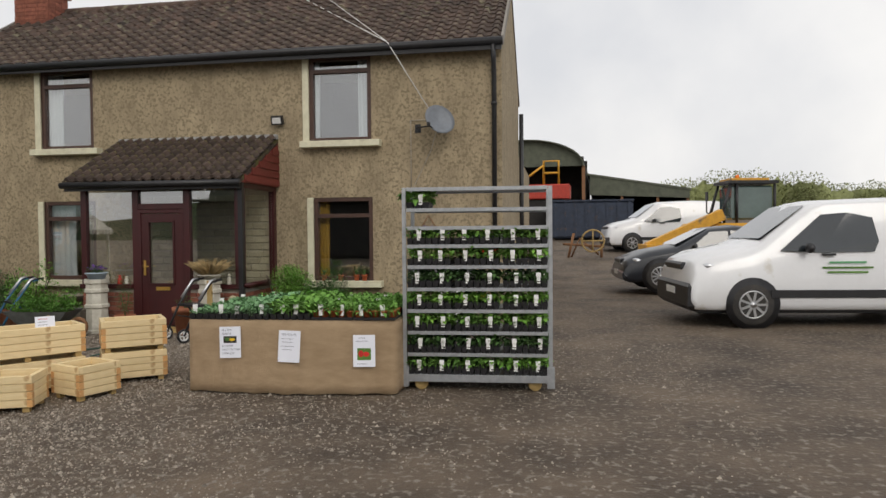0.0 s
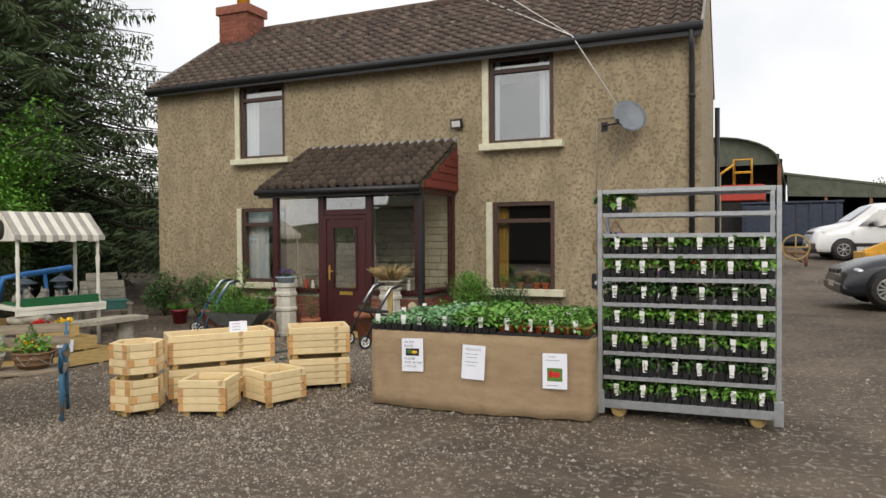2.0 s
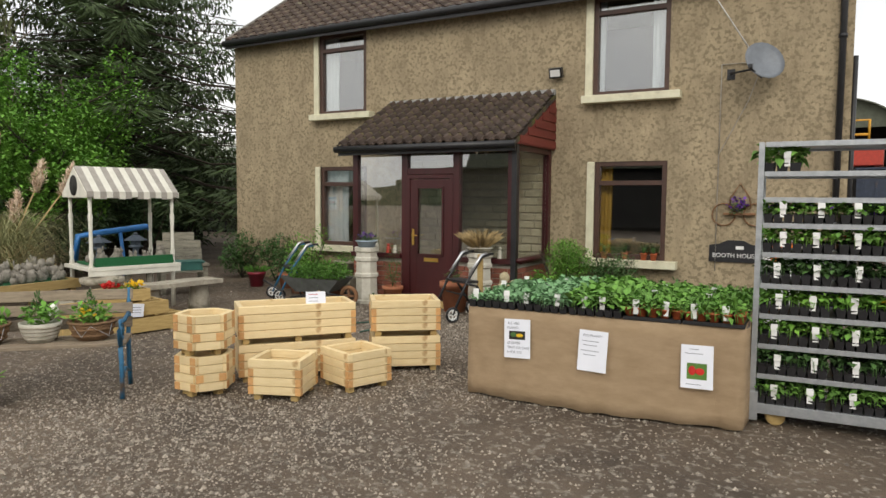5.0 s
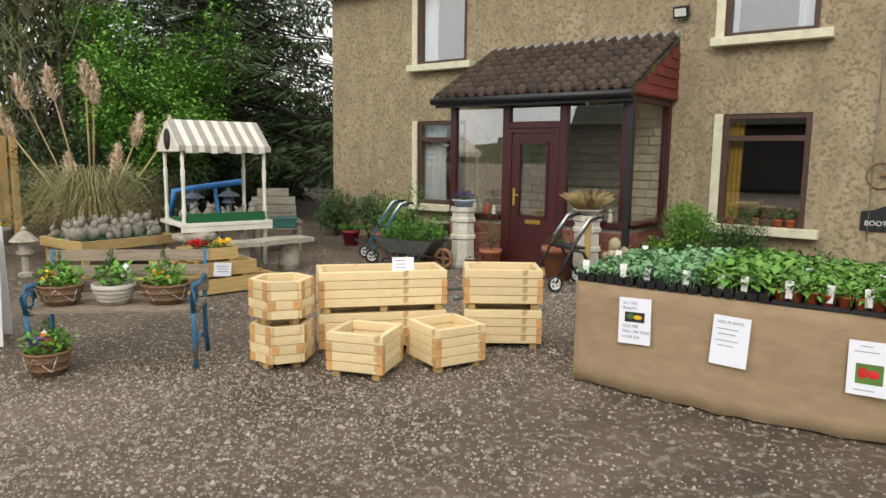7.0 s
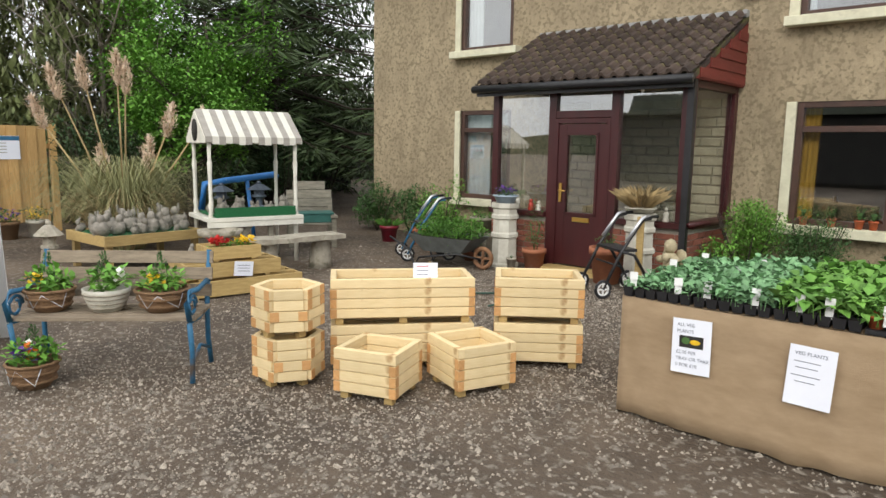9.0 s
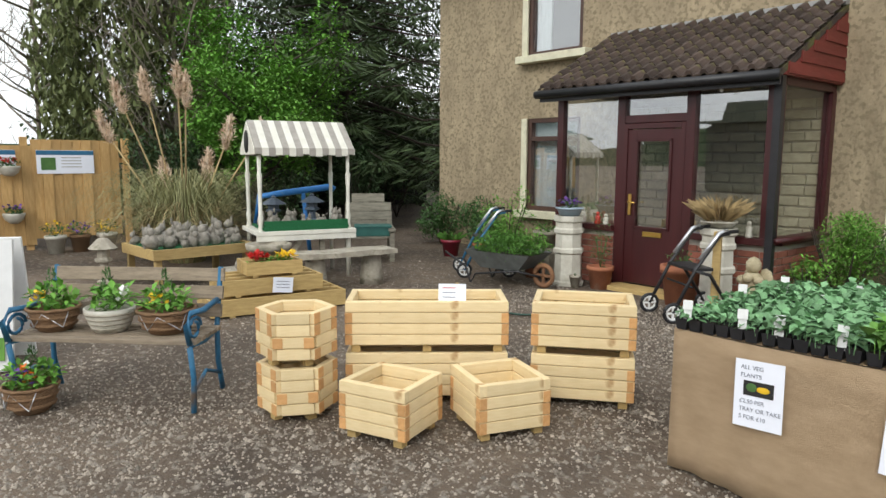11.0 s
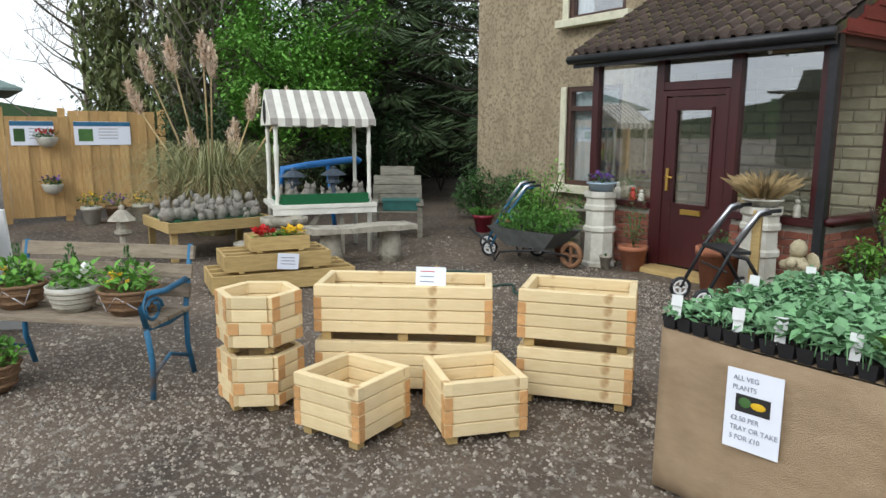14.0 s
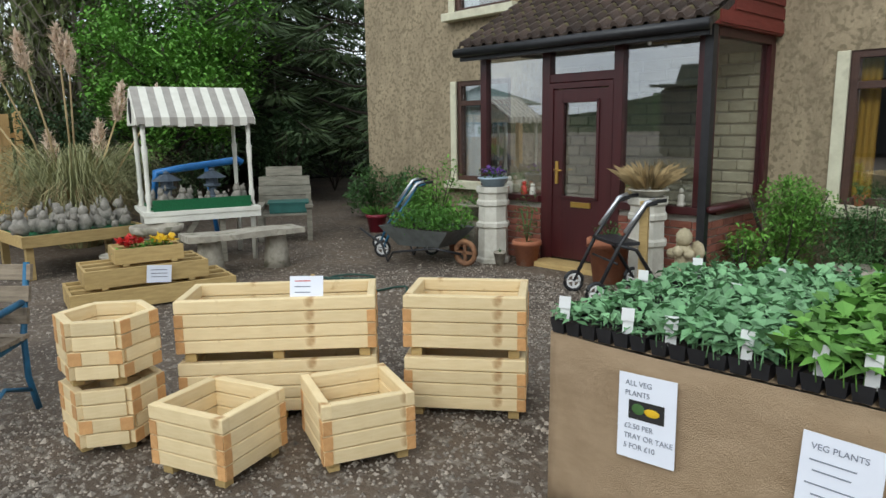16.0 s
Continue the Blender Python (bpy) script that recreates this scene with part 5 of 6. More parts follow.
sb = thing("stone_bench", gp(-8.7, 8.5, 82.1), "rustic cast stone garden bench", "bench")
slab = Shape()
n = 16
out = [(-.62 + 1.24 * i / n, .17 + .012 * math.sin(i * 2.1)) for i in range(n + 1)] + [(.62 - 1.24 * i / n, -.19 + .012 * math.sin(i * 1.7)) for i in range(n + 1)]
slab.add([(x, y - .03 * (1 - (x / .62) ** 2), .37) for x, y in out] + [(x, y - .03 * (1 - (x / .62) ** 2), .43 + .006 * math.sin(x * 8)) for x, y in out],
         [tuple(range(2 * n + 1, -1, -1)), tuple(range(2 * n + 2, 4 * n + 4))] + [(i, (i + 1) % (2 * n + 2), (i + 1) % (2 * n + 2) + 2 * n + 2, i + 2 * n + 2) for i in range(2 * n + 2)])
part("seat_slab", slab, M_CONC, sb)
for x in (-.36, .36):
    part("leg", Shape().lathe(x, 0, 0, [(.15, 0), (.14, .15), (.12, .3), (.125, .37)], 8), M_CONC, sb)

# striped market stall
stl = thing("market_stall", gp(-9.73, 8.47, 76.1), "toy-sized market stall with striped cream awning", "stall")
SW, SD = 1.1, .72
for x in (-SW / 2, SW / 2):
    for y in (-SD / 2, SD / 2):
        part("post", Shape().lathe(x, y, .0, [(.03, 0), (.03, .62), (.036, .64), (.024, .70), (.034, .78), (.024, .82), (.024, 1.1), (.032, 1.3), (.022, 1.33), (.028, 1.62)], 10), M_AWNING, stl)
part("counter", Shape().box(0, 0, .60, SW + .14, SD + .2, .05).box(0, -SD / 2 - .08, .55, SW + .14, .02, .09), M_AWNING, stl)
part("brace", Shape().box(-.2, -SD / 2, .32, .06, .05, .7, ry=35).box(.2, -SD / 2, .3, .06, .05, .6), M_GREYWOOD, stl)
cov = Shape().box(0, -.1, .655, SW - .02, SD - .1, .03).box(0, -SD / 2 - .06, .68, SW - .06, .03, .13)
part("grass_cloth", cov, M_GREENCLOTH, stl, "green artificial grass cover")
nS = 15
for i in range(nS):
    x0 = -SW / 2 - .06 + (SW + .12) * i / nS
    x1 = x0 + (SW + .12) / nS
    a = Shape()
    for s in (-1, 1):
        y0 = s * (SD / 2 + .08)
        a.add([(x0, y0, 1.62), (x1, y0, 1.62), (x1, 0, 1.96), (x0, 0, 1.96), (x0, y0, 1.60), (x1, y0, 1.60), (x1, 0, 1.935), (x0, 0, 1.935)],
              [(0, 1, 2, 3), (7, 6, 5, 4), (0, 4, 5, 1), (1, 5, 6, 2), (3, 7, 4, 0)])
        w = .03 * abs(math.sin(i * .9))
        a.box((x0 + x1) / 2, y0, 1.585 - w / 2, x1 - x0, .014, .07 + w, c=0)
    part("awning_stripe", a, M_AWNING if i % 2 else M_STRIPE, stl)
for x in (-SW / 2 - .06, SW / 2 + .06):
    g = Shape()
    g.add([(x - .012, -SD / 2 - .08, 1.6), (x - .012, SD / 2 + .08, 1.6), (x - .012, 0, 1.94), (x + .012, -SD / 2 - .08, 1.6), (x + .012, SD / 2 + .08, 1.6), (x + .012, 0, 1.94)],
          [(0, 2, 1), (3, 4, 5), (0, 1, 4, 3), (1, 2, 5, 4), (2, 0, 3, 5)])
    g.box(x, 0, 1.575, .02, SD + .16, .07)
    gp_ = part("gable_end", g, M_AWNING, stl)
    # The gable is uncut; a near-black disc paints the shaded opening.
    part("dark_cutout_disc", Shape().lathe(0, 0, 0, [(.14, 0), (.14, .032)], 14, m=pose(x - .016, 0, 1.70, 0, 90, 0)), M_DARK, gp_)


def ornament(m, h, seed, label="small grey stone garden ornament", lantern=False, material=M_ORNAMENT):
    rng = random.Random(seed)
    s = Shape()
    if lantern:
        s.lathe(0, 0, 0, [(.09, 0), (.09, .04), (.045, .06), (.045, h * .4), (.10, h * .45), (.10, h * .5), (.07, h * .52), (.07, h * .68), (.17, h * .70), (.06, h * .88), (.03, h * .9), (.035, h * .95), (.01, h)], 8, False)
    else:
        s.blob(0, 0, h * .3, h * .3, h * .25, h * .32, 8, .5, seed).blob(rng.uniform(-.03, .03), 0, h * .68, h * .17, h * .17, h * .2, 8, .4, seed + 3)
        s.blob(rng.uniform(-.05, .05), -h * .1, h * .85, h * .06, h * .05, h * .16, 6, .2, seed + 1).blob(h * .2, 0, h * .2, h * .16, h * .14, h * .2, 6, .3, seed + 9)
    ob = part("stone_lantern" if lantern else "stone_ornament", s, material)
    ob.matrix_basis = m
    tagged(ob, label, "ornament", "stone ornaments on display")
    return ob


SM = stl.matrix_basis
for i in range(11):
    ornament(SM @ pose(-.5 + i * .1, -.14 - .12 * (i % 2), .67, 0, 0, i * 50), rl.uniform(.14, .24), i)
M_SLATE = mat("blue_grey_pagoda", (.11, .14, .18), (.06, .075, .1), .7, 10, .3)
ornament(SM @ pose(-.3, .05, .67), .36, 21, "dark pagoda-shaped stone lantern on the stall", True, M_SLATE)
ornament(SM @ pose(.2, .05, .67), .38, 22, "dark pagoda-shaped stone lantern on the stall", True, M_SLATE)
bt = thing("blue_tool", gp(-10.46, 8.84, 76.1), "bright blue curved implement behind the stall", "tool")
part("frame_tube", Shape().tube([(-.55, 0, .62), (-.5, 0, .98), (-.2, 0, 1.02), (.5, 0, 1.1), (.55, 0, 1.06)], .045, 8).tube([(.2, 0, 0), (.1, 0, 1.02)], .03, 6), mat("bright_blue_paint", (.03, .2, .55), None, .45, 8), bt)

# table of stone animals
ft = thing("display_table_low", gp(-10.36, 7.28, 93.1), "low pine display table with grass cover and stone animals", "table")
part("rim", Shape().box(0, -.5, .40, 1.25, .03, .12).box(0, .5, .40, 1.25, .03, .12).box(-.61, 0, .40, .03, .97, .12).box(.61, 0, .40, .03, .97, .12), M_PINE_OLD, ft)
part("grass_cover", Shape().box(0, 0, .425, 1.19, .96, .03), M_GREENCLOTH, ft, "green artificial grass top")
for x in (-.55, .55):
    for y in (-.43, .43):
        part("leg", Shape().box(x, y, .17, .07, .07, .34), M_PINE_OLD, ft)
FM = ft.matrix_basis
for i in range(24):
    ornament(FM @ pose(-.53 + (i % 8) * .15 + rl.uniform(-.04, .04), -.34 + (i // 8) * .3 + rl.uniform(-.06, .06), .44, 0, 0, rl.uniform(0, 360)), rl.uniform(.15, .34), 40 + i, "grey stone animal ornament on a grass-covered table")
ornament(gp(-10.58, 6.35, 16.1), .62, 90, "squat stone lantern standing on the ground", True, M_CONC)
bb = thing("bird_bath", gp(-9.2, 7.41, -3.9), "small stone bird bath with a bird on it", "bird bath")
part("pedestal", Shape().lathe(0, 0, 0, [(.12, 0), (.12, .03), (.06, .06), (.06, .18), (.08, .2)], 12), M_CONC, bb)
part("basin", Shape().lathe(0, 0, .2, [(.08, 0), (.2, .04), (.2, .065), (.16, .05), (.02, .03)], 16), M_CONC, bb)
part("bird", Shape().blob(0, 0, .3, .05, .035, .05).blob(.03, 0, .36, .025, .025, .03), M_ORNAMENT, bb)
b2 = part("stone_trough", Shape().lathe(0, 0, 0, [(.2, 0), (.26, .03), (.27, .09), (.22, .09), (.2, .05), (.01, .05)], 18), M_CONC)
b2.matrix_basis = gp(-9.24, 7.81, -3.9, .42)
tagged(b2, "round shallow stone bowl on a block", "bowl")
b3 = part("stone_block", Shape().lathe(0, 0, 0, [(.14, 0), (.12, .2), (.14, .42)], 8), M_CONC)
b3.matrix_basis = gp(-9.24, 7.81, -3.9)
tagged(b3, "stone pedestal under a shallow bowl", "pedestal")

ac = thing("garden_chair", gp(-10.34, 9.98, 58.1), "weathered wooden garden chair with rounded back", "chair")
for x in (-.32, .32):
    part("front_leg", Shape().box(x, -.28, .22, .07, .07, .44), M_GREYWOOD, ac)
    part("back_leg", Shape().box(x, .26, .3, .07, .07, .6), M_GREYWOOD, ac)
    part("arm", Shape().box(x, -.03, .47, .1, .66, .04), M_GREYWOOD, ac)
for k in range(5):
    part("seat_slat", Shape().box(0, -.25 + k * .12, .36, .7, .1, .025), M_GREYWOOD, ac)
for k in range(4):
    w = (.72, .72, .70, .5)[k]
    part("back_slat", Shape().box(0, .27 + k * .03, .5 + k * .135, w, .025, .13, rx=-10), M_GREYWOOD, ac)
tb = thing("plastic_tub", ac.matrix_basis @ pose(.05, -.08, .375), "teal plastic tub on a garden chair", "tub")
part("body", Shape().box(0, 0, .07, .5, .36, .14).box(0, 0, .14, .54, .4, .02), M_TEAL, tb)

hs = Shape().tube([(-7.9 + .35 * math.sin(i * .35) + i * .045, 8.7 + .5 * math.sin(i * .21) + (.25 * math.cos(i * .8) if i > 14 else 0), .02 + ground_z(-7.5, 8.5)) for i in range(44)], .011, 5)
tagged(part("garden_hose", hs, M_HOSE), "dark green garden hose lying on the ground", "hose")

# chalk board
ab = thing("pavement_sign", gp(-7.53, 4.66, 62.1), "white A-board sign with printed tractor emblem", "sign")
part("panel", Shape().box(0, 0, .47, .66, .03, .92, rx=-9), M_WHITE, ab)
part("back_panel", Shape().box(0, .3, .47, .66, .03, .92, rx=9), M_WHITE, ab)
M_FAINT = mat("faint_print", (.58, .6, .58), None, .7, 6)
AM = pose(0, -.022, .50, -9)
part("emblem", Shape().box(.02, -.0, .25, .26, .003, .08).box(.08, 0, .32, .12, .003, .08), M_FAINT, ab, "", AM)
for x, r in ((-.08, .05), (.1, .07)):
    part("emblem_wheel", Shape().tube([(x + r * math.cos(i * .5), 0, .21 + r * math.sin(i * .5)) for i in range(13)], .006, 4), M_FAINT, ab, "", AM)
text("BOOTH HOUSE", .07, M_FAINT, ab, AM @ pose(0, -.003, .11, 90))
text("FRESH FRUIT &", .05, M_FAINT, ab, AM @ pose(0, -.003, 0, 90))
text("HOME GROWN VEGETABLES", .035, M_FAINT, ab, AM @ pose(0, -.003, -.06, 90))
part("writing", Shape().box(0, -.002, -.2, .4, .003, .02).box(0, -.002, -.28, .34, .003, .02), M_FAINT, ab, "", AM)

part("fruit_picture", Shape().box(0, -.002, -.33, .56, .003, .16), L_BRIGHT, ab, "printed picture of produce", AM)
for k in range(5):
    part("fruit_detail", Shape().blob(-.2 + k * .1, -.004, -.33 + .02 * (k % 2), .035, .002, .035), (M_ORANGE, M_RED, M_YEL)[k % 3], ab, "", AM)

# pampas grass
pg = thing("pampas_grass", gp(-11.83, 7.78, -3.9), "tall pampas grass clump with pale plumes", "grass")
rp = random.Random(8)


def arch_blades(n, R, H, width, rng):
    s = Shape()
    for _ in range(n):
        a = rng.uniform(0, 6.283)
        reach, hh = R * rng.uniform(.3, 1.1), H * rng.uniform(.5, 1.1)
        r0 = rng.uniform(0, .25)
        c, q = math.cos(a), math.sin(a)
        pts = []
        for k in range(6):
            u = k / 5
            pts.append(((r0 + reach * u) * c, (r0 + reach * u) * q, hh * (1.9 * u - 1.45 * u * u)))
        v = []
        for k, p in enumerate(pts):
            w = width * (1 - k / 5.2)
            v += [(p[0] - q * w, p[1] + c * w, p[2]), (p[0] + q * w, p[1] - c * w, p[2])]
        s.add(v, [(2 * k, 2 * k + 1, 2 * k + 3, 2 * k + 2) for k in range(5)])
    return s


part("green_blades", arch_blades(1500, 1.5, 2.0, .008, rp), L_PAMPAS, pg)
part("dry_blades", arch_blades(900, 1.35, 1.35, .008, rp), L_DRY, pg, "dry straw-coloured blades")
for dx, dy, h in ((-.55, -.75, 2.5), (-.2, -.45, 2.65), (.1, -.05, 2.75), (.15, .05, 2.6), (-.9, -.9, 2.0), (.5, .55, 1.9), (.6, .95, 1.85), (.25, .3, 1.35), (-.3, -.2, 1.2)):
    stx = part("plume_stem", Shape().tube([(dx * .15, dy * .15, 0), (dx * .5, dy * .5, h * .55), (dx, dy, h)], .018, 5, r2=.01), L_DRY, pg)
    pl = leaves(330, lambda r: (lambda u: (dx * (.86 + .14 * u) + r.uniform(-1, 1) * .075 * math.sin(math.pi * (u * .9 + .08)), dy * (.86 + .14 * u) + r.uniform(-1, 1) * .075 * math.sin(math.pi * (u * .9 + .08)), h * .84 + u * .45))(r.random()), .11, rp, 1.6, .1, .2)
    part("plume", pl, L_PLUME, stx)

# fence and gazebo
fn = thing("fence", pose(0, 0, 0), "golden close-boarded timber fence", "fence", kind="structure")
fy = 5.55
bmesh_board = Shape().box(0, 0, 0, .025, .145, 1.6, c=.003).mesh("board", M_FENCE)
i = 0
while fy < 7.75:
    tall = .1 if fy > 6.3 else 0
    part("board", bmesh_board, M_FENCE, fn, "", pose(-14.6 + (.02 if i % 2 else 0), fy, .88 + tall))
    fy += .147
    i += 1
for y in (5.42, 6.27, 7.8):
    part("post", Shape().box(-14.64, y, .9, .1, .1, 1.84), M_FENCE, fn)
for z in (.45, 1.45):
    part("rail", Shape().box(-14.66, 6.65, z, .04, 2.3, .08), M_FENCE, fn)
for y, w in ((5.84, .6), (6.85, .85)):
    ps = thing("poster", pose(-14.562, y, 1.42, 0, 0, 90), "blue and white printed poster on the fence", "poster")
    part("sheet", Shape().box(0, 0, 0, w, .006, .38), M_PAPER, ps)
    part("header", Shape().box(0, -.004, .15, w, .004, .07), M_BLUE, ps)
    part("photo", Shape().box(-w * .3, -.004, -.03, w * .25, .004, .2), L_MID, ps)
    for k in range(4):
        part("writing", Shape().box(w * .1, -.004, .07 - k * .05, w * .35, .003, .012), M_STRIPE, ps)
for y, z, f in ((6.02, 1.36, M_RED), (6.04, .62, M_PURPLE)):
    hb = thing("wall_basket", pose(-14.42, y, z), "white half-round basket of flowers on the fence", "hanging basket")
    part("bowl", Shape().lathe(0, 0, -.16, [(.06, 0), (.13, .06), (.16, .14), (.16, .16), (.02, .14)], 14), M_WHITEPOT, hb)
    part("foliage", leaves(90, ball(0, 0, .04, .17, .15, .08, .1), .07, rl, .4, .3, .5), L_MID, hb)
    part("flowers", leaves(40, ball(0, 0, .08, .15, .15, .05, .1), .05, rl, .6, 0, 1), f, hb)
for y, f in ((6.5, M_YEL), (6.85, M_PURPLE), (7.25, M_YEL)):
    pot("flower_pot", gp(-13.9, y, 0), .15, .28, M_WHITEPOT if f is M_YEL else M_WICKER, L_MID, "pot of bright flowers at the fence foot", fol=(.22, .2, 110, .06), flower=f, seed=int(y * 10))
gz = thing("gazebo", pose(-14.7, 1.0, 0), "open timber shelter with green felt roof", "shelter")
for x, y in ((0, 4.2), (0, 1.2), (-2.8, 4.2), (-2.8, 1.2)):
    part("post", Shape().box(x, y, 1.0, .14, .14, 2.0), M_FENCE, gz)
part("beam", Shape().box(0, 2.7, 2.02, .1, 3.4, .14).box(-2.8, 2.7, 2.02, .1, 3.4, .14).box(-1.4, 1.0, 2.02, 2.7, .1, .14).box(-1.4, 4.4, 2.02, 2.7, .1, .14), M_FENCE, gz)
part("brace", Shape().box(0, 3.8, 1.62, .09, .12, 1.0, rx=45), M_GREYWOOD, gz)
rf = Shape()
rf.add([(.35, .7, 2.06), (.35, 4.75, 2.06), (-3.1, 4.75, 2.06), (-3.1, .7, 2.06), (-1.4, 2.2, 2.85), (-1.4, 3.2, 2.85), (.35, .7, 2.1), (.35, 4.75, 2.1), (-3.1, 4.75, 2.1), (-3.1, .7, 2.1)],
       [(6, 7, 5, 4), (7, 8, 5), (8, 9, 4, 5), (9, 6, 4), (0, 3, 2, 1), (0, 1, 7, 6), (1, 2, 8, 7), (2, 3, 9, 8), (3, 0, 6, 9)])
part("roof", rf, M_ROOFGREEN, gz, "green felt roof")
vs = thing("produce_stand", pose(-13.9, 4.3, 0), "red stained produce stand with crates of greens", "stand")
part("shelf", Shape().box(0, 0, .62, .7, 1.1, .26).box(.0, 0, .3, .1, 1.0, .6), M_REDWOOD, vs)
part("crate", Shape().box(-.2, 0, .95, .1, 1.1, .5), M_REDWOOD, vs)
part("greens", leaves(260, ball(.05, -.05, .85, .25, .45, .16, .1), .12, rl, .6, .2, .5), L_SPRING, vs)

# ---- trees ----
def limb_tree(m, h, name, label, seed, leaf, nlimb, size, spread, nleaf, bare=False, trunk_r=.12, bark=M_BARK, low=.3):
    rng = random.Random(seed)
    t = thing(name, m, label, "tree")
    tk = Shape().tube([(0, 0, -.1), (rng.uniform(-.1, .1), 0, h * .3), (rng.uniform(-.2, .2), rng.uniform(-.2, .2), h * .7), (0, 0, h)], trunk_r, 8, r2=.02)
    part("trunk", tk, bark, t)
    lb_, lf = Shape(), Shape()
    for _ in range(nlimb):
        z0 = h * rng.uniform(low * .6, .85)
        a, L = rng.uniform(0, 6.283), spread * rng.uniform(.5, 1.1)
        e = Vector((math.cos(a) * L, math.sin(a) * L, z0 + L * rng.uniform(.25, .9)))
        mid = Vector((math.cos(a) * L * .5, math.sin(a) * L * .5, z0 + (e.z - z0) * .4))
        lb_.tube([(0, 0, z0), mid, e], .03, 5, r2=.006)
        for _k in range(4):
            q = mid.lerp(e, rng.random())
            q2 = q + Vector((rng.uniform(-.5, .5), rng.uniform(-.5, .5), rng.uniform(0, .7))) * spread * .5
            lb_.tube([q, q2], .01, 4, r2=.003)
            if not bare:
                b = leaves(nleaf, ball(q2.x, q2.y, q2.z, spread * .26, spread * .26, spread * .22, .1), size, rng, .3, .3, .55)
                lf.add(b.v, b.f)
            else:
                for _j in range(4):
                    q3 = q2 + Vector((rng.uniform(-.5, .5), rng.uniform(-.5, .5), rng.uniform(.1, .8))) * spread * .35
                    lb_.tube([q2, q3], .005, 3, r2=.002)
    part("limbwork", lb_, bark, t)
    if lf.v:
        part("crown", lf, leaf, t)
    return t


def spruce(m, h, R, seed, label, low=1.2, nb=120, dens=60):
    rng = random.Random(seed)
    t = thing("spruce_tree", m, label, "tree")
    part("trunk", Shape().tube([(0, 0, -.1), (0, 0, h * .5), (0, 0, h)], .24, 9, r2=.03), M_BARK, t)
    br, nd = Shape(), Shape()
    for i in range(nb):
        z = low + (h - low) * (i / nb) ** 1.15
        L = R * (1 - (z - low) / (h - low + .5)) * rng.uniform(.7, 1.12) + .3
        a = i * 2.4 + rng.uniform(-.3, .3)
        d = Vector((math.cos(a), math.sin(a), 0))
        side = Vector((-d.y, d.x, 0))
        tip = d * L + Vector((0, 0, z - L * .16 + rng.uniform(-.2, .2)))
        mid = d * L * .55 + Vector((0, 0, z - L * .14))
        br.tube([(0, 0, z), mid, tip], .035, 5, r2=.008)
        v, f = [], []
        cnt = int(2.2 * dens * (L / R + .25))
        for _ in range(cnt):
            u = rng.uniform(.18, 1.0)
            p = (Vector((0, 0, z)).lerp(mid, u / .55) if u < .55 else mid.lerp(tip, (u - .55) / .45))
            off = rng.uniform(-1, 1)
            q = p + side * off * L * .24 * (1.12 - u * .6) - Vector((0, 0, abs(off) * .1 + rng.uniform(0, .28)))
            p = p + (q - p) * .62
            w = rng.uniform(.016, .034)
            dd = (q - p)
            ww = dd.cross(Vector((rng.uniform(-1, 1), rng.uniform(-1, 1), 1))).normalized() * w
            k = len(v)
            v += [p, p.lerp(q, .5) + ww, q + dd * .5, p.lerp(q, .5) - ww]
            f.append((k, k + 1, k + 2, k + 3))
        nd.add(v, f)
    part("branchwork", br, M_BARK, t)
    part("needles", nd, L_SPRUCE, t)
    return t


spruce(gp(-16.85, 13.68, -3.9), 12.5, 5.2, 2, "large dark spruce tree beside the farmhouse", 1.9, 230, 130)
spruce(gp(-20.6, 16.04, -3.9), 13.0, 4.6, 3, "large dark spruce tree farther back", 1.2, 170, 100)
limb_tree(gp(-13.8, 9.87, -3.9), 2.9, "spring_tree", "young tree in fresh bright green leaf", 4, L_SPRING, 40, .10, 1.25, 90, low=.45)
limb_tree(gp(-14.74, 10.74, -3.9), 3.9, "spring_tree", "bright green leafy tree behind the garden", 5, L_SPRING, 40, .11, 1.5, 90, low=.45)


def column_cypress(m, h, R, seed, label):
    """A clipped column of upright sprays round a bare stem."""
    rng = random.Random(seed)
    t = thing("cypress_tree", m, label, "tree")
    part("trunk", Shape().tube([(0, 0, -.1), (.05, 0, h * .5), (0, 0, h * .95)], .2, 9, r2=.04), M_BARK, t)
    cr = Shape()
    for k in range(150):
        z = h * (k + .5) / 150
        a = k * 2.4 + rng.uniform(-.3, .3)
        r = R * min(1.0, 1.25 - .55 * (z / h) ** 2) * rng.uniform(.72, .92)
        q = leaves(330, ball(math.cos(a) * r, math.sin(a) * r, z, .6, .6, .65, .1), .2, rng, 1.3, -.1, .34)
        cr.add(q.v, q.f)
    part("crown", cr, L_OLIVE, t)
    return t


column_cypress(gp(-17.2, 8.9, 0), 11.5, 1.75, 12, "tall clipped olive green column of cypress")
limb_tree(gp(-15.75, 9.1, -3.9), 5.2, "twiggy_tree", "bare grey twiggy tree beside the conifer", 6, L_MID, 60, .1, 1.5, 5, True, .08, M_TWIG, .2)
limb_tree(gp(-18.29, 7.17, -3.9), 5.6, "bare_tree", "slim bare tree against the pale sky", 7, L_MID, 34, .1, 1.9, 5, True, .06, M_TWIG, .3)
shrub(gp(-13.8, 8.27, -3.9), .8, .8, 2.0, 3400, .1, L_DARK, "dark bush behind the pampas grass", 21)
shrub(gp(-13.77, 10.27, -3.9), .9, .7, 1.5, 2200, .11, L_DARK, "dark green bush behind the stall", 22)
shrub(gp(-14.24, 12.2, -3.9), 1.0, .7, 1.7, 2500, .11, L_DARK, "dark bush in the shade beside the house", 23)
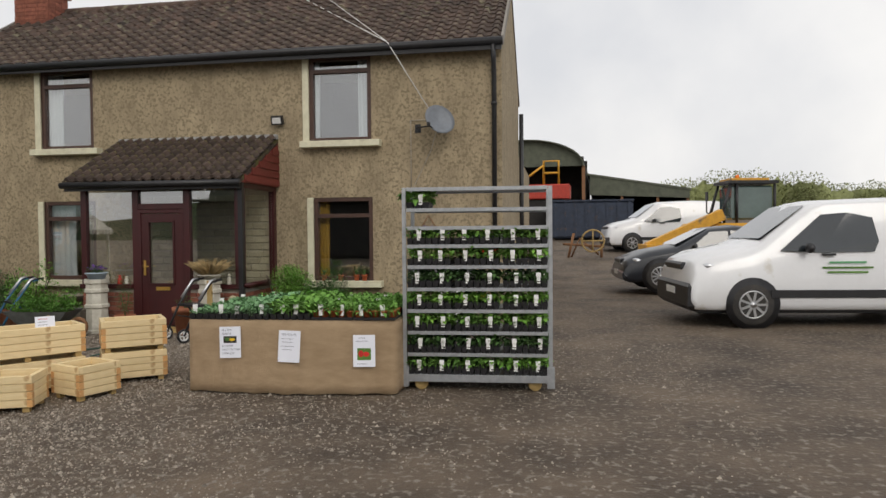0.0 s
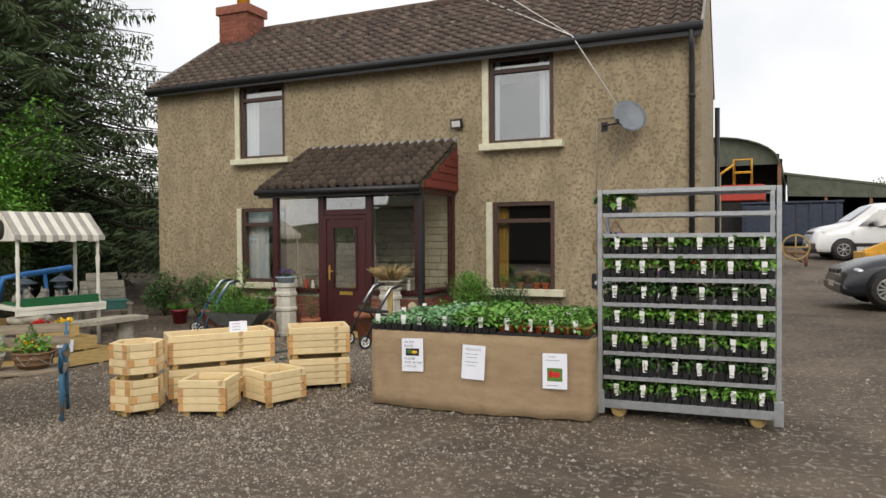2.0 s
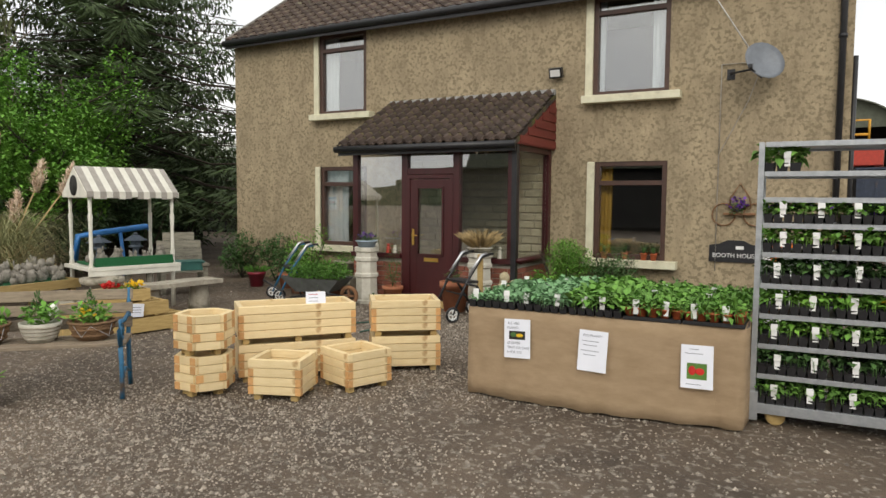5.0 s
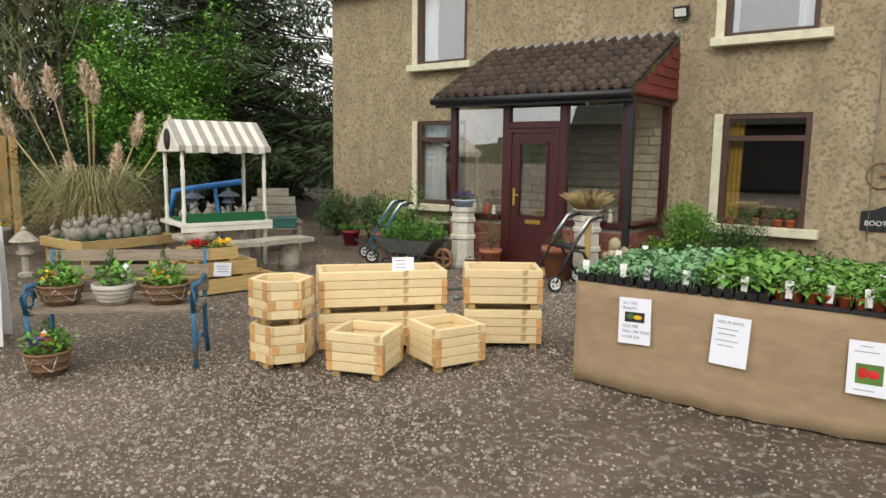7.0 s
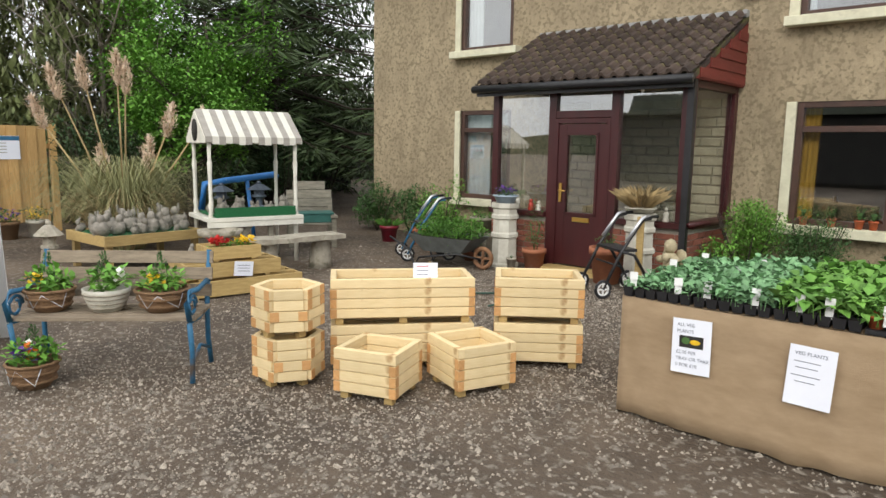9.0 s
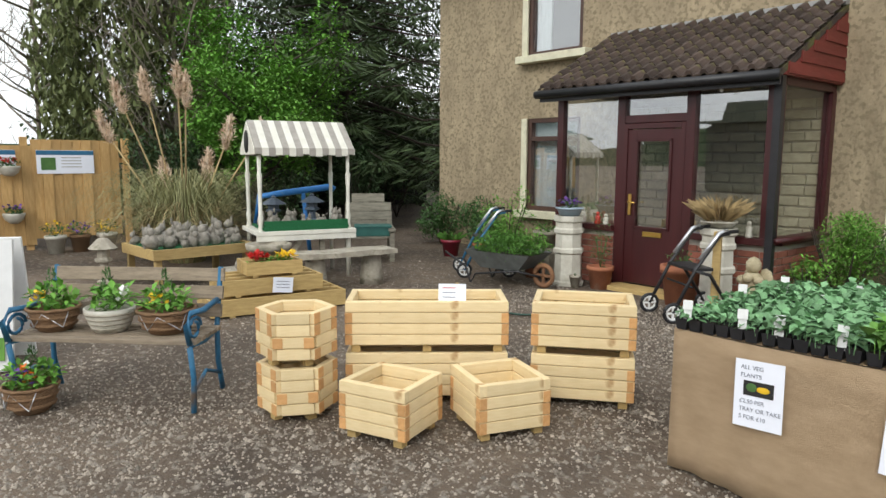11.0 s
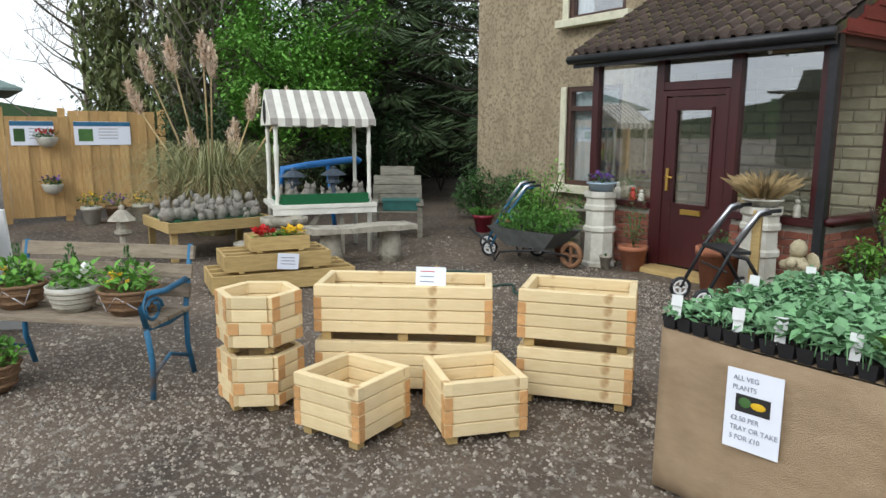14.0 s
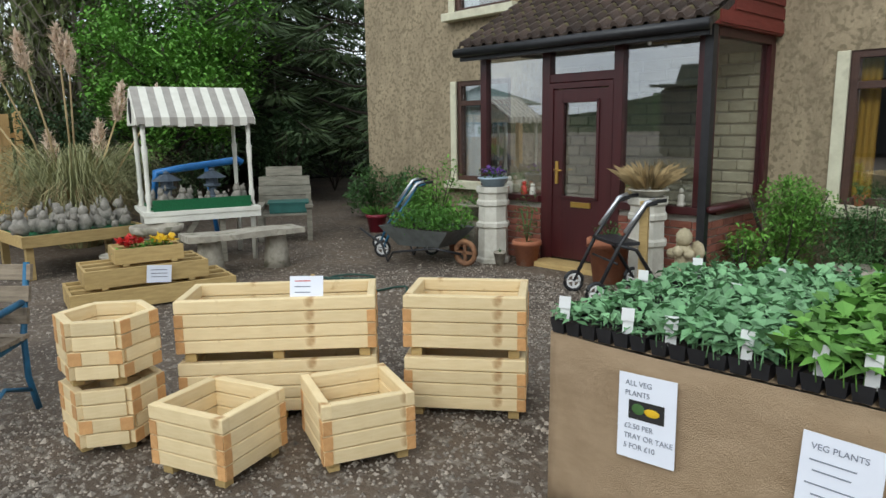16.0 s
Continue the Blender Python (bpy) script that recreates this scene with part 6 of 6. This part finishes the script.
shrub(gp(-16.07, 14.73, -3.9), 1.2, 1.0, 2.6, 3000, .12, L_DARK, "large dark laurel bush in deep shade", 24)
shrub(gp(-13.71, 15.58, -3.9), .8, .8, 2.2, 2200, .12, L_DARK, "dark evergreen bush beside the gable", 25)
shrub(gp(-17.75, 13.64, -3.9), 1.6, 1.2, 2.4, 3000, .12, L_DARK, "dark hedge bush under the spruce", 26)
hd = thing("hedge", pose(-19.9, 11.4, 0), "dense dark hedge closing the garden", "hedge")
hs_ = Shape()
for k in range(16):
    b = leaves(420, ball(rl.uniform(-1, .6), -3.6 + k * .75, 1.4, 1.0, .9, 1.5, .3), .16, rl, .3, .2, .5)
    hs_.add(b.v, b.f)
part("foliage", hs_, L_DARK, hd)
# Near-black box stands in for the shade deep between the leaves.
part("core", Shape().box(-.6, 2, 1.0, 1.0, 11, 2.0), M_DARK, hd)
shd = thing("outbuilding", pose(-23.5, 25.6, 0), "low outbuilding with a pale roof behind the trees", "outbuilding")
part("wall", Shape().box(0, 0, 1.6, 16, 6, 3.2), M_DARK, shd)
part("roof", roof_slab(-8.3, 8.3, -3.6, 3.2, 3.4, 4.6, .1), mat("pale_sheet_roof", (.5, .52, .46), (.38, .4, .34), .8, 3), shd, "pale sheet roof")

# ---- vehicles ----
def wheel(parent, x, y, r, spokes, rim_mat, w=.2):
    t = part("wheel", Shape().lathe(0, 0, -w / 2, [(r * .6, 0), (r * .93, .0), (r, .03), (r, w - .03), (r * .93, w), (r * .6, w)], 24, m=pose(x, y, r, 90, 0, 0)), M_TYRE, parent, "black tyre")
    s = Shape().lathe(0, 0, -w / 2 + .02, [(.02, 0), (r * .55, .02), (r * .64, .0), (r * .64, .03)], 24, m=pose(x, y, r, 90, 0, 0))
    part("rim_back", s, M_DARK, t)
    q = Shape()
    for i in range(spokes):
        a = 2 * math.pi * i / spokes
        for sgn in (-1, 1):
            q.box(x + math.cos(a) * r * .33, y + sgn * (w / 2 + .002), r + math.sin(a) * r * .33, r * .62, .012, r * .11, ry=-math.degrees(a))
    for sgn in (-1, 1):
        q.tube([(x + math.cos(i * .2618) * r * .62, y + sgn * (w / 2), r + math.sin(i * .2618) * r * .62) for i in range(24)], .014, 5, True)
        q.lathe(0, 0, -.01, [(.05, 0), (.05, .02)], 12, m=pose(x, y + sgn * (w / 2 + .004), r, 90, 0, 0))
    part("rim", q, rim_mat, t, "silver wheel trim")


def car(m, label, side, paint, length, width, wheels, r, belt, windows, screen, lamp, bumper, extras=None, spokes=8, group="parked vehicles"):
    """A body of cross-sections along x: outline side gives (x, top, half-width at roof factor)."""
    t = thing("van" if "van" in label else "car", m, label, "van" if "van" in label else "car", group)
    s = Shape()
    rings_, hw = [], width / 2
    for x, z0, zb, zt, tw_ in side:
        rings_.append([(x, -hw * .94, z0), (x, -hw, z0 + .1), (x, -hw * 1.0, (z0 + zb) / 2), (x, -hw * .97, zb), (x, -hw * tw_, zt - .05), (x, -hw * tw_ * .82, zt), (x, 0, zt + .02),
                       (x, hw * tw_ * .82, zt), (x, hw * tw_, zt - .05), (x, hw * .97, zb), (x, hw, (z0 + zb) / 2), (x, hw, z0 + .1), (x, hw * .94, z0)])
    n_ = 13
    v = [p for r_ in rings_ for p in r_]
    f = []
    for k in range(len(rings_) - 1):
        for i in range(n_):
            j = (i + 1) % n_
            f.append((k * n_ + i, k * n_ + n_ + i, k * n_ + n_ + j, k * n_ + j))
    f += [tuple(range(n_)), tuple(range(len(v) - 1, len(v) - n_ - 1, -1))]
    s.add(v, f, True)
    b = part("body", s, paint, t)
    bv = b.modifiers.new("edge", "BEVEL")
    bv.width, bv.segments, bv.limit_method, bv.angle_limit = .03, 2, "ANGLE", radians(35)
    for x in wheels:
        for sy in (-1, 1):
            part("wheel_arch", Shape().lathe(0, 0, -.02, [(.05, 0), (r * 1.22, 0), (r * 1.22, .04)], 24, m=pose(x, sy * (hw - .012), r + .01, 90, 0, 0)), M_BLACK, t)
        for sy in (-1, 1):
            wheel(t, x, sy * (hw - .09), r, spokes, M_ALLOY)
    for out in windows:
        for sy in (-1, 1):
            g = Shape()
            pts = []
            for x, z, yk in out:
                pts.append((x, sy * (hw * yk + .012), z))
            g.add(pts + [(p[0], p[1] - sy * .02, p[2]) for p in pts], [tuple(range(len(pts)))] + [(i, (i + 1) % len(pts), (i + 1) % len(pts) + len(pts), i + len(pts)) for i in range(len(pts))])
            part("side_window", g, M_CARGLASS, t)
    g = Shape()
    (xa, za, ya), (xb, zb_, yb) = screen
    g.add([(xa - .02, -hw * ya, za + .03), (xa - .02, hw * ya, za + .03), (xb - .02, hw * yb, zb_ + .02), (xb - .02, -hw * yb, zb_ + .02)], [(0, 1, 2, 3)])
    g.add([(xa - .005, -hw * ya, za + .01), (xa - .005, hw * ya, za + .01), (xb - .005, hw * yb, zb_ + .0), (xb - .005, -hw * yb, zb_ + .0)], [(3, 2, 1, 0)])
    part("windscreen", g, M_CARGLASS, t)
    lx, lz = lamp
    for sy in (-1, 1):
        part("headlight", Shape().blob(lx, sy * hw * .78, lz, .16, hw * .2, .075, 10), M_CHROME, t, "clear headlamp")
        part("mirror", Shape().blob(belt[0], sy * (hw + .1), belt[1], .07, .1, .08, 8), M_BLACK, t)
        part("sill_strip", Shape().box(length * .5, sy * (hw + .005), belt[2], length * .46, .03, .12), M_BLACK, t)
        part("door_handle", Shape().box(length * .46, sy * (hw + .01), belt[1] - .1, .2, .03, .03), M_BLACK if paint is M_CARPAINT else M_CHROME, t)
    part("bumper", Shape().box(bumper[0], 0, bumper[1], .3, width * .97, bumper[2], c=.08), M_BLACK if paint is M_CARPAINT else paint, t, "dark front bumper")
    part("grille", Shape().box(bumper[0] - .05, 0, lz - .02, .16, width * .5, .12, c=.03), M_BLACK, t)
    part("number_plate", Shape().box(bumper[0] - .16, 0, bumper[1] + .05, .012, .5, .11), M_WHITE, t)
    part("underside", Shape().box(length / 2, 0, .24, length * .92, width * .8, .12), M_BLACK, t)
    return t


VAN = [(.02, .32, .60, .86, .80), (.10, .25, .80, 1.0, .86), (.35, .24, .92, 1.12, .88), (.95, .24, 1.0, 1.24, .86), (1.15, .24, 1.06, 1.32, .84), (1.85, .24, 1.1, 1.86, .80), (2.1, .24, 1.12, 1.93, .80), (3.2, .24, 1.12, 1.97, .82), (4.3, .24, 1.12, 1.95, .82), (4.5, .28, 1.05, 1.88, .80)]
VWIN = [[(1.36, 1.16, .985), (1.95, 1.13, .985), (2.75, 1.14, .985), (2.82, 1.3, .97), (2.76, 1.66, .885), (2.4, 1.74, .86), (2.0, 1.71, .865)]]
vm = pose(1.89, 12.99, 0.03, 0, 0, 6.1)
van1 = car(vm, "white panel van parked on the yard", VAN, M_CARPAINT, 4.5, 1.9, (.95, 3.75), .335, (1.75, 1.2, .5), VWIN, ((1.15, 1.32, .74), (1.85, 1.84, .68)), (.32, .93), (.12, .46, .46), spokes=9)
for k, (z, w) in enumerate(((.98, .55), (.90, .75), (.83, .6))):
    part("writing", Shape().box(2.35, -.962, z, w, .004, .028, c=0), mat("green_print", (.12, .4, .18), None, .6, 5) if k == 0 else L_GRASS, van1)
part("emblem", Shape().tube([(3.3 + .13 * math.cos(i * .42), -.965, .82 + .13 * math.sin(i * .42)) for i in range(15)], .035, 6, True).blob(3.3, -.965, 1.06, .1, .01, .07), mat("green_emblem", (.05, .42, .12), None, .5, 5), van1, "round green emblem")
CAR = [(.02, .3, .5, .62, .8), (.12, .2, .6, .74, .88), (.6, .2, .78, .92, .88), (1.15, .2, .88, 1.02, .86), (1.3, .2, .9, 1.06, .82), (2.0, .2, .93, 1.44, .72), (2.6, .2, .95, 1.5, .70), (3.4, .2, .97, 1.43, .72), (4.05, .22, .95, 1.12, .80), (4.3, .3, .85, 1.0, .8)]
CWIN = [[(1.55, 1.0, .965), (2.4, .98, .965), (2.4, 1.38, .80), (2.0, 1.36, .80)], [(2.46, .98, .965), (3.5, 1.02, .965), (3.3, 1.32, .80), (2.46, 1.39, .80)]]
car(pose(1.42, 18.34, .1, 0, 0, 4.1), "dark charcoal hatchback car parked beside a van", CAR, M_DARKPAINT, 4.3, 1.8, (.85, 3.45), .34, (1.6, 1.02, .28), CWIN, ((1.25, 1.04, .72), (2.0, 1.42, .6)), (.35, .70), (.14, .36, .28), spokes=12)
V2 = pose(1.86, 29.56, .66, 0, 0, 8.1)
car(V2, "white panel van parked near the barn", VAN, M_CARPAINT, 4.5, 1.85, (.9, 3.5), .33, (1.75, 1.2, .5), VWIN, ((1.15, 1.32, .74), (1.85, 1.84, .68)), (.32, .93), (.14, .42, .36), spokes=7)

# telehandler
th = thing("telehandler", pose(4.44, 24.68, .45, 0, 0, 8.1), "yellow telescopic handler with glazed cab", "machine")
part("chassis", Shape().box(1.6, 0, .95, 3.6, 1.5, .6, c=.06), M_YELLOW, th)
for x in (.3, 2.8):
    for y in (-.85, .85):
        wheel(th, x, y, .55, 6, M_YELLOW, .36)
for x in (.95, 1.15, 2.35):
    for y in (-.55, .5):
        part("cab_post", Shape().tube([(x - (.35 if x == .95 else 0), y, 1.2), (x, y, 2.5)], .05, 6), M_BLACK, th)
part("cab_glass", Shape().box(1.65, 0, 1.9, 1.3, 1.0, 1.1), mat("green_cab_glass", (.10, .15, .14), None, .08, 3, coat=.8), th)
part("cab_roof", Shape().box(1.65, 0, 2.56, 1.6, 1.25, .1), M_BLACK, th)
part("roof_panel", Shape().box(1.6, 0, 2.65, 1.2, 1.0, .09), M_YELLOW, th)
part("beacon", Shape().lathe(1.3, -.2, 2.69, [(.06, 0), (.06, .1), (.02, .13)], 10), M_ORANGE, th, "orange beacon")
part("boom", Shape().box(-.55, -.7, 1.0, 2.6, .3, .36, ry=-24), M_YELLOW, th)
part("fork_carriage", Shape().box(-1.75, -.6, .35, .25, 1.1, .5), M_YELLOW, th)
part("mirror_arm", Shape().tube([(.35, -.6, 1.5), (.1, -.8, 1.6), (.1, -.8, 2.15)], .025, 5).box(.1, -.82, 2.1, .05, .14, .28), M_BLACK, th)

# ---- farm buildings and far hedge ----
br_ = thing("dutch_barn", pose(-2.02, 46.26, 1.4, 0, 0, -3.9), "round-roofed barn of mossy corrugated sheet", "barn")
arc = [(3.75 * math.cos(math.pi * i / 16), 4.2 + 1.75 * math.sin(math.pi * i / 16)) for i in range(17)]
sh2 = Shape()
inn_ = [(x * .985, z - .06) for x, z in arc]
sh2.prism(arc + inn_[::-1], -.4, 14)
part("roof", sh2, M_CORRUG, br_, "curved corrugated roof")
part("front_gable", Shape().prism([(x * .98, z) for x, z in arc], 0, .1), M_CORRUG, br_)
for x in (-3.7, 3.7):
    for y in (0, 7, 13.8):
        part("post", Shape().box(x, y, 2.1, .2, .2, 4.2), M_RUST, br_)
# Near-black walls and a mid sheet put the open barn's inner shade into colour.
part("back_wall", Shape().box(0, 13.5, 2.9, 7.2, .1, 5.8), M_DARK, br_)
part("shade_sheet", Shape().box(0, 4.0, 2.6, 7.2, .1, 5.2), M_DARK, br_)
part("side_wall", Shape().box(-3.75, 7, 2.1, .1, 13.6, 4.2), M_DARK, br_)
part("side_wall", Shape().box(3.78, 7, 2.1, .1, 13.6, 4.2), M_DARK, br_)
ln = thing("lean_to_shed", pose(2.13, 46.98, 1.4, 0, 0, -3.9), "long low open-fronted lean-to shed", "shed")
lr = Shape()
lr.add([(-.2, -.5, 3.75), (6.2, -.5, 2.65), (6.2, 10, 2.65), (-.2, 10, 3.75), (-.2, -.5, 3.62), (6.2, -.5, 2.52), (6.2, 10, 2.52), (-.2, 10, 3.62)],
       [(0, 1, 2, 3), (7, 6, 5, 4), (0, 4, 5, 1), (1, 5, 6, 2), (3, 7, 4, 0)])
part("roof", lr, M_CORRUG, ln)
fa = Shape()
fa.add([(0, -.45, 2.35), (6.1, -.45, 2.05), (6.1, -.45, 2.6), (0, -.45, 3.68), (0, -.4, 2.35), (6.1, -.4, 2.05), (6.1, -.4, 2.6), (0, -.4, 3.68)], [(0, 1, 2, 3), (7, 6, 5, 4), (0, 4, 5, 1), (3, 2, 6, 7)])
part("fascia_sheet", fa, M_CORRUG, ln)
# Shade under the lean-to is painted as near-black back and end walls.
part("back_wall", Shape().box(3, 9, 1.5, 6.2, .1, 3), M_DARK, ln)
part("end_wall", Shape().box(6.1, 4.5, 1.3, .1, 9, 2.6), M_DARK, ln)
for x in (2.0, 4.2, 6.0):
    part("post", Shape().box(x, -.3, 1.2, .15, .15, 2.4), M_RUST, ln)
sk = thing("waste_skip", pose(1.69, 35.99, ground_z(0, 36), 0, 0, -3.9), "dark blue steel container in front of the barn", "container")
ss = Shape().box(0, 0, .95, 3.9, 2.0, 1.8)
part("body", ss, M_BLUESKIP, sk)
for i in range(8):
    part("rib", Shape().box(-1.75 + i * .5, -1.03, .95, .09, .06, 1.7), M_BLUESKIP, sk)
part("rim", Shape().box(0, 0, 1.87, 4.0, 2.1, .08), M_BLUESKIP, sk)
rm = thing("farm_implement", pose(-0.83, 37.16, ground_z(0, 37), 0, 0, -3.9), "red farm machine with yellow guard frame", "machine")
part("body", Shape().box(.3, 0, 2.35, 2.4, 1.5, .75), M_REDPAINT, rm)
part("chassis", Shape().box(.3, 0, 1.2, 1.8, 1.2, 1.6), M_DARK, rm)
part("guard_frame", Shape().tube([(.2, -.6, 2.7), (.2, -.6, 3.9), (.95, -.6, 3.9), (.95, -.6, 2.7)], .07, 6).tube([(.2, -.6, 3.3), (.95, -.6, 3.3)], .06, 6).tube([(-.9, -.6, 2.9), (.2, -.6, 3.7)], .06, 6), M_YELLOW, rm)
sd = thing("seed_drill", pose(1.09, 27.01, ground_z(0, 27), 0, 0, -3.9), "old rusty iron implement with a spoked hand wheel", "machine")
part("wheel_rim", Shape().tube(ring(.2, -.2, .62, .4, 0, 0, 22), .035, 6, True).tube([(-.15, -.2, .62), (.55, -.2, .62)], .025, 5).tube([(.2, -.2, .25), (.2, -.2, 1.0)], .025, 5), M_PINE_OLD, sd, "pale hand wheel")
part("frame", Shape().tube([(-.9, 0, .5), (.6, 0, .4)], .05, 6).tube([(-.7, 0, 0), (-.5, 0, .9)], .05, 6).tube([(.5, 0, 0), (.5, 0, .5)], .05, 6).tube([(-.6, .3, 0), (-.3, .2, .7), (.4, .3, .1)], .04, 6), M_RUST, sd)
fh = thing("far_trees", pose(19.14, 62.88, 2.5, 0, 0, -3.9), "line of hedgerow trees in early leaf", "trees", kind="stuff")
f2 = Shape()
rh = random.Random(3)
for k in range(52):
    x = -11 + k * .85
    hgt = 2.7 + 1.3 * math.exp(-((x + 4) / 5) ** 2) + 1.0 * noise.noise(Vector((x * .35, 0, 3)))
    b = leaves(700, ball(x, rh.uniform(-1.5, 1.5), hgt * .45, 1.3, 1.2, hgt * .6, .1), .24, rh, .5, .1, .5)
    f2.add(b.v, b.f)
    f2.blob(x, 0, hgt * .3, 1.0, .8, hgt * .5, 8, .5, k)
tagged(part("foliage", f2, L_HEDGE, fh), "", "", "", "stuff")
far = Shape()
for k in range(90):
    a0 = 2 * math.pi * k / 90
    far.add([(150 * math.cos(a0), 150 * math.sin(a0), 0), (150 * math.cos(a0 + .07), 150 * math.sin(a0 + .07), 0), (150 * math.cos(a0 + .07), 150 * math.sin(a0 + .07), 6 + 2.5 * math.sin(k * 1.3 + .8)), (150 * math.cos(a0), 150 * math.sin(a0), 6 + 2.5 * math.sin(k * 1.3))], [(0, 1, 2, 3)])
struct("backdrop", far, L_DARK, "distant dark line of hedges and woods", "backdrop")
# added unseen block behind the camera, gives the dark hill reflection in the porch glass
op = thing("reflected_hill_block", pose(-8, -16, 0), "added unseen dark block standing in for the reflected hill", "shed")
part("wall", Shape().box(0, 0, 1.6, 22, 6, 3.2), M_DARK, op)
part("roof", Shape().prism([(-11.4, 3.2), (11.4, 3.2), (11.4, 3.3), (-11.4, 3.3)], -3.4, 3.4).prism([(-11.3, 3.3), (11.3, 3.3), (11, 4.3), (-11, 4.3)], -1.2, 1.2), M_CORRUG, op)

# ---- roof tiles, last ----
rt = random.Random(9)
tiled_slope(proof, PX0 - .14, PX1 + .06, PY - .24, TOP + .09, HY - .06, 3.17, M_MOSSTILE, 18, 9, rt)
tiled_slope(roof, HX0 - .02, HX1 + .02, HY - .26, EAVE - .14, RY - .04, RIDGE - .02, M_TILE, 44, 14, rt)
